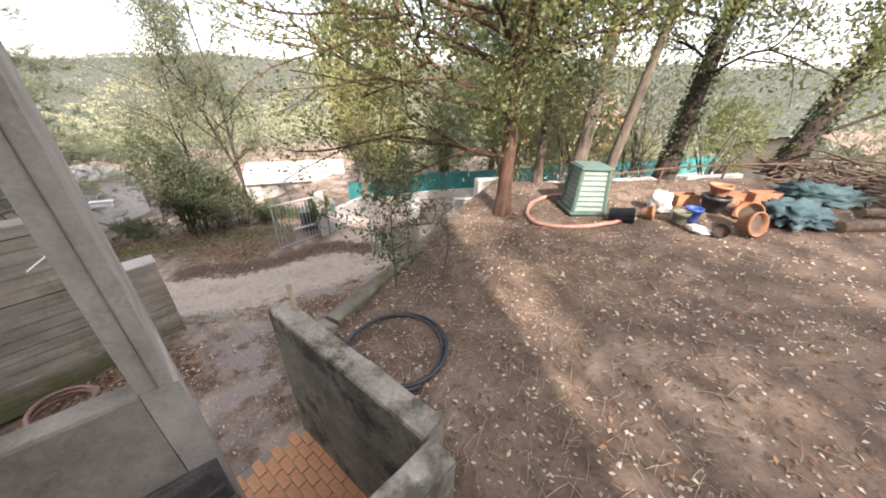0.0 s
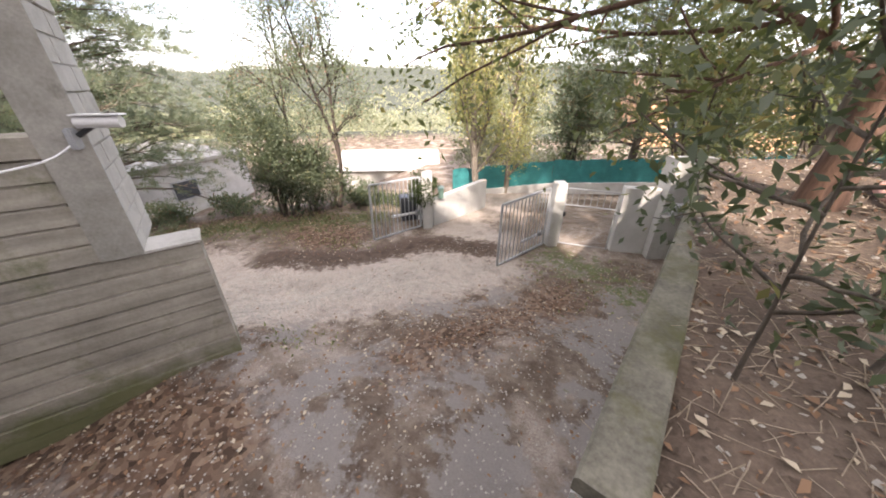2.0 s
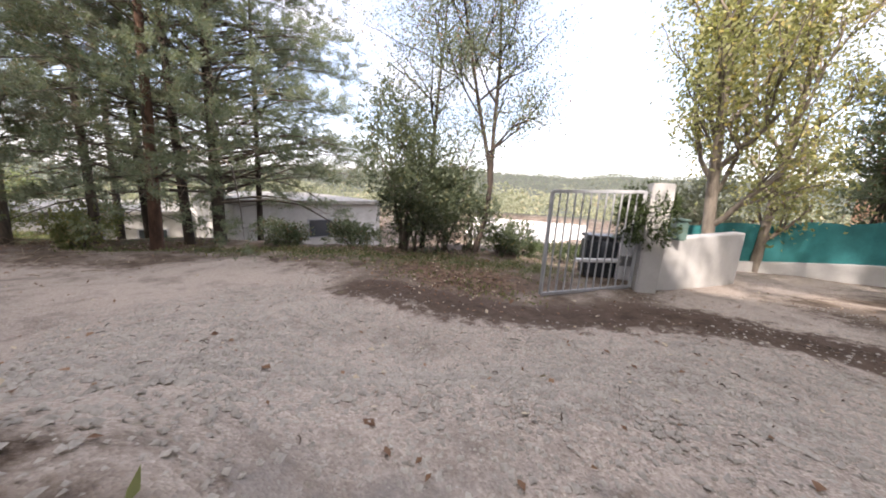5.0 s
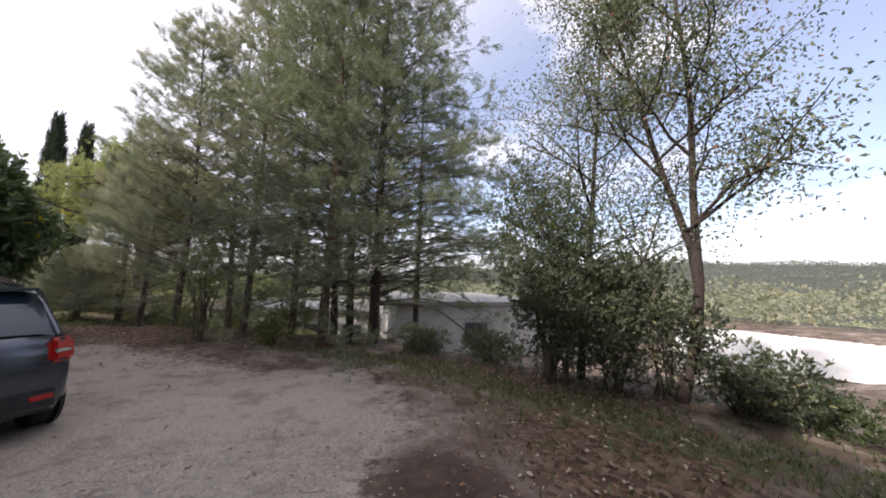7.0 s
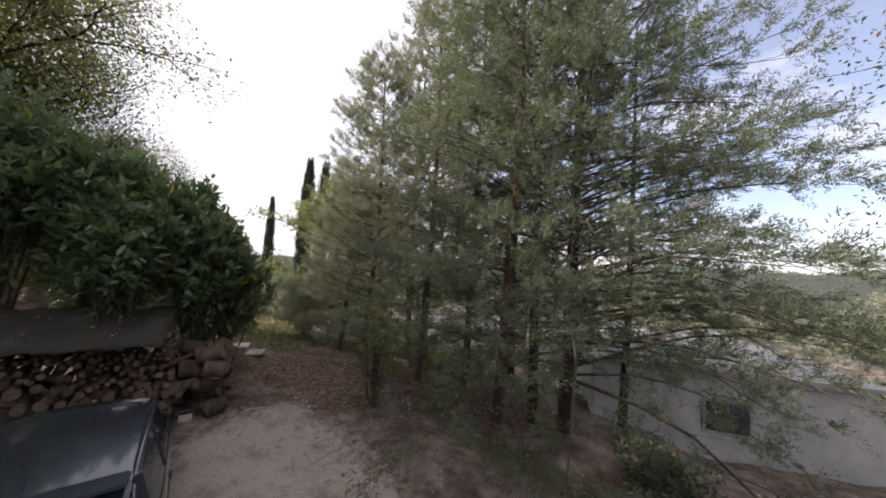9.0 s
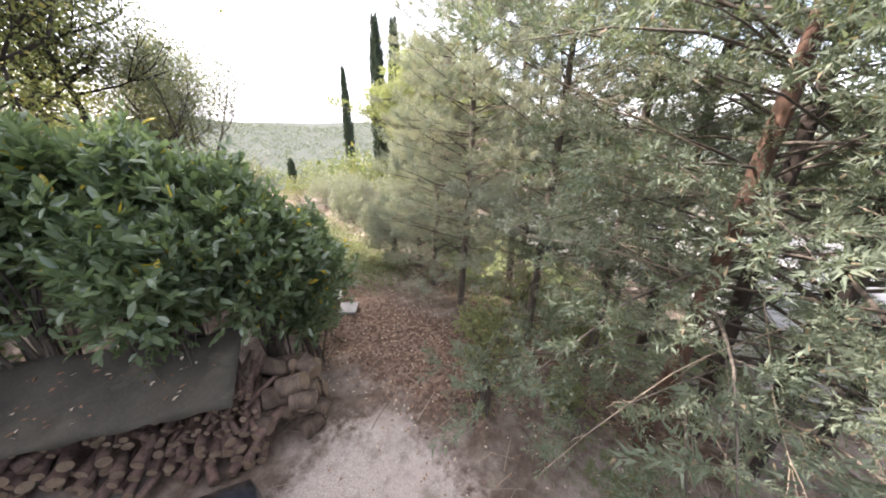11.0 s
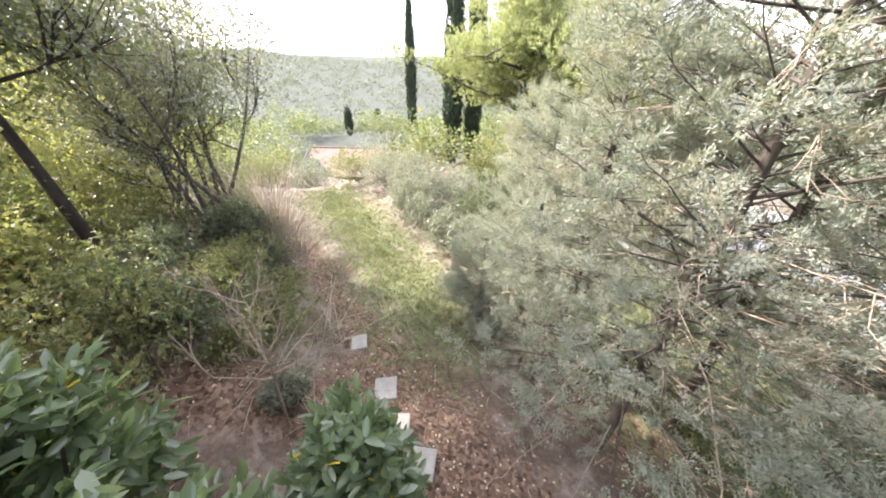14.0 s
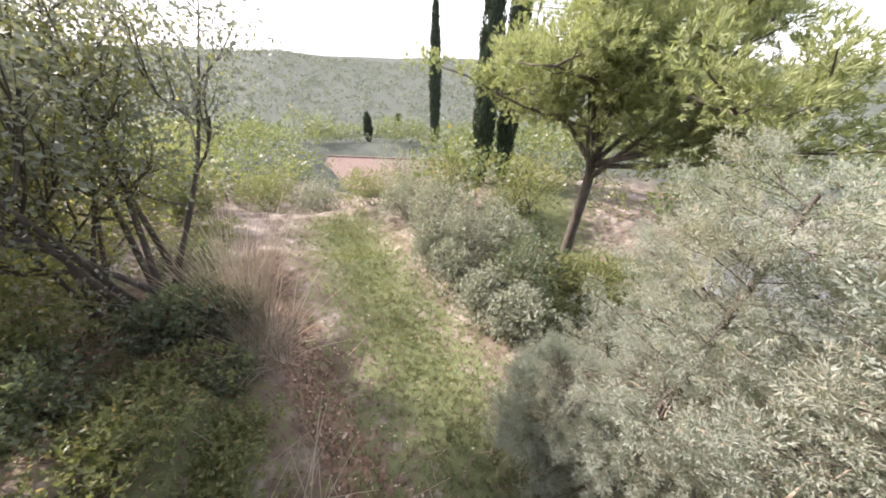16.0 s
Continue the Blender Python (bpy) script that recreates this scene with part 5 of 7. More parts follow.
    bmesh.ops.create_cone(bm, cap_ends=True, segments=4, radius1=0.075, radius2=0.055, depth=0.02, matrix=pose(-1.80, 0, 0.90, 0, -82, 0) @ Matrix.Diagonal((1, 0.8, 1, 1)))
    part("badge", bm, M_CHROME, car, "plain chrome badge")
    for k in range(6):
        part("name_bar", box((0.008, 0.045, 0.03), (-1.80, -0.16 + 0.06 * k, 0.78)), M_CHROME, car)
    part("wiper", beam((-1.66, 0.05, 1.07), (-1.60, -0.38, 1.10), 0.018, 0.018), M_BLACK, car)
    part("tail_spoiler", box((0.20, 1.16, 0.03), (-1.36, 0, 1.455), 0.012), M_PAINT, car)
    part("aerial", beam((-1.05, 0, 1.53), (-1.20, 0, 1.68), 0.012, 0.012), M_BLACK, car)
    tagged(car, "dark grey small hatchback car parked on the gravel", "car")


build_car()


# ---- wood pile and tarpaulin ----
def wood_pile():
    o, way, back = np.array([-9.05, 0.45]), unit(np.array([1.7, -1.6])), unit(np.array([-0.69, -0.73]))
    g = np.random.default_rng(21)
    # thick logs below, thin split sticks above, tilted every way
    layers = [(0.14 + 0.16 * k, 0.06, 0.09) for k in range(4)] + [(0.76 + 0.095 * k, 0.028, 0.052) for k in range(9)]
    for k, (z, r0, r1) in enumerate(layers):
        s = -0.25 + g.uniform(0, 0.08)
        while s < 3.4:
            r = g.uniform(r0, r1)
            d = g.uniform(-0.12, 0.16) + z * 0.32
            c = o + way * s - back * (0.25 - d)
            L = g.uniform(0.45, 0.75)
            gzv = lie1(*c)
            if gzv + z > 1.58:
                break
            q = c + back * L + way * g.normal(0, 0.24)
            log("firewood", np.array((*c, gzv + z + g.normal(0, 0.02))), np.array((*q, min(gzv + z + g.normal(0.06, 0.08), 1.66))), r, "split brown firewood log in a stack", M_FIREWOOD, cat="firewood")
            s += r * 2 + g.uniform(0.0, 0.05 if r < 0.055 else 0.03)
    # round logs at the open end
    for k in range(40):
        c = np.array([-9.75, 0.35]) + way * g.uniform(-0.6, 0.3) - back * g.uniform(-0.5, 0.5)
        r = g.uniform(0.10, 0.17)
        z = lie1(*c) + r + (k // 9) * 0.25
        d = unit(np.array([g.normal(-0.5, 0.3), g.normal(0.7, 0.3), g.normal(0, 0.15)]))
        p = np.array([*c, z])
        log("firewood_round", p - d * 0.17, p + d * 0.17, r, "short round log with a pale sawn end", cat="firewood")
    # tarpaulin over the stack
    n, m = 34, 16
    S, T = np.meshgrid(np.linspace(-0.15, 3.6, n), np.linspace(-0.05, 1.0, m), indexing="ij")
    base = o + way * S[..., None] + back * (T * 1.05 - 0.30)[..., None]
    z = 1.72 + 0.42 * np.clip(T, 0, 1) + 0.03 * np.sin(S * 5 + T * 3) + 0.02 * np.sin(S * 13)
    z = np.where(T < 0, 1.72 + T * 1.2 + 0.02 * np.sin(S * 11), z)
    v = np.concatenate([base, z[..., None]], -1).reshape(-1, 3)
    i, j = np.meshgrid(np.arange(n - 1), np.arange(m - 1), indexing="ij")
    q = (i * m + j).ravel()
    ob = part_np("tarpaulin", v, np.stack([q, q + m, q + m + 1, q + 1], -1), M_TARP, None, "", True)
    sol = ob.modifiers.new("thick", "SOLIDIFY")
    sol.thickness = 0.012
    tagged(ob, "dark weathered tarpaulin sheet sloping over the wood stack", "tarpaulin")


wood_pile()


# ---- slabs and stakes along the path ----
def slab(x, y, sx, sy, turn, tilt=2.0):
    bm = box((sx, sy, 0.06), bevel=0.012)
    ob = part("paving_slab", bm, M_CONC)
    ob.matrix_basis = pose(x, y, lie1(x, y) + 0.03, tilt, tilt, turn)
    return tagged(ob, "grey concrete paving slab lying in leaf litter", "slab", "slabs along the path")


slab(-13.0, -1.85, 0.5, 0.46, 38)
slab(-13.5, -2.69, 0.5, 0.46, 44)
slab(-13.95, -4.1, 0.42, 0.36, 50, 4)
slab(-12.85, -1.15, 0.5, 0.5, 30)
for sx, sy, h in ((-13.68, -4.2, 0.36), (-14.42, -5.14, 0.42)):
    bm = beam((0, 0, -0.1), (0.06, 0.05, h), 0.12, 0.05)
    ob = part("stake", bm, M_TWIG)
    ob.matrix_basis = pose(sx, sy, lie1(sx, sy), 0, 0, random.uniform(0, 90))
    tagged(ob, "short pale weathered wooden stake in the grass", "stake")


# ---- buildings beyond ----
def gable_house(name, x, y, z, L, W, H, rise, turn, wall_mat, label, windows=(), tiles=True, hip=0.0):
    t = thing(name, x, y, z, turn)
    part("wall", box((L, W, H), (0, 0, -3.0 + 3.0), 0.02), wall_mat, t)
    for s in (-1, 1):
        bm = bmesh.new()
        p = [bm.verts.new(c) for c in ((s * L / 2, -W / 2, H), (s * L / 2, W / 2, H), (s * L / 2, 0, H + rise * 0.98))]
        q = [bm.verts.new((v.co.x - s * 0.25, v.co.y, v.co.z)) for v in p]
        bm.faces.new(p)
        bm.faces.new(q[::-1])
        for k in range(3):
            bm.faces.new((p[k], q[k], q[(k + 1) % 3], p[(k + 1) % 3]))
        bmesh.ops.recalc_face_normals(bm, faces=bm.faces)
        part("gable", bm, wall_mat, t)
    slope = math.hypot(W / 2 + 0.4, rise * (1 + 0.8 / W))
    for s in (-1, 1):
        n = int((L + 0.6) / 0.24)
        g = np.linspace(-L / 2 - 0.3, L / 2 + 0.3, n * 4 + 1)
        prof = 0.035 * np.abs(np.sin((g / 0.24) * pi)) if tiles else 0 * g
        rows = 18 if tiles else 2
        k = np.linspace(0, 1, rows * 2)
        G, K = np.meshgrid(g, k, indexing="ij")
        step = (0.02 * (1 - (K * rows) % 1.0)) if tiles else 0 * K
        v = np.stack([G, s * (W / 2 + 0.4) * (1 - K), H - 0.8 * rise / W + K * rise * (1 + 0.8 / W) + prof[:, None] + step + 0.03], -1).reshape(-1, 3)
        m = len(k)
        i, j = np.meshgrid(np.arange(len(g) - 1), np.arange(m - 1), indexing="ij")
        q = (i * m + j).ravel()
        part_np("roof", v, np.stack([q, q + m, q + m + 1, q + 1], -1), M_ROOFTILE if tiles else M_WHITEWALL, t)
    vv, ff = tube([(-L / 2 - 0.3, 0, H + rise + 0.08), (L / 2 + 0.3, 0, H + rise + 0.08)], 0.1, 8)
    part_np("ridge", vv, ff, M_ROOFTILE if tiles else M_WHITEWALL, t)
    for face, u, zz, w, h in windows:
        wx, wy, rot = (u, -W / 2 * face, 0) if face in (-1, 1) else (L / 2 * (face - 3), u, 90)
        win = part("window", box((w + 0.16, 0.10, h + 0.16), (wx, wy, zz - 0.08), 0.01, rot), M_WHITE, t, "pale window frame")
        part("pane", box((w, 0.12, h), (wx, wy, zz), 0.0, rot), M_PANE, win)
    return tagged(t, label, "house")


gable_house("house", -33.2, -25.4, -6.4, 13.0, 7.5, 2.3, 1.5, 128, M_CREAM, "cream house with a terracotta tiled roof below the garden",
            [(1, -3, 0.8, 1.0, 1.1), (-1, -2.0, 0.8, 1.0, 1.1), (-1, 2.5, 0.8, 1.0, 1.1), (1, 1.0, 0.8, 1.0, 1.1)])
gable_house("house", 11.5, 38.0, -2.0, 11.0, 8.0, 5.2, 1.8, 10, M_ORANGE, "ochre rendered house behind the trees",
            [(1, -3, 3.0, 1.1, 1.3), (1, 0.4, 3.0, 1.1, 1.3), (1, 3.2, 3.0, 1.1, 1.3), (1, -2, 0.6, 1.2, 1.5)])
gable_house("house", 23.5, 19.5, -0.5, 8.0, 7.0, 3.2, 1.0, 20, M_CREAM, "pale house beyond the garden fence", [(1, -2, 1.0, 1.2, 1.2), (1, 1.5, 1.0, 1.2, 1.2)])


def white_block(name, x, y, z, L, W, H, turn, label, n=4, roofing=0.25):
    t = thing(name, x, y, z, turn)
    part("wall", box((L, W, H), bevel=0.03), M_RENDER, t)
    part("roof", box((L + 0.4, W + 0.4, roofing), (0, 0, H), 0.04), M_CONC, t, "pale grey flat roof")
    for s in (-1, 1):
        for k in range(n):
            u = -L / 2 + L * (k + 0.5) / n
            win = part("window", box((1.3, 0.08, 1.0), (u, s * W / 2, H - 1.7), 0.01), M_GATE, t, "grey window frame")
            part("pane", box((1.14, 0.10, 0.86), (u, s * W / 2, H - 1.63)), M_PANE, win)
    return tagged(t, label, "building")


white_block("outbuilding", -21.2, 12.7, -4.0, 7.6, 9.0, 4.4, 90, "low white building below the conifers", n=1, roofing=0.22)
white_block("outbuilding", -29.0, 4.0, -5.0, 10.0, 8.0, 4.2, 80, "white building half hidden by conifers")


def shed_roof():
    t = thing("shed", -10.6, 23.6, -3.0, 25)
    part("wall", box((6.6, 5.0, 2.0), bevel=0.02), M_GATEWALL, t)
    n, m = 60, 8
    S, T = np.meshgrid(np.linspace(-3.5, 3.5, n), np.linspace(0, 1, m), indexing="ij")
    for s in (-1, 1):
        v = np.stack([S, s * 2.8 * (1 - T), 1.95 + 0.9 * T + 0.025 * np.sin(S * 25)], -1).reshape(-1, 3)
        i, j = np.meshgrid(np.arange(n - 1), np.arange(m - 1), indexing="ij")
        q = (i * m + j).ravel()
        part_np("roof", v, np.stack([q, q + m, q + m + 1, q + 1], -1), M_GATEWALL, t, "white corrugated roof")
    for s in (-1, 1):
        bm = bmesh.new()
        bm.faces.new([bm.verts.new(p) for p in ((s * 3.3, -2.5, 2.0), (s * 3.3, 2.5, 2.0), (s * 3.3, 0, 2.8))])
        part("gable", bm, M_GATEWALL, t)
    tagged(t, "white shed with a pale corrugated roof beyond the hedge", "shed")


shed_roof()


# ---- trees and shrubs ----
def plant(name, label, cat, wood, wood_mat, crown, crown_mat, base, trunk_name="trunk", crown_name="crown", group=""):
    """A plant as an Empty at its foot, with its wood and its leaves."""
    t = thing(name, *base)
    b = np.array(base)
    if wood:
        v, f = merged(wood)
        ob = part_np(trunk_name, v - b, f, wood_mat, t, "", True)
        if trunk_name == "wood":
            tagged(ob, kind="stuff")
    if crown:
        v, f = merged(crown)
        part_np(crown_name, v - b, f, crown_mat, t)
    return tagged(t, label, cat, group)


def plumes(g, base, way, length, n, blade, thin=0.3, open_=0.55, full=0.0):
    """Feathery sprays: n short blades along each axis, pointing forward and out."""
    m = len(base)
    t = (np.tile(np.arange(n), m) + g.uniform(0, 1, m * n)) / n
    W = np.repeat(unit(way), n, 0)
    L = np.repeat(np.broadcast_to(length, (m,)), n)
    out = g.normal(0, 1, W.shape)
    out = unit(out - W * (out * W).sum(-1, keepdims=True))
    P = np.repeat(base, n, 0) + W * (t * L)[:, None] + out * (full * L * np.sin(pi * (0.12 + 0.8 * t)) * g.uniform(0.2, 1, m * n))[:, None]
    d = unit(W + out * open_ * g.uniform(0.3, 1.2, (m * n, 1)) + g.normal(0, open_ * 0.45, P.shape))
    k = blade * g.uniform(0.7, 1.25, m * n) * (1.15 - 0.45 * t)
    return slivers(P, d, k, k * thin, g)


def grow(g, start, way, length, radius, depth, out, tips, spread=0.55, up=0.25, fork=3):
    """Branches out of branches; the ends are kept for leaves."""
    n = 6 if depth else 4
    pts = [start]
    d = unit(np.asarray(way, float))
    for _ in range(n - 1):
        d = unit(d + g.normal(0, 0.11, 3) + np.array([0, 0, up * 0.12]))
        pts.append(pts[-1] + d * length / (n - 1))
    pts = np.array(pts)
    out.append(tube(pts, np.linspace(radius, radius * 0.55, n), (3, 5)[depth] if depth < 2 else 7))
    if depth <= 1:
        tips.append(pts)
    elif depth == 2:
        tips.append(pts[2:])
    if depth == 0:
        return
    for k in range(fork):
        i = g.integers(2, n)
        w = unit(d + g.normal(0, spread, 3) + np.array([0, 0, up]))
        grow(g, pts[i], w, length * g.uniform(0.55, 0.8), radius * 0.55, depth - 1, out, tips, spread, up, fork)


def broadleaf(x, y, h, seed, mat, bark_mat, label, way=(0, 0, 1), trunk=0.3, radius=0.1, depth=2, spread=0.55, fork=3, leaf=0.09, per_tip=28, scatter=0.28, up=0.3, stems=1, name="tree", cat="tree", z=None, width=0.5, limbs=16, reach=0.24, steep=0.5, lines=None):
    """One or more trunks that run up through the crown, with limbs all round from a share of the height on."""
    g = np.random.default_rng(seed)
    z = lie1(x, y) - 0.05 if z is None else z
    foot = np.array([x, y, z])
    wood, tips = [], []
    for s in range(stems):
        w = np.array(way, float) + (g.normal(0, 0.26, 3) * [1, 1, 0] if stems > 1 else 0)
        p0 = foot + (g.normal(0, 0.18, 3) * [1, 1, 0] if stems > 1 else 0)
        hs = h * (g.uniform(0.75, 1.0) if stems > 1 else 1)
        mid = p0 + w * hs * 0.5 + g.normal(0, 0.035 * hs, 3) * [1, 1, 0]
        spine = smooth_line([p0, mid, p0 + w * hs + g.normal(0, 0.03 * hs, 3) * [1, 1, 0]], 14, g, 0.012 * hs / 6)
        if lines:
            spine = smooth_line(lines[s], 14, g, 0.01) + foot
        rad = np.linspace(radius, radius * 0.12, 14)
        rad[0] *= 1.25
        wood.append(tube(spine, rad, 9))
        tips.append(spine[8:])
        for k in range(limbs // stems + 1):
            u = trunk + (0.97 - trunk) * (k + g.uniform(0, 1)) / (limbs // stems + 1)
            q = np.array([np.interp(u, np.linspace(0, 1, 14), spine[:, c]) for c in range(3)])
            a = k * 2.4 + g.uniform(-0.5, 0.5)
            L = h * reach * g.uniform(0.65, 1.2) * (1.15 - 0.75 * abs(u - 0.5))
            grow(g, q, (cos(a), sin(a), steep), L, radius * 0.42 * (1.1 - u) + 0.008, depth, wood, tips, spread, up, fork)
    crown = []
    if per_tip:
        at = np.concatenate([t[g.integers(1, len(t), per_tip)] for t in tips]) + g.normal(0, scatter, (per_tip * len(tips), 3))
        w = unit(g.normal(0, 1, at.shape) + np.array([0, 0, -0.35]))
        L = leaf * g.uniform(0.65, 1.3, len(at))
        crown = [leaves(at, w, L, L * width, g)]
    return plant(name, label, cat, wood, bark_mat, crown, mat, tuple(foot))


def shrub(x, y, size, n, leaf, seed, mat, label, name="shrub", width=0.42, broad=False, lumps=9, z=None, stems=12, shell=0.55, sprig=7, cat="shrub", lift=0.0):
    """A lumpy bush: sprigs of leaves all over a few overlapping rounds, on many stems."""
    g = np.random.default_rng(seed)
    n = n if broad else int(n * 0.8)
    z = lie1(x, y) - 0.05 if z is None else z
    foot = np.array([x, y, z])
    sx, sy, sz = size
    cen = unit(g.normal(0, 1, (lumps, 3))) * g.uniform(0.2, 0.75, (lumps, 1)) * np.array([sx, sy, sz * 0.45]) + np.array([0, 0, sz * 0.52])
    cen[:, 2] = np.maximum(cen[:, 2], sz * 0.22)
    rad = g.uniform(0.34, 0.6, lumps)
    m = n // sprig
    pick = g.integers(0, lumps, m)
    d = unit(g.normal(0, 1, (m, 3)) + np.array([0, 0, 0.15]))
    q = (shell + (1.05 - shell) * g.uniform(0, 1, m) ** 0.6) * rad[pick]
    q *= 1 + 0.22 * np.sin(d[:, 0] * 5 + pick) * np.cos(d[:, 1] * 4 + seed)
    c = cen[pick] + d * q[:, None] * np.array([sx, sy, sz * 0.62])
    keep = c[:, 2] > 0.03 * sz
    c, d = c[keep] + foot + [0, 0, lift], d[keep]
    tw = unit(d + np.array([0, 0, 0.45]) + g.normal(0, 0.25, d.shape))
    k = np.tile(np.linspace(0, 1, sprig), len(c))
    P = np.repeat(c, sprig, 0) + np.repeat(tw, sprig, 0) * (k * leaf * 1.5)[:, None]
    W = unit(np.repeat(tw, sprig, 0) * 0.75 + g.normal(0, 0.75, P.shape))
    L = leaf * g.uniform(0.65, 1.25, len(P))
    crown = [broad_leaves(P, W + [0, 0, 0.25], L, L * width, g) if broad else leaves(P, W, L, L * width, g, 0.18)]
    wood = []
    for _ in range(stems):
        e = cen[g.integers(0, lumps)] + g.normal(0, 0.2, 3) * np.array([sx, sy, sz * 0.4]) + [0, 0, lift]
        a = np.array([g.normal(0, 0.12) * sx, g.normal(0, 0.12) * sy, 0])
        wood.append(tube(smooth_line([a, (a + e) / 2 + [0, 0, 0.1 * sz], e], 6, g, 0.03) + foot, np.linspace(0.03, 0.01, 6) * max(0.5, sz / 3), 5))
    return plant(name, label, cat, wood, M_BARK, crown, mat, tuple(foot), "wood", "foliage")


def clubs(g, base, way, length, fat, blades, blade, wide):
    """Dense club-shaped tufts: many short blades round each axis, thickest past the middle, pointing forward and out."""
    m = len(base)
    W = unit(way)
    U = unit(np.cross(W, unit(g.normal(0, 1, W.shape))))
    V = np.cross(W, U)
    L = np.broadcast_to(length, (m,))[:, None]
    R = L * fat * g.uniform(0.75, 1.25, (m, 1))
    t = (np.tile(np.arange(blades), m) + g.uniform(0, 1, m * blades)) / blades
    each = lambda q: np.repeat(q, blades, 0)
    b = g.uniform(0, 2 * pi, m * blades)[:, None]
    out = np.cos(b) * each(U) + np.sin(b) * each(V)
    prof = np.interp(t, [0, 0.32, 0.7, 1.0], [0.25, 0.9, 1.0, 0.3])[:, None] * g.uniform(0.1, 1.0, (m * blades, 1))
    P = each(base) + each(W * L) * t[:, None] + out * each(R) * prof
    d = unit(each(W) * 0.7 + out * g.uniform(0.2, 1.0, (m * blades, 1)) + g.normal(0, 0.3, P.shape))
    k = blade * g.uniform(0.7, 1.3, m * blades)
    return slivers(P, d, k, k * wide, g)


def evergreen(x, y, h, r, seed, mat, bark_mat, label, bare=0.08, limbs=120, twigs=8, tufts=4, tuft=(0.18, 0.34), blades=22, blade=0.06, fat=0.20, wide=0.38, droop=0.1, rise=0.45,
              lift=0.5, low=0.25, taper=0.7, trunk_r=0.12, span=0.34, dead=0, lean=(0, 0), bough_mat=None, z=None, reach=()):
    """A trunk with boughs and branchlets that end in dense club-shaped tufts, with gaps between them."""
    g = np.random.default_rng(seed)
    z = lie1(x, y) - 0.05 if z is None else z
    foot, top = np.array([x, y, z]), np.array([x + lean[0], y + lean[1], z + h])
    spine = smooth_line([foot, foot * 0.5 + top * 0.5 + g.normal(0, 0.1, 3) * [1, 1, 0], top], 10)
    wood, boughs, dry = [tube(spine, np.linspace(trunk_r, 0.015, 10), 9)], [], []
    at, way, long = [], [], []
    want = [(bare + (0.985 - bare) * ((k + g.uniform(0, 1)) / limbs) ** 0.9, k * 2.39996 + g.uniform(-0.5, 0.5), None) for k in range(limbs)]
    want += [(u, radians(a), L) for u, a, L in reach]
    for u, a, L in want:
        s = np.array([np.interp(u, np.linspace(0, 1, 10), spine[:, c]) for c in range(3)])
        L = L or r * (1 - u) ** taper * g.uniform(0.62, 1.15) + 0.2
        d = np.array([cos(a), sin(a), lift * g.uniform(0.3, 1.2) - low * (1 - u)])
        tip = s + d * L - np.array([0, 0, droop * L * L / max(r, 0.5)])
        q = smooth_line([s, s + d * L * 0.55, tip + np.array([0, 0, 0.06 * L])], 7, g, 0.012 * L)
        q[:, 2] = np.maximum(q[:, 2], np.minimum(s[2], z + 0.55) + 0.02 * np.arange(7))
        boughs.append(tube(q, np.linspace(max(0.009, 0.008 * L + 0.004), 0.003, 7), 4))
        side = unit(np.cross(d, [0, 0, 1.0]))
        m = max(3, int(twigs * (0.4 + 0.6 * L / r)))
        ts = 0.26 + 0.74 * (np.arange(m) + g.uniform(0, 1, m)) / m
        p = np.stack([np.interp(ts, np.linspace(0, 1, 7), q[:, c]) for c in range(3)], 1)
        sg = np.where(np.arange(m) % 2, 1.0, -1.0)[:, None]
        w = d * [0.8, 0.8, 0.4] + side * sg * g.uniform(0.3, 1.0, (m, 1)) + np.array([0, 0, 1.0]) * rise * g.uniform(0.0, 1.2, (m, 1)) + g.normal(0, 0.15, (m, 3))
        at += [p, q[-1:]]
        way += [unit(w), unit(d[None] + [[0, 0, rise * 0.5 - droop]])]
        long += [(span * (1.35 - 0.8 * ts) + 0.10 * L * (1 - ts)) * g.uniform(0.6, 1.25, m), np.array([span * 0.6])]
    at, way, long = np.concatenate(at), np.concatenate(way), np.concatenate(long)
    for p, w, l2 in zip(at, way, long):
        boughs.append(tube(np.array([p, p + w * l2 * 0.9]), np.array([0.006, 0.002]), 3))
    u = g.uniform(0.45, 1.0, (len(at), tufts))
    p = (at[:, None] + way[:, None] * (long[:, None] * u)[..., None]).reshape(-1, 3)
    w = unit(np.repeat(way, tufts, 0) * 0.75 + g.normal(0, 0.42, p.shape) + [0, 0, rise])
    crown = [clubs(g, p, w, g.uniform(*tuft, len(p)), fat, blades, blade, wide)]
    t = plant("conifer", label, "tree", wood, bark_mat, crown, mat, tuple(foot))
    v, f = merged(boughs)
    tagged(part_np("bough", v - foot, f, bough_mat or bark_mat, t), kind="stuff")
    for _ in range(dead):
        u = g.uniform(0.06, 0.75)
        s = np.array([np.interp(u, np.linspace(0, 1, 10), spine[:, c]) for c in range(3)])
        a, L = g.uniform(0, 2 * pi), r * (1 - u) ** taper * g.uniform(0.7, 1.12)
        d = np.array([cos(a), sin(a), g.normal(0.02, 0.22)])
        p = smooth_line([s + d * L * 0.25, s + d * L * 0.65 + g.normal(0, 0.1, 3), s + d * L + np.array([0, 0, g.normal(-0.1, 0.15)])], 7, g, 0.03)
        dry.append(tube(p, np.linspace(0.011, 0.003, 7), 4))
        for _ in range(5):
            b = p[g.integers(2, 7)]
            e = b + unit(d + g.normal(0, 0.7, 3)) * g.uniform(0.2, 0.6)
            dry.append(tube(np.array([b, (b + e) / 2 + g.normal(0, 0.03, 3), e]), np.array([0.006, 0.005, 0.002]), 3))
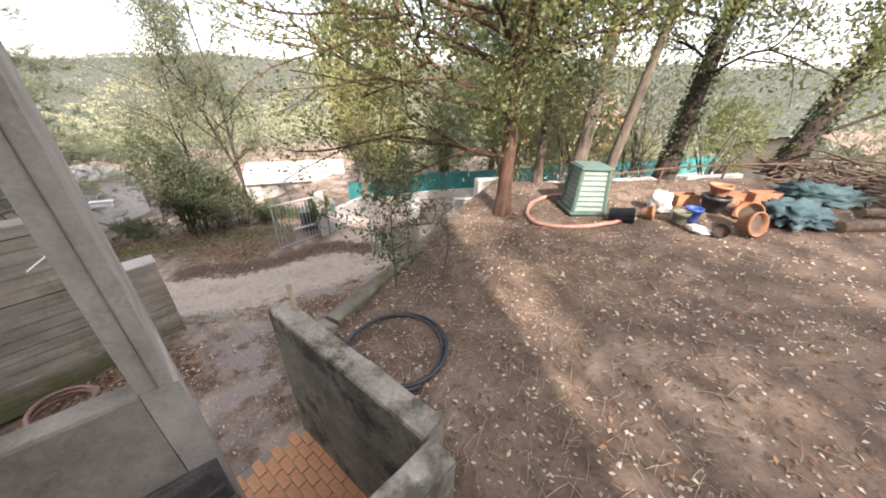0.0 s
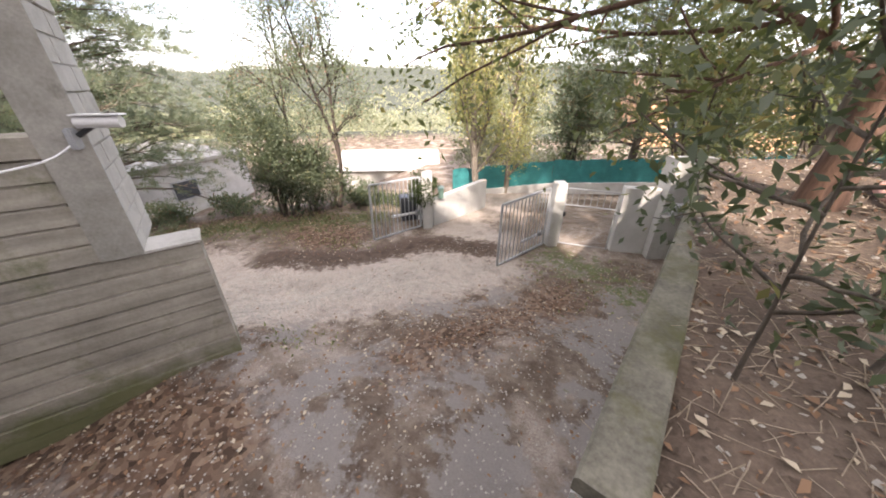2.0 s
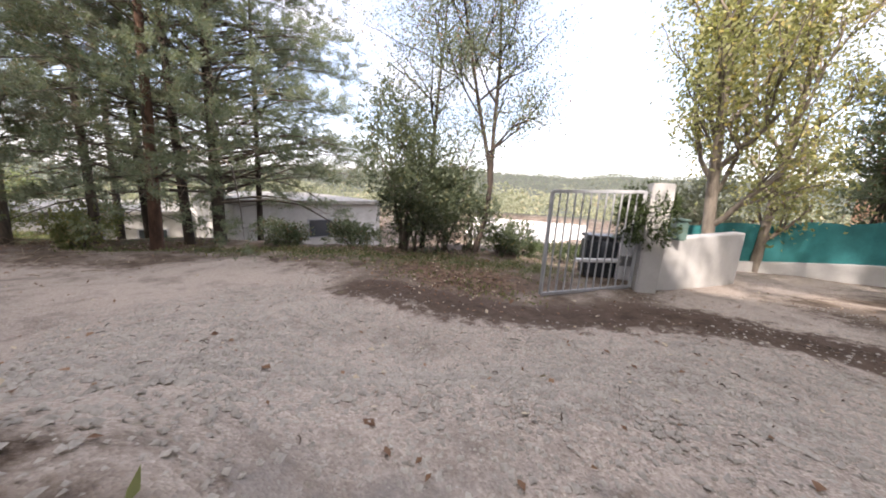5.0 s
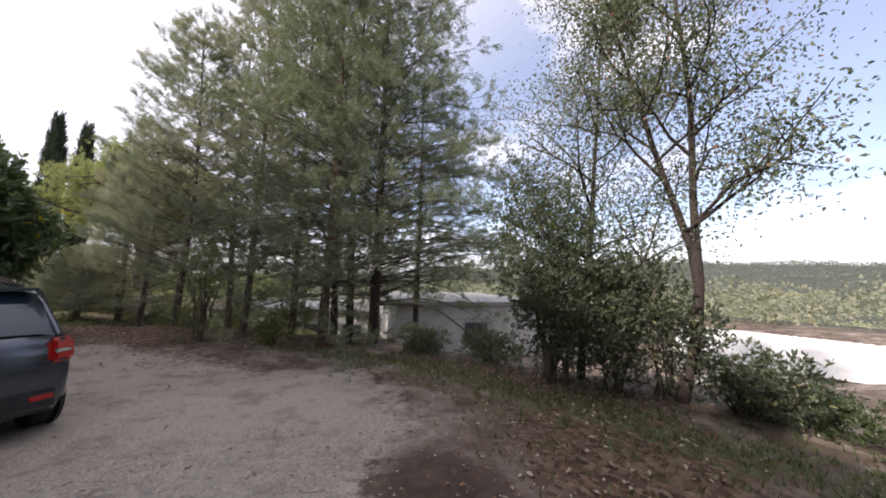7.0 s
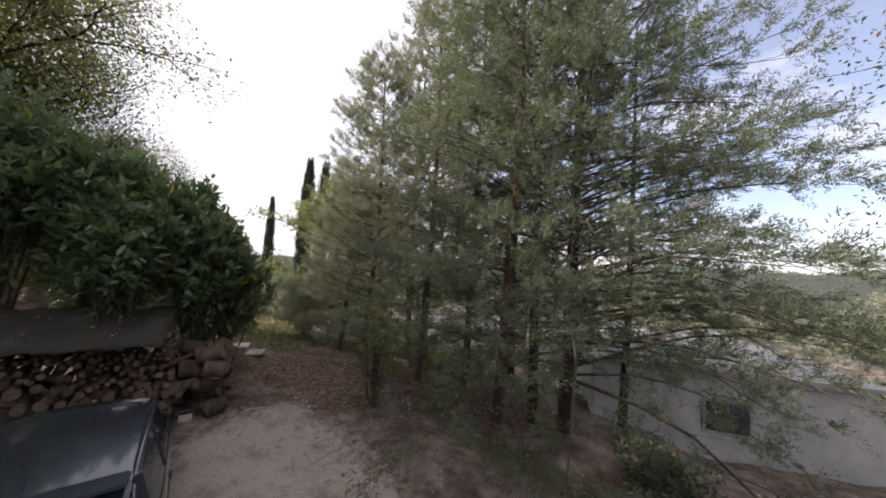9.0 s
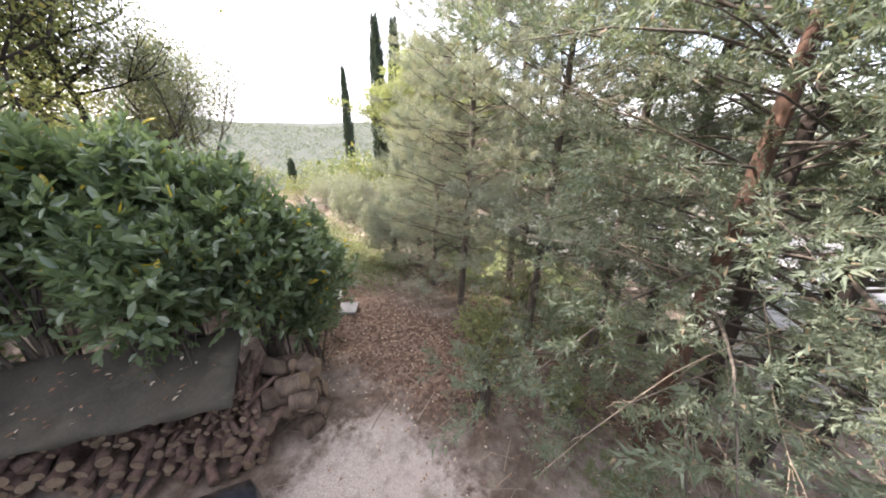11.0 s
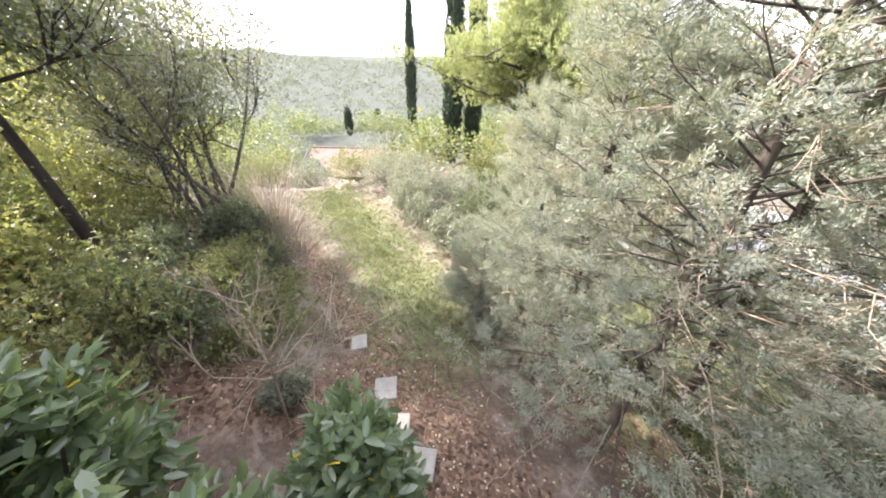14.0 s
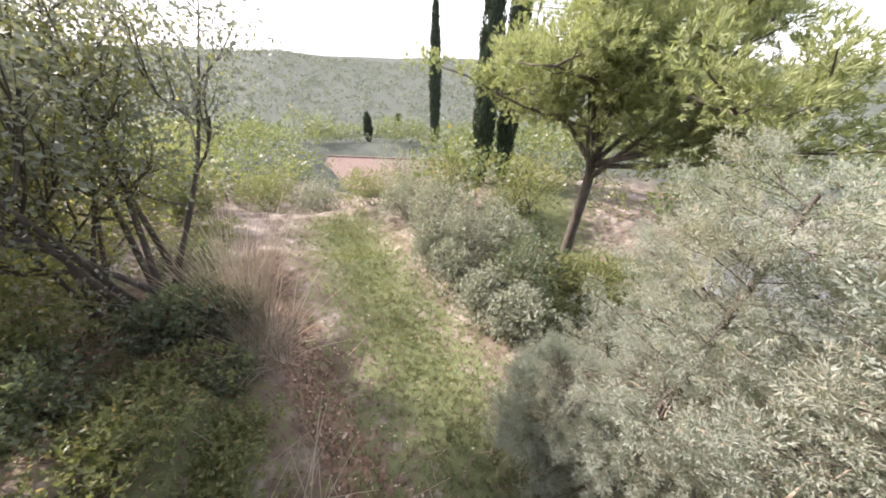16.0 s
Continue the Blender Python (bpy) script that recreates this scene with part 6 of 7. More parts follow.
    if dry:
        v, f = merged(dry)
        tagged(part_np("dead_twig", v - foot, f, M_TWIG, t, "pale dead twigs"), kind="stuff")
    return t


# the row of dark conifers along the verge
ROW_LABEL = "tall dark green conifer with drooping tufted boughs"
ROW = dict(tuft=(0.26, 0.50), blades=36, blade=0.080, fat=0.15, wide=0.25, droop=0.30, rise=0.10, lift=0.62, taper=0.60, span=0.62, bough_mat=M_BARK, dead=16)
evergreen(-13.3, 7.6, 15.5, 5.3, 100, M_CONIFER, M_BARK_DARK, ROW_LABEL, bare=0.085, limbs=180, twigs=10, tufts=5, trunk_r=0.19,
          reach=((0.16, 55, 4.6), (0.22, 75, 4.6), (0.28, 30, 4.3), (0.2, 15, 4.2), (0.34, 60, 4.2), (0.13, 40, 3.8), (0.10, 82, 5.0), (0.14, 100, 5.2), (0.18, 88, 5.4), (0.24, 96, 5.2),
                 (0.30, 84, 5.0), (0.36, 98, 4.6), (0.43, 88, 4.2), (0.50, 78, 3.8), (0.12, 65, 4.8), (0.26, 110, 4.8), (0.09, 92, 4.4), (0.20, 48, 4.6), (0.25, 62, 4.4), (0.32, 72, 4.4), (0.38, 52, 4.0), (0.17, 70, 4.9)),
          **{**ROW, "fat": 0.2, "droop": 0.36, "blades": 50, "blade": 0.062})
evergreen(-13.6, 6.85, 14.5, 3.6, 101, M_CONIFER, M_BARK_DARK, ROW_LABEL, bare=0.10, limbs=100, twigs=8, tufts=3, trunk_r=0.14, **ROW)
evergreen(-12.9, 6.0, 14.0, 3.8, 102, M_CONIFER, M_BARK_RED, ROW_LABEL, bare=0.11, limbs=120, twigs=9, tufts=4, trunk_r=0.16, **ROW)
evergreen(-15.2, 9.4, 12.5, 3.4, 104, M_CONIFER, M_BARK_DARK, ROW_LABEL, bare=0.2, limbs=90, twigs=8, tufts=3, trunk_r=0.13, **ROW)
evergreen(-16.6, 6.2, 13.5, 3.8, 103, M_CONIFER, M_BARK_DARK, ROW_LABEL, bare=0.10, limbs=110, twigs=9, tufts=3, trunk_r=0.16, **ROW)
# the grey cypresses beside the path
GREY_LABEL = "grey-green cypress with dense tufts and bare inner twigs"
GREY = dict(tuft=(0.15, 0.30), fat=0.32, rise=0.42, lift=0.62, droop=0.06, bough_mat=M_BARK, span=0.36)
for k, (x, y, h, r, m, low, limbs, tap) in enumerate([(-15.3, 1.1, 11.0, 2.75, M_CYPRESS_GREY, 0.15, 190, 0.62), (-14.9, 3.3, 13.0, 2.6, M_CYPRESS_GREY, 0.17, 165, 0.55), (-16.9, 2.2, 13.5, 2.8, M_CYPRESS_OLIVE, 0.12, 75, 0.6),
                                                      (-16.15, -0.35, 7.4, 1.65, M_CYPRESS_GREY, 0.10, 150, 0.6), (-16.9, -1.35, 5.6, 1.35, M_CYPRESS_GREY, 0.06, 105, 0.5), (-16.75, -2.5, 2.3, 0.95, M_CYPRESS_GREY, 0.05, 70, 0.5), (-14.6, 4.9, 13.0, 2.6, M_CYPRESS_GREY, 0.16, 95, 0.55)]):
    evergreen(x, y, h, r, 140 + k, m, M_BARK, GREY_LABEL, bare=low, limbs=limbs, twigs=8, tufts=4, blades=(58, 58, 26, 60, 66, 66, 30)[k], blade=(0.040, 0.040, 0.058, 0.036, 0.034, 0.034, 0.058)[k], wide=(0.36, 0.36, 0.36, 0.26, 0.22, 0.22, 0.36)[k], taper=tap, trunk_r=0.12, dead=(40, 80, 40, 16, 14, 8, 40)[k], **GREY)
for k, (x, y, h, r) in enumerate([(-20.5, 5.6, 12.0, 3.4), (-21.0, 1.6, 11.0, 3.2)]):
    evergreen(x, y, h, r, 160 + k, M_CONIFER, M_BARK_DARK, ROW_LABEL, bare=0.08, limbs=80, twigs=7, tufts=3, trunk_r=0.15, tuft=(0.4, 0.7), blades=8, blade=0.16, fat=0.14, wide=0.3, droop=0.3, rise=0.1, span=0.6)


def column_cypress(x, y, h, r, seed):
    """A slim spindle of upright sprays, close together."""
    g = np.random.default_rng(seed)
    foot = np.array([x, y, lie1(x, y) - 0.05])
    n = int(900 * h / 13)
    u = g.uniform(0.01, 1, n)
    girth = lambda q: r * np.clip(np.sin(pi * np.clip(q * 0.86 + 0.14, 0, 1)), 0.0, 1) ** 0.8 + 0.03
    a = g.uniform(0, 2 * pi, n)
    out = np.stack([np.cos(a), np.sin(a), np.zeros(n)], -1)
    p = foot + out * (girth(u) * g.uniform(0.55, 0.92, n))[:, None] + np.stack([0 * u, 0 * u, u * (h - 0.5)], -1)
    crown = [plumes(g, p, out * 0.22 + [0, 0, 1.0] + g.normal(0, 0.06, p.shape), g.uniform(0.5, 0.9, n), 16, 0.24, 0.34, 0.25, 0.12)]
    zs = np.linspace(0, 1, 12)
    wood = [tube(foot + np.stack([0 * zs, 0 * zs, zs * h * 0.97], -1), np.maximum(0.02, girth(zs) * 0.12), 7)]
    zs = np.linspace(0.02, 0.97, 14)
    inner = tube(foot + np.stack([0 * zs, 0 * zs, zs * h * 0.96], -1), girth(zs) * 0.62, 10)
    t = plant("cypress", "slim dark columnar cypress", "tree", wood, M_BARK_DARK, crown, M_CYPRESS, tuple(foot))
    part_np("inner_foliage", inner[0] - foot, inner[1], M_CYPRESS, t, "", True)
    return t


# slim cypresses far down the path
for k, (x, y, h, r) in enumerate([(-44.3, -30.7, 15.6, 0.62), (-30.1, -13.4, 13.5, 0.62), (-31.5, -12.7, 13.5, 0.60), (-48.0, -42.0, 4.2, 0.6), (-40.0, -39.0, 3.8, 0.5)]):
    column_cypress(x, y, h, r, 180 + k)


def umbrella_pine(x, y, h, seed):
    g = np.random.default_rng(seed)
    z = lie1(x, y)
    foot = np.array([x, y, z])
    fork = foot + [0.5, 0.3, h * 0.42]
    wood = [tube(smooth_line([foot, foot + [0.1, 0.1, h * 0.2], fork], 8), np.linspace(0.24, 0.17, 8), 10)]
    ends = []
    leader = smooth_line([fork, fork + [0.15, -0.1, h * 0.18], fork + [0.0, 0.1, h * 0.38]], 8)
    wood.append(tube(leader, np.linspace(0.17, 0.05, 8), 8))
    for k in range(26):
        a, q = g.uniform(0, 2 * pi), g.uniform(0.25, 1.0)
        start = leader[min(7, int(8 * g.uniform(0, 1) ** 1.3))]
        tip = foot + [0.5, 0.3, 0] + np.array([5.5 * q * cos(a), 5.5 * q * sin(a), h * (0.99 - 0.34 * q * q) + g.normal(0, 0.2)])
        p = smooth_line([start, (start + tip) / 2 + [0, 0, -0.2], tip], 8, g, 0.05)
        wood.append(tube(p, np.linspace(0.10, 0.02, 8), 6))
        ends.append(p[4:])
        for _ in range(8):
            s = p[g.integers(3, 8)]
            t2 = s + g.normal(0, 0.9, 3) * [1, 1, 0.45] + [0, 0, 0.35]
            p2 = smooth_line([s, t2], 5, g, 0.04)
            wood.append(tube(p2, np.linspace(0.035, 0.012, 5), 5))
            ends.append(p2[2:])
    mid = np.concatenate([e[[0, len(e) // 2, -1]] for e in ends])
    puff = unit(g.normal(0, 1, (len(mid), 20, 3)) + [0, 0, 0.55])
    c = (mid[:, None] + puff * [0.58, 0.58, 0.38] * g.uniform(0.5, 1.1, (len(mid), 20, 1))).reshape(-1, 3)
    way = unit(puff.reshape(-1, 3) + g.normal(0, 0.35, c.shape) + [0, 0, 0.5])
    needles = plumes(g, c, way, g.uniform(0.14, 0.26, len(c)), 13, 0.15, 0.26, 0.8, 0.25)
    return plant("pine", "bright green umbrella pine with a broad rounded crown", "tree", wood, M_BARK, [needles], M_PINE, tuple(foot))


umbrella_pine(-25.6, -5.6, 9.6, 5)

# tree on the verge, with bushes at its foot
VERGE_STEMS = [[(-0.1, -0.06, 0), (0.06, 0.04, 0.8), (0.23, 0.13, 1.75), (0.04, 0.02, 2.6), (-0.18, -0.12, 3.4), (-0.36, -0.25, 4.4), (-0.6, -0.43, 5.6), (-0.9, -0.6, 7.6)],
               [(-0.1, -0.06, 0), (0.07, 0.04, 0.8), (0.23, 0.13, 1.75), (0.06, 0.03, 2.7), (0.16, 0.10, 3.95), (0.12, 0.06, 5.0), (-0.05, -0.05, 8.2)]]
broadleaf(-5.92, 11.68, 8.6, 11, M_DARKSHRUB, M_BARK_DARK, "slender leaning tree with sparse green leaves on the verge", way=(-0.03, -0.01, 1), stems=2, lines=VERGE_STEMS, trunk=0.30, radius=0.078, depth=2, spread=0.6, fork=3, leaf=0.062, per_tip=72, scatter=0.24, up=0.25, limbs=22, reach=0.12, steep=0.9)
broadleaf(-7.3, 10.9, 7.8, 12, M_DARKSHRUB, M_BARK_DARK, "slender young tree beside a leaning one", way=(-0.03, 0.05, 1), trunk=0.15, radius=0.07, depth=2, spread=0.6, fork=3, leaf=0.062, per_tip=95, scatter=0.26, up=0.25, limbs=16, reach=0.17, steep=0.7)
shrub(-6.55, 11.0, (1.15, 1.0, 2.4), 22000, 0.065, 31, M_DARKLEAF, "rounded green bush at the foot of the tree")
shrub(-7.4, 10.4, (1.35, 1.15, 3.9), 34000, 0.07, 32, M_DARKLEAF, "tall green bush on the verge beside the tree")
shrub(-6.3, 11.8, (0.95, 0.85, 2.1), 9000, 0.065, 132, M_DARKLEAF, "rounded green bush against the leaning tree")
shrub(-5.4, 12.8, (1.2, 0.8, 0.5), 7000, 0.05, 33, M_IVY, "low dark hedge behind the verge")
shrub(-3.9, 12.6, (1.3, 0.8, 0.5), 7000, 0.05, 34, M_IVY, "low dark hedge behind the open gate")
shrub(-5.4, 12.0, (0.8, 0.7, 0.95), 3600, 0.08, 133, M_DARKLEAF, "low dark green bush beside the leaning tree")
shrub(-9.6, 10.2, (1.3, 0.8, 0.8), 4000, 0.09, 35, M_DARKSHRUB, "low dark bush on the bank")
shrub(-11.4, 8.9, (1.0, 0.8, 0.8), 4000, 0.09, 36, M_DARKSHRUB, "low dark bush at the edge of the bank")
shrub(-13.0, 4.6, (0.6, 0.6, 0.8), 2400, 0.08, 37, M_SHRUB, "small green undergrowth bush under the conifers")
shrub(-15.2, 4.8, (0.9, 0.9, 1.3), 4000, 0.09, 38, M_SHRUB, "green undergrowth bush under the conifers")
shrub(-17.0, 2.6, (0.9, 0.9, 1.2), 4000, 0.09, 39, M_SHRUB, "light green undergrowth between the conifers")
shrub(-2.1, 10.75, (0.50, 0.48, 1.15), 9000, 0.06, 40, M_IVY, "dark ivy clump over the gate post", name="ivy", z=0.8, cat="ivy")
broadleaf(-1.35, 13.9, 10.5, 41, M_POPLAR, M_BARK_PALE, "tall pale poplar with yellowing leaves behind the wall", trunk=0.08, radius=0.13, depth=2, spread=0.4, fork=3, leaf=0.10, per_tip=60, scatter=0.22, up=0.5, limbs=34, reach=0.15, steep=1.2)
broadleaf(-0.5, 15.4, 8.5, 42, M_POPLAR, M_BARK_PALE, "pale poplar with yellowing leaves across the lane", trunk=0.08, radius=0.10, depth=2, spread=0.4, fork=3, leaf=0.09, per_tip=44, scatter=0.24, up=0.5, limbs=28, reach=0.14, steep=1.2)
shrub(1.8, 18.0, (1.5, 1.2, 5.2), 15000, 0.10, 43, M_DARKSHRUB, "green and yellow bush behind the netting")
evergreen(4.4, 19.3, 8.5, 4.6, 44, M_CONIFER, M_BARK, "dark spreading conifer behind the netting", bare=0.16, limbs=150, twigs=9, tufts=4, tuft=(0.35, 0.6), blades=11, blade=0.14, fat=0.2, wide=0.36, taper=0.4, trunk_r=0.2, span=0.6, rise=0.2)
shrub(8.2, 20.2, (2.6, 1.8, 5.6), 12000, 0.15, 45, M_DARKSHRUB, "dark green bush behind the netting")
shrub(12.5, 22.5, (2.8, 1.8, 4.0), 9000, 0.16, 46, M_SHRUB, "green bush beyond the lane")
shrub(-1.6, 18.6, (2.2, 1.4, 2.4), 7000, 0.15, 47, M_OLIVE, "grey-green bush beyond the lane")

# garden trees
def garden_tree(x, y, h, radius, way, seed, mat, bark_mat, label, crown_from=0.42, leaf=0.12, per=56, low=(), spread=1.7, ivy=False):
    """A tall trunk whose crown starts high, with a few low boughs given as (height, way, length)."""
    g = np.random.default_rng(seed)
    z = gz(x, y) - 0.05
    foot = np.array([x, y, z])
    top = foot + np.array(way) * h
    spine = smooth_line([foot, foot * 0.5 + top * 0.5 + g.normal(0, 0.1, 3) * [1, 1, 0], top], 14)
    rad = np.linspace(radius, radius * 0.35, 14)
    rad[0] *= 1.35
    wood, tips = [tube(spine, rad, 11)], []
    for _ in range(22):
        u = g.uniform(crown_from, 1.0)
        s = np.array([np.interp(u, np.linspace(0, 1, 14), spine[:, c]) for c in range(3)])
        a = g.uniform(0, 2 * pi)
        grow(g, s, (cos(a), sin(a), 0.3), spread * g.uniform(0.6, 1.2), 0.04, 2, wood, tips, 0.6, 0.1, 3)
    for hh, w, L in low:
        s = np.array([np.interp(hh / h, np.linspace(0, 1, 14), spine[:, c]) for c in range(3)])
        grow(g, s, w, L, 0.05, 2, wood, tips, 0.5, 0.12, 4)
    at = np.concatenate([t[g.integers(1, len(t), per)] for t in tips]) + g.normal(0, 0.2, (per * len(tips), 3)) * 1.35
    L = leaf * g.uniform(0.6, 1.3, len(at))
    crown = [leaves(at, unit(g.normal(0, 1, at.shape) + [0, 0, -0.2]), L, L * 0.45, g)]
    t = plant("tree", label, "tree", wood, bark_mat, crown, mat, tuple(foot))
    if ivy:
        k = 1800
        u = g.uniform(0.02, 0.75, k)
        c = np.stack([np.interp(u, np.linspace(0, 1, 14), spine[:, i]) for i in range(3)], 1)
        out = unit(g.normal(0, 1, (k, 3)) * [1, 1, 0.2])
        v, f = leaves(c + out * (radius * 1.05), unit(out + g.normal(0, 0.6, (k, 3))), 0.09, 0.07, g)
        part_np("ivy", v - foot, f, M_IVY, t, "dark ivy up the trunk")
    return t


garden_tree(4.42, 7.32, 8.5, 0.17, (0.01, 0.01, 1), 61, M_OAK, M_BARK_RED, "red-barked tree with low spreading boughs beside the wall", 0.25, 0.085, 120,
            low=[(1.35, (-0.9, -0.35, 0.25), 2.6), (2.2, (-0.9, 0.15, 0.25), 3.2), (3.0, (-0.95, -0.2, 0.3), 3.4), (3.8, (-0.9, -0.5, 0.2), 3.0), (3.4, (-0.8, 0.5, 0.3), 3.0), (2.4, (-0.8, -0.5, 0.5), 2.6), (2.9, (0.1, -0.8, 0.5), 2.2), (3.2, (-0.4, -0.8, 0.45), 2.6)])
garden_tree(5.5, 9.6, 10, 0.13, (0.01, 0.0, 1), 62, M_CONIFER, M_BARK, "tall grey-trunked tree at the garden's edge", 0.22)
garden_tree(6.35, 8.95, 10, 0.19, (0.05, 0.0, 1), 63, M_CONIFER, M_BARK, "tall thick-trunked tree behind the compost bin", 0.22, leaf=0.115, per=62)
garden_tree(7.3, 9.4, 9, 0.14, (0.16, 0.05, 1), 64, M_OAK, M_BARK, "leaning grey-trunked tree by the rail fence", 0.24)
garden_tree(9.1, 9.95, 10, 0.23, (0.09, 0.03, 1), 65, M_CONIFER, M_BARK_DARK, "thick ivy-covered tree by the rail fence", 0.22, ivy=True, leaf=0.115, per=62)
garden_tree(11.9, 9.9, 9, 0.26, (0.32, 0.1, 1), 66, M_OAK, M_BARK_DARK, "thick leaning dark-trunked tree with ivy", 0.25, ivy=True, low=[(1.0, (0.75, -0.2, 0.8), 3.0)])
broadleaf(2.68, 4.22, 2.0, 67, M_DARKLEAF, M_BARK, "young sapling with dark leaves at the wall's edge", trunk=0.2, radius=0.013, depth=1, spread=0.6, fork=2, leaf=0.075, per_tip=34, scatter=0.10, up=0.2, z=gz(2.68, 4.22) - 0.03, name="sapling", cat="sapling", width=0.42, limbs=11, reach=0.26, steep=0.4)
broadleaf(3.36, 4.5, 1.4, 68, M_SHRUB, M_BARK, "thin bare sapling in the garden soil", trunk=0.5, radius=0.016, depth=0, spread=0.4, fork=1, leaf=0.07, per_tip=4, scatter=0.05, up=0.5, z=gz(3.36, 4.5) - 0.03, name="sapling", cat="sapling", limbs=4, reach=0.15)
for k, (x, y, w, d, h) in enumerate([(7.2, 13.2, 2.4, 1.8, 5.0), (10.5, 14.6, 2.6, 2.0, 5.2), (14.0, 15.6, 2.6, 2.0, 4.4), (5.0, 14.0, 1.8, 1.6, 5.0), (17.8, 13.2, 2.4, 1.8, 3.4)]):
    shrub(x, y, (w, d, h), 9000, 0.12, 70 + k, (M_SHRUB, M_OLIVE, M_OAK)[k % 3], "leafy bush beyond the garden's edge", z=1.6)

# unseen trees added south of the garden, so that their crowns dapple it
for k, (x, y, h) in enumerate([(8.2, -4.6, 9.5), (10.4, -6.4, 10.5), (12.8, -4.8, 10.0), (15.4, -3.4, 9.5)]):
    garden_tree(x, y, h, 0.2, (0.02, 0.0, 1), 260 + k, M_OAK, M_BARK, "unseen tall tree added south of the garden to dapple its soil", 0.35, 0.14, 17, spread=1.9)

# laurel over the wood stack, and the bushes beside it
LAUREL = "large glossy cherry laurel bush with a few yellow leaves"
GLOSSY = dict(name="laurel", sprig=9, width=0.38, broad=True, shell=0.55)
shrub(-10.25, -0.35, (1.05, 0.95, 2.7), 9000, 0.175, 81, M_LAUREL, LAUREL, lumps=13, stems=22, lift=1.35, **GLOSSY)
shrub(-9.1, -1.0, (1.15, 1.1, 3.0), 10000, 0.175, 82, M_LAUREL, LAUREL, lumps=14, stems=20, lift=1.6, **GLOSSY)
shrub(-9.6, -2.0, (0.95, 0.85, 3.3), 7000, 0.17, 181, M_LAUREL, LAUREL, lumps=11, stems=18, lift=0.5, **GLOSSY)
shrub(-8.0, -1.7, (1.2, 1.1, 3.4), 8000, 0.17, 182, M_LAUREL, LAUREL, lumps=11, stems=18, lift=1.3, **GLOSSY)
shrub(-10.9, -0.15, (0.78, 0.78, 2.6), 6200, 0.165, 183, M_LAUREL, "glossy cherry laurel boughs over the log stack", lumps=9, lift=0.9, **GLOSSY)
shrub(-11.6, -0.95, (0.58, 0.58, 1.9), 5200, 0.165, 184, M_LAUREL, "glossy cherry laurel bush at the edge of the path", lumps=9, lift=0.9, **GLOSSY)
shrub(-8.9, -0.25, (0.85, 0.55, 1.5), 3600, 0.17, 83, M_LAUREL, "low glossy laurel boughs hanging over the tarpaulin", lumps=8, lift=2.25, **GLOSSY)
shrub(-6.6, -2.2, (1.3, 1.1, 4.0), 7000, 0.16, 84, M_LAUREL, LAUREL, lumps=11, lift=0.6, **GLOSSY)
OAK = dict(trunk=0.22, depth=2, spread=0.6, fork=4, per_tip=26, scatter=0.32, up=0.2, limbs=18, reach=0.25, steep=0.5)
broadleaf(-8.7, -5.5, 9.6, 85, M_YELLOWLEAF, M_BARK_DARK, "tall oak with a yellow-green crown behind the laurel", radius=0.17, leaf=0.105, **{**OAK, "per_tip": 84, "trunk": 0.3, "reach": 0.2, "limbs": 22})
broadleaf(-10.1, -13.7, 6.0, 87, M_OAK, M_BARK_DARK, "dark-trunked oak beyond the path-side bushes", radius=0.15, leaf=0.12, **{**OAK, "per_tip": 17})
broadleaf(-9.0, -15.4, 6.0, 187, M_OAK, M_BARK_DARK, "dark-trunked oak beyond the path-side bushes", way=(-0.1, 0.05, 1), radius=0.16, leaf=0.12, **{**OAK, "per_tip": 14})
broadleaf(-11.0, -7.4, 5.6, 88, M_OAK, M_BARK_DARK, "crooked dark-trunked oak with a dense crown on the bank", way=(0.10, 0.02, 1), radius=0.11, leaf=0.095, **{**OAK, "per_tip": 24, "trunk": 0.45, "reach": 0.26})
broadleaf(-9.8, -7.9, 6.4, 190, M_OAK, M_BARK_DARK, "dark-trunked oak with a dense crown on the bank", way=(-0.12, 0.0, 1), radius=0.14, leaf=0.10, **{**OAK, "per_tip": 20, "trunk": 0.4, "reach": 0.25})
broadleaf(-12.0, -17.5, 6.0, 188, M_YELLOWLEAF, M_BARK, "yellow-green tree at the far end of the thicket", radius=0.12, leaf=0.14, **OAK)
broadleaf(-13.3, -8.3, 5.0, 89, M_OLIVE, M_BARK, "multi-stemmed sparse tree beside the grass path", trunk=0.35, radius=0.06, depth=2, spread=0.5, fork=3, leaf=0.075, per_tip=40, scatter=0.26, up=0.3, stems=7, limbs=36, reach=0.19, steep=0.8)
broadleaf(-12.4, -8.6, 4.8, 189, M_YELLOWLEAF, M_BARK, "multi-stemmed sparse tree with yellow-green leaves", trunk=0.3, radius=0.045, depth=2, spread=0.5, fork=3, leaf=0.075, per_tip=22, scatter=0.26, up=0.3, stems=5, limbs=30, reach=0.2, steep=0.8)
shrub(-13.35, -7.6, (0.8, 0.7, 1.25), 6500, 0.075, 90, M_DARKSHRUB, "dark dense bush under the multi-stemmed tree", stems=40, shell=0.4)
shrub(-13.9, -8.0, (0.6, 0.6, 1.2), 4500, 0.075, 91, M_DARKSHRUB, "dark bush with dry stalks beside the grass path", stems=30, shell=0.4)
shrub(-12.4, -10.6, (1.5, 1.3, 2.4), 7500, 0.10, 92, M_YELLOWLEAF, "yellow-green bush behind the dark one")
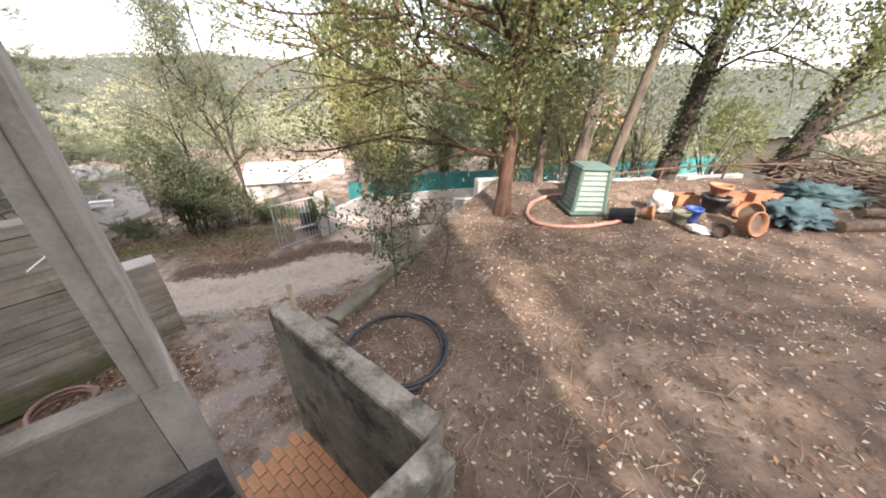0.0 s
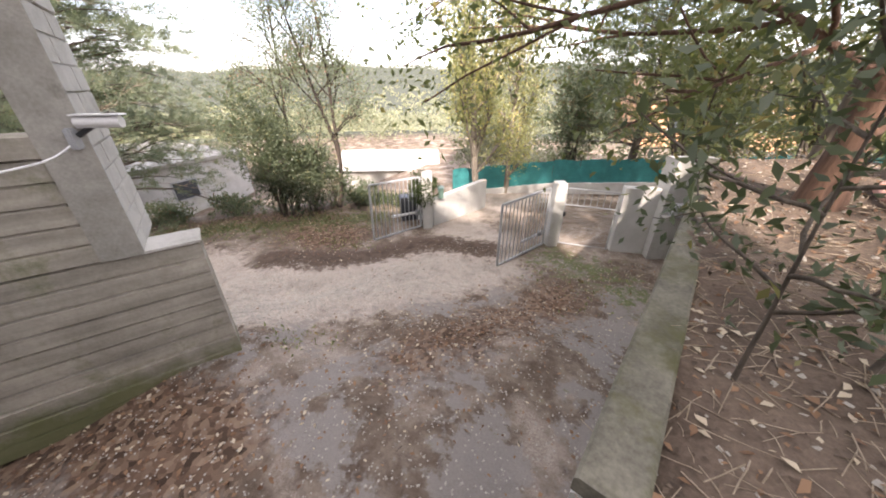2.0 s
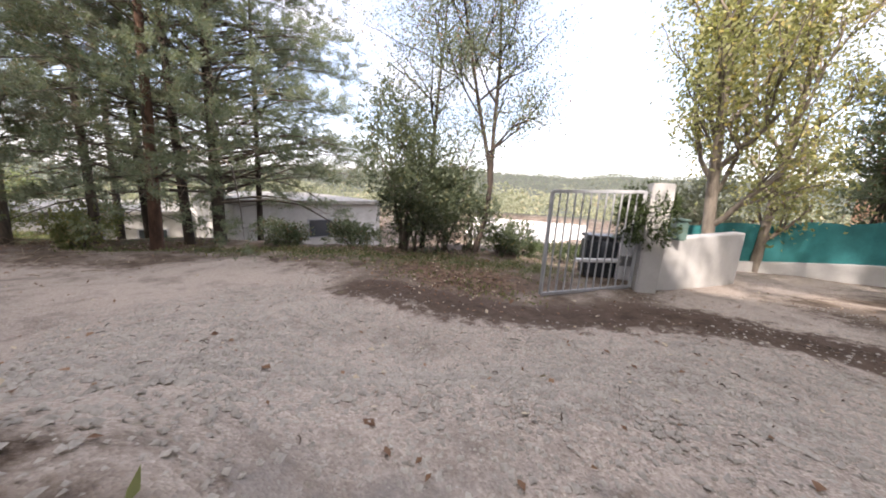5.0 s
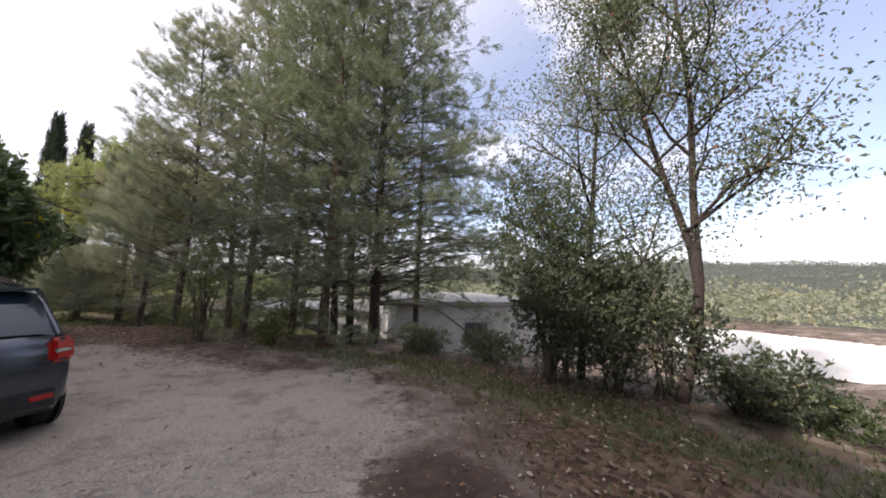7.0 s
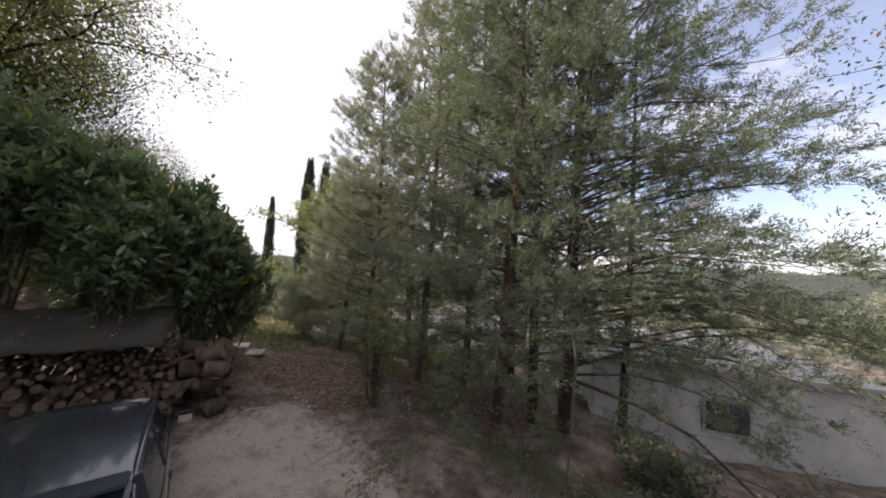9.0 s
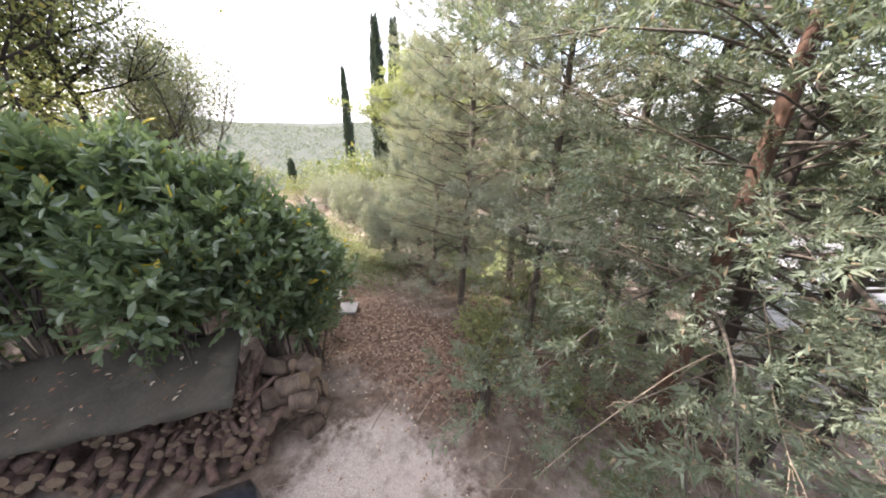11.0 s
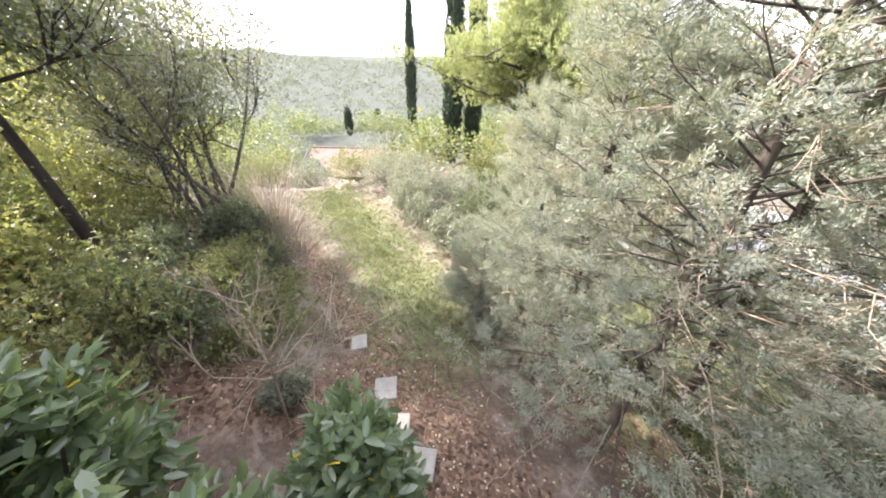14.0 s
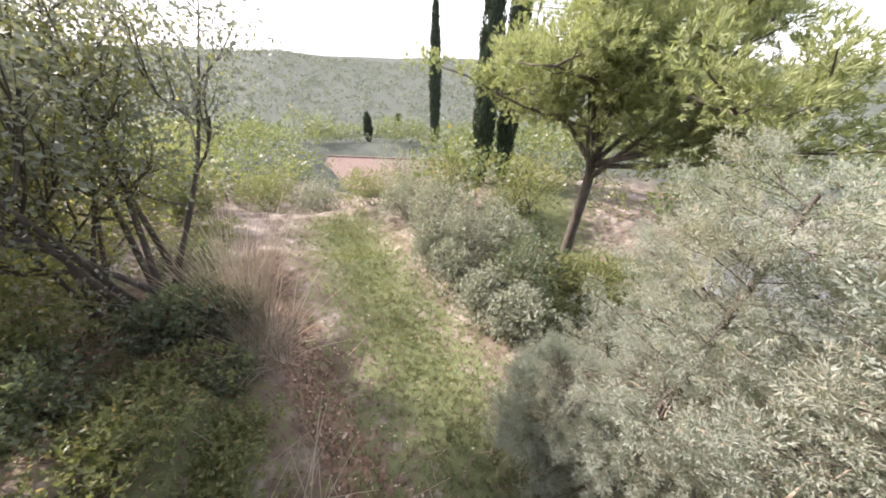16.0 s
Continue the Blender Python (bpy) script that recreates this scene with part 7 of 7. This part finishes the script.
THICKET = [(-10.65, -4.5, 0.85, 1.9, M_SHRUB), (-10.2, -3.6, 0.6, 1.5, M_SHRUB), (-11.45, -5.05, 0.62, 1.1, M_DARKSHRUB), (-11.9, -4.6, 0.5, 0.7, M_SHRUB), (-11.9, -6.9, 0.9, 1.0, M_DARKSHRUB), (-10.9, -6.2, 0.9, 1.2, M_OAK),
           (-12.0, -7.9, 0.9, 1.2, M_SHRUB), (-10.0, -6.4, 1.2, 2.0, M_YELLOWLEAF), (-9.2, -5.2, 1.2, 2.2, M_YELLOWLEAF), (-9.6, -8.4, 1.5, 2.5, M_OAK), (-11.2, -9.4, 1.3, 2.2, M_YELLOWLEAF), (-10.4, -11.4, 1.7, 2.6, M_YELLOWLEAF),
           (-7.4, -7.2, 1.8, 3.4, M_YELLOWLEAF), (-7.6, -9.8, 1.9, 3.2, M_OAK), (-8.2, -12.6, 1.8, 2.6, M_SHRUB), (-13.9, -9.6, 0.9, 1.3, M_DARKSHRUB), (-14.6, -11.4, 0.9, 1.6, M_SHRUB), (-6.4, -13.0, 2.2, 3.4, M_OAK),
           (-10.2, -16.6, 2.2, 2.6, M_SHRUB), (-14.6, -15.6, 1.6, 2.0, M_SHRUB), (-12.7, -5.0, 0.7, 0.42, M_SHRUB), (-13.2, -5.7, 0.7, 0.36, M_SHRUB), (-12.2, -5.7, 0.8, 0.45, M_SHRUB), (-12.8, -6.5, 0.8, 0.42, M_SHRUB),
           (-12.0, -3.4, 0.4, 0.6, M_OLIVE), (-13.5, -6.6, 0.6, 0.5, M_DARKSHRUB), (-11.0, -5.5, 0.7, 1.3, M_DARKSHRUB)]
for k, (x, y, s, h, m) in enumerate(THICKET):
    kind = {M_DARKSHRUB: "dark green bush in the thicket beside the path", M_SHRUB: "light green bush in the thicket beside the path", M_OAK: "green oak scrub in the thicket", M_YELLOWLEAF: "tall yellow-green bush in the thicket", M_OLIVE: "pale grey-green shrub beside the sapling"}[m]
    shrub(x, y, (s, s * 0.92, h), int(5600 * min(1.5, s * h / 3 + 0.5)), 0.10 if s > 0.95 else 0.075, 400 + k, m, kind, shell=0.5)
shrub(-11.9, 3.25, (0.75, 0.7, 2.6), 3200, 0.075, 98, M_SHRUB, "young light green shrub at the edge of the bank")
shrub(-14.0, 2.2, (0.6, 0.6, 0.9), 1600, 0.07, 99, M_SHRUB, "small light green shrub on the bank")
for k, (x, y, s, h, m) in enumerate([(-18.9, -4.35, 0.75, 1.25, M_OLIVE), (-19.2, -5.5, 0.8, 1.35, M_OLIVE), (-19.6, -6.75, 0.85, 1.35, M_OLIVE), (-20.3, -4.9, 1.0, 1.6, M_DARKSHRUB), (-20.1, -8.4, 0.8, 1.3, M_OLIVE), (-20.8, -7.4, 1.3, 1.9, M_OLIVE), (-21.8, -9.4, 1.4, 2.0, M_OLIVE), (-22.4, -12.2, 1.5, 1.8, M_OLIVE), (-22.6, -14.8, 1.6, 1.8, M_SHRUB),
                                     (-23.4, -7.2, 1.5, 1.9, M_OLIVE), (-18.4, -18.0, 1.8, 2.0, M_SHRUB), (-24.8, -11.5, 1.8, 2.6, M_SHRUB), (-21.0, -17.2, 1.8, 1.9, M_OLIVE),
                                     (-25.5, -15.5, 2.0, 2.4, M_OLIVE), (-16.0, -18.5, 1.8, 2.6, M_YELLOWLEAF), (-22.5, -4.5, 1.2, 1.1, M_SHRUB), (-28.0, -9.0, 2.2, 3.2, M_YELLOWLEAF), (-22.2, -5.6, 1.1, 0.9, M_DARKSHRUB), (-23.6, -5.9, 1.1, 0.8, M_SHRUB), (-22.8, -3.0, 1.2, 1.0, M_SHRUB), (-24.6, -3.6, 1.3, 1.0, M_SHRUB), (-25.8, -7.4, 1.3, 1.0, M_DARKSHRUB), (-20.8, -2.8, 1.0, 1.0, M_OLIVE)]):
    shrub(x, y, (s * 1.1, s, h * 1.2), 9500, 0.085, 200 + k, m, "grey-green shrub along the grass path" if m is M_OLIVE else "dark green shrub along the grass path" if m is M_DARKSHRUB else "green shrub at the end of the path", shell=0.6)
broadleaf(-11.75, -3.0, 2.9, 120, M_SHRUB, M_TWIG, "thin bare sapling beside the slabs", trunk=0.4, radius=0.028, depth=2, spread=0.4, fork=3, leaf=0.05, per_tip=1, scatter=0.08, up=0.4, name="sapling", cat="sapling", limbs=14, reach=0.2, steep=0.9)


def weeds(x, y, n, spread, seed, label, lo=0.025, hi=0.085):
    """A tuft of low green weeds."""
    g = np.random.default_rng(seed)
    p = np.stack([g.normal(0, spread, n), g.normal(0, spread * 0.7, n), np.zeros(n)], -1)
    L = g.uniform(lo, hi, n)
    v, f = leaves(p, unit(g.normal(0, 0.6, p.shape) + [0, 0, 0.8]), L, L * 0.35, g)
    t = thing("weeds", x, y, lie1(x, y))
    tagged(part_np("leaf_tuft", v, f, M_SHRUB, t), kind="stuff")
    return tagged(t, label, "weeds")


def stalks(x, y, n, lo, hi, spread, seed, label, lean=0.18):
    """A stand of dry upright stalks with drooping tips."""
    g = np.random.default_rng(seed)
    z = lie1(x, y) - 0.03
    out = []
    for _ in range(n):
        a, q, L = g.uniform(0, 2 * pi), spread * g.uniform(0, 1) ** 0.5, g.uniform(lo, hi)
        p = np.array([q * cos(a), q * sin(a), 0])
        d = np.array([g.normal(0, lean), g.normal(0, lean), 1.0])
        e = p + d * L
        out.append(tube(smooth_line([p, p + d * L * 0.6, e + [d[0] * L * 0.3, d[1] * L * 0.3, -0.12 * L]], 5), np.linspace(0.010, 0.003, 5), 3))
    v, f = merged(out)
    t = thing("dry_grass", x, y, z)
    tagged(part_np("stalk", v, f, M_DRYSTALK, t), kind="stuff")
    return tagged(t, label, "dry grass")


for k, (x, y, n, s) in enumerate([(-1.55, 4.75, 160, 0.22), (-1.2, 5.1, 120, 0.25), (-4.1, 8.9, 260, 0.4), (-3.5, 9.1, 240, 0.4), (-5.2, 8.5, 160, 0.4), (1.9, 8.9, 240, 0.5), (2.6, 8.2, 200, 0.5), (-10.2, 6.6, 200, 0.4), (-8.9, 7.6, 160, 0.4)]):
    weeds(x, y, int(n * 0.6), s, 520 + k, "tuft of low green weeds in the gravel")
stalks(-14.2, -8.0, 240, 1.7, 3.3, 0.40, 500, "tall pale dry grass stalks beside the path")
stalks(-14.1, -7.1, 110, 0.8, 1.7, 0.5, 501, "pale dry stalks drooping over the dark bush", 0.4)
stalks(-13.2, -4.4, 60, 0.3, 0.7, 0.5, 502, "tangle of bare grey twigs on the ground", 0.9)
stalks(-12.0, -4.2, 40, 0.2, 0.5, 0.6, 503, "tangle of bare grey twigs on the ground", 0.9)
stalks(-12.2, -2.75, 60, 0.25, 0.5, 0.22, 504, "clump of narrow arching leaves beside the slabs", 0.5)


# ---- woods on the far slopes ----
def clumps(g, x, y, s, h, blades, leaf):
    z = lie(x, y)
    m = len(x)
    d = unit(g.normal(0, 1, (m, blades, 3)))
    d[..., 2] = np.abs(d[..., 2]) - 0.12
    c = np.stack([x, y, z + h * 0.45], -1)[:, None] + d * np.stack([s, s, h * 0.7], -1)[:, None] * g.uniform(0.5, 1.05, (m, blades, 1))
    L = np.repeat(s * leaf, blades) * g.uniform(0.6, 1.2, m * blades)
    return slivers(c.reshape(-1, 3), unit(d.reshape(-1, 3) + g.normal(0, 0.7, (m * blades, 3))), L, L * 0.8, g)


def far_woods():
    g = np.random.default_rng(55)
    n = 13000
    r = 48 + 460 * g.uniform(0, 1, n) ** 1.15
    b = radians(-52) + radians(242) * g.uniform(0, 1, n)
    x, y = -5 - r * np.sin(b), 3 + r * np.cos(b)
    deg = np.degrees(b) % 360
    lane = (deg < 20) | (deg > 330)
    keep = ~((r < 75) & lane) & ~((r < 50) & (deg > 128) & (deg < 143))
    x, y, r = x[keep], y[keep], r[keep]
    s = g.uniform(0.7, 1.6, len(x)) * (1 + r / 420)
    deg = np.degrees(np.arctan2(-(x + 5), y - 3))
    pale = (deg > -20) & (deg < 72) & (r < 210 + 50 * np.sin(deg * 0.3))
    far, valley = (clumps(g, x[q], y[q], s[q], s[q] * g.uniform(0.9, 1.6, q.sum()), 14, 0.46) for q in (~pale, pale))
    # nearer scrub round the place
    n = 620
    r, b = 21 + 46 * g.uniform(0, 1, n), radians(92) + radians(98) * g.uniform(0, 1, n)
    x, y = -5 - r * np.sin(b), 3 + r * np.cos(b)
    open_ = near_line(x, y, [(-14, -3), (-18, -10), (-22, -16), (-32, -24)]) < 4.2
    keep = ~open_ & (np.hypot(x + 32.5, y + 25) > 8.5) & (np.hypot(x + 25.6, y + 5.6) > 3.5)
    x, y = x[keep], y[keep]
    s = g.uniform(0.9, 2.0, len(x))
    near = clumps(g, x, y, s, s * g.uniform(1.2, 2.0, len(x)), 190, 0.13)
    # pale scrub across the lane and below the verge
    n = 560
    r, b = 21 + 60 * g.uniform(0, 1, n) ** 1.2, radians(-52) + radians(140) * g.uniform(0, 1, n)
    x, y = -5 - r * np.sin(b), 3 + r * np.cos(b)
    clear = np.minimum.reduce([np.hypot(x - 11.5, y - 38) - 8, np.hypot(x - 23.5, y - 19.5) - 7, np.hypot(x + 10.6, y - 23.6) - 5, np.hypot(x + 21.2, y - 12.7) - 7, near_line(x, y, [(-2.6, 14.7), (5.2, 16.85), (17, 20)]) - 3.0])
    x, y, r = x[clear > 0], y[clear > 0], r[clear > 0]
    s = g.uniform(0.8, 1.9, len(x)) * (0.7 + r / 90)
    lane = clumps(g, x, y, s, s * g.uniform(1.0, 1.8, len(x)), 130, 0.15)
    tagged(part_np("woodland", *lane, M_PALESCRUB), "pale green scrub and young trees across the lane", "woodland", kind="stuff")
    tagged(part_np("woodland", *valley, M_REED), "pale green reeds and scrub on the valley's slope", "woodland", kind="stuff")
    for (v, f), what in ((far, "distant green wooded hillsides, paled and greyed in colour for haze"), (near, "tangled green scrub round the garden")):
        tagged(part_np("woodland", v, f, M_HAZED_WOOD if v is far[0] else M_OAK), what, "woodland", kind="stuff")


far_woods()


# ---- ground litter ----
def scatter(name, label, cat, n, region, maker, mat, seed, height):
    g = np.random.default_rng(seed)
    (x0, x1), (y0, y1), want = region
    x, y = g.uniform(x0, x1, n * 3), g.uniform(y0, y1, n * 3)
    ok = g.uniform(0, 1, n * 3) < want(x, y)
    x, y = x[ok][:n], y[ok][:n]
    z = height(x, y)
    v, f = maker(g, np.stack([x, y, z], -1))
    return tagged(part_np(name, v, f, mat), label, cat, kind="stuff")


def flat_leaves(lo, hi, lift=0.012):
    def make(g, p):
        w = unit(g.normal(0, 1, p.shape) * [1, 1, 0.25])
        L = g.uniform(lo, hi, len(p))
        side = unit(np.cross(w, [0, 0, 1.0]) + g.normal(0, 0.3, p.shape))
        up = np.array([0, 0, 1.0])
        q = p + [0, 0, lift]
        mid = q + w * (L * 0.5)[:, None]
        curl = (L * g.uniform(0.05, 0.25, len(p)))[:, None] * up
        v = np.stack([q, mid + side * (L * 0.3)[:, None] + curl, q + w * L[:, None] + curl * 0.5, mid - side * (L * 0.3)[:, None] + curl], 1)
        return v.reshape(-1, 3), np.arange(4 * len(p)).reshape(-1, 4)
    return make


def blades_of_grass(lo, hi):
    def make(g, p):
        k = 5
        q = np.repeat(p, k, 0) + g.normal(0, 0.03, (len(p) * k, 3)) * [1, 1, 0]
        w = unit(g.normal(0, 0.5, q.shape) + [0, 0, 1.0])
        L = g.uniform(lo, hi, len(q))
        return slivers(q, w, L, L * 0.1 + 0.006, g)
    return make


def pebbles(lo, hi):
    def make(g, p):
        s = g.uniform(lo, hi, len(p))[:, None, None]
        form = np.array([(1, 0, 0), (0, 1, 0), (-1, 0, 0), (0, -1, 0), (0, 0, 0.7)], float)
        jit = g.normal(0, 0.22, (len(p), 5, 3))
        v = p[:, None] + (form + jit) * s + [0, 0, 0.002]
        f = np.array([(0, 1, 4), (1, 2, 4), (2, 3, 4), (3, 0, 4)])
        return v.reshape(-1, 3), (f[None] + 5 * np.arange(len(p))[:, None, None]).reshape(-1, 3)
    return make


def sticks(lo, hi, r):
    def make(g, p):
        out = []
        for q in p:
            a, L = g.uniform(0, 2 * pi), g.uniform(lo, hi)
            d = np.array([cos(a), sin(a), g.normal(0, 0.06)]) * L
            out.append(tube(smooth_line([q + [0, 0, 0.012], q + d / 2 + [0, 0, 0.03], q + d + [0, 0, 0.012]], 4, g, 0.008), r * g.uniform(0.6, 1.4), 4))
        return merged(out)
    return make


def lump_z(x, y):
    zn = zones(x, y)
    lump = np.array([noise.fractal((a * 0.9, b * 0.9, 0.3), 1.0, 2.0, 4) for a, b in zip(x, y)])
    return lie(x, y) + lump * (0.035 + 0.03 * (1 - zn["gravel"]))


def bed_z(x, y):
    lump = np.array([noise.fractal((a * 1.1, b * 1.1, 5.0), 1.0, 2.0, 5) for a, b in zip(x, y)])
    return garden_z(x, y) + 0.05 * lump


def tarp_z(x, y):
    t = ((x + 9.05) * -0.687 + (y - 0.45) * -0.727 + 0.30) / 1.05
    return 1.735 + 0.42 * np.clip(t, 0, 1)


scatter("tarp_leaves", "brown leaves and twigs lying on the tarpaulin", "leaves", 130, ((-10.2, -6.6), (-2.6, 0.6), lambda x, y: 1.0 * ((x + 9.05) * 0.728 + (y - 0.45) * -0.685 > 0) * (np.abs((x + 9.05) * -0.687 + (y - 0.45) * -0.727 - 0.2) < 0.45)), flat_leaves(0.04, 0.1, 0.03), M_DEADLEAF, 320, tarp_z)
not_bed = lambda x, y: 1 - inside(x, y, GARDEN)
in_bed = lambda x, y: inside(x, y, GARDEN) * (np.hypot(x - 4, y - 4) < 8.5)
scatter("fallen_leaves", "brown fallen leaves scattered on the ground", "leaves", 15000, ((-18, 4), (-8, 12), lambda x, y: np.clip(zones(x, y)["litter"] + 0.04, 0, 1) * not_bed(x, y)), flat_leaves(0.03, 0.075), M_DEADLEAF, 301, lump_z)
scatter("drive_leaves", "brown fallen leaves strewn over the drive", "leaves", 2600, ((-10, 4), (1.5, 13), lambda x, y: np.clip(0.62 - 0.5 * zones(x, y)["gravel"], 0.05, 1) * not_bed(x, y)), flat_leaves(0.02, 0.055), M_DEADLEAF, 302, lump_z)
scatter("bed_leaves", "dry leaves scattered over the garden soil", "leaves", 9000, ((1.8, 13), (-1, 12), in_bed), flat_leaves(0.02, 0.075), M_DEADLEAF, 303, bed_z)
scatter("bed_stones", "pale stones scattered over the garden soil", "stones", 3500, ((1.8, 13), (-1, 11), in_bed), pebbles(0.007, 0.026), M_STONE, 304, bed_z)
scatter("large_leaves", "large pale yellow-brown leaves on the garden soil", "leaves", 300, ((2.2, 8), (-0.5, 6.5), in_bed), flat_leaves(0.05, 0.10), M_DEADLEAF, 319, bed_z)
scatter("bark_chips", "dark bark chips and rotted leaves over the soil", "bark", 7000, ((1.9, 11), (-1, 9.5), lambda x, y: in_bed(x, y) * np.clip(1.5 - np.hypot(x - 3.5, y - 3) / 5, 0.15, 1)), flat_leaves(0.015, 0.05), M_LOG, 318, bed_z)
scatter("bed_straw", "dry stalks and twigs strewn over the soil", "straw", 2200, ((1.9, 9), (0.5, 9), lambda x, y: in_bed(x, y) * np.clip(1.25 - np.hypot(x - 3, y - 4) / 4, 0.12, 1)), sticks(0.05, 0.32, 0.0028), M_TWIG, 305, bed_z)
scatter("gravel", "small grey gravel stones of the drive", "gravel", 12000, ((-10, 1), (3.5, 11), lambda x, y: (1 - 0.92 * np.clip(2 * zones(x, y)["damp"], 0, 1)) * zones(x, y)["gravel"] * not_bed(x, y) * np.clip(1.5 - np.hypot(x + 3, y - 7) / 5, 0.1, 1)), pebbles(0.004, 0.010), M_STONE, 306, lump_z)
scatter("coarse_gravel", "coarse pale gravel stones pressed into the drive", "gravel", 16000, ((-6.5, 1.5), (4.4, 10.5), lambda x, y: (1 - 0.92 * np.clip(2 * zones(x, y)["damp"], 0, 1)) * np.clip(zones(x, y)["gravel"] * 2 - 0.9, 0.0, 1) * not_bed(x, y) * np.clip(1.6 - np.hypot(x + 2.2, y - 7) / 3.2, 0.08, 1)), pebbles(0.008, 0.022), M_STONE, 316, lump_z)
scatter("drive_twigs", "small brown twigs and bark bits on the drive", "twigs", 300, ((-6, 3), (4, 11), lambda x, y: 0.5 * not_bed(x, y)), sticks(0.02, 0.07, 0.003), M_LOG, 317, lump_z)
scatter("drive_stones", "pale stones on the bare soil of the drive", "stones", 9000, ((-2.5, 4), (2.0, 12), lambda x, y: 0.8 * not_bed(x, y) * (1 - 0.9 * np.clip(2 * zones(x, y)["damp"], 0, 1))), pebbles(0.005, 0.016), M_STONE, 307, lump_z)
scatter("path_grass", "patchy grass along the path", "grass", 16000, ((-22, -11), (-15, 0), lambda x, y: zones(x, y)["grass"] ** 2), blades_of_grass(0.05, 0.14), M_GRASS, 308, lump_z)
scatter("verge_grass", "thin grass on the verge", "grass", 9000, ((-14, -2), (4, 14), lambda x, y: zones(x, y)["grass"] ** 1.5 * not_bed(x, y)), blades_of_grass(0.04, 0.12), M_GRASS, 309, lump_z)
scatter("lower_grass", "bright grass below the bank", "grass", 3000, ((-23, -17), (-1, 9), lambda x, y: zones(x, y)["grass"]), blades_of_grass(0.08, 0.2), M_GRASS, 310, lump_z)
scatter("path_twigs", "thin twigs on the leaf litter", "twigs", 420, ((-18, -9), (-9, 5), lambda x, y: 0.5 * np.ones_like(x)), sticks(0.15, 0.7, 0.006), M_TWIG, 311, lump_z)
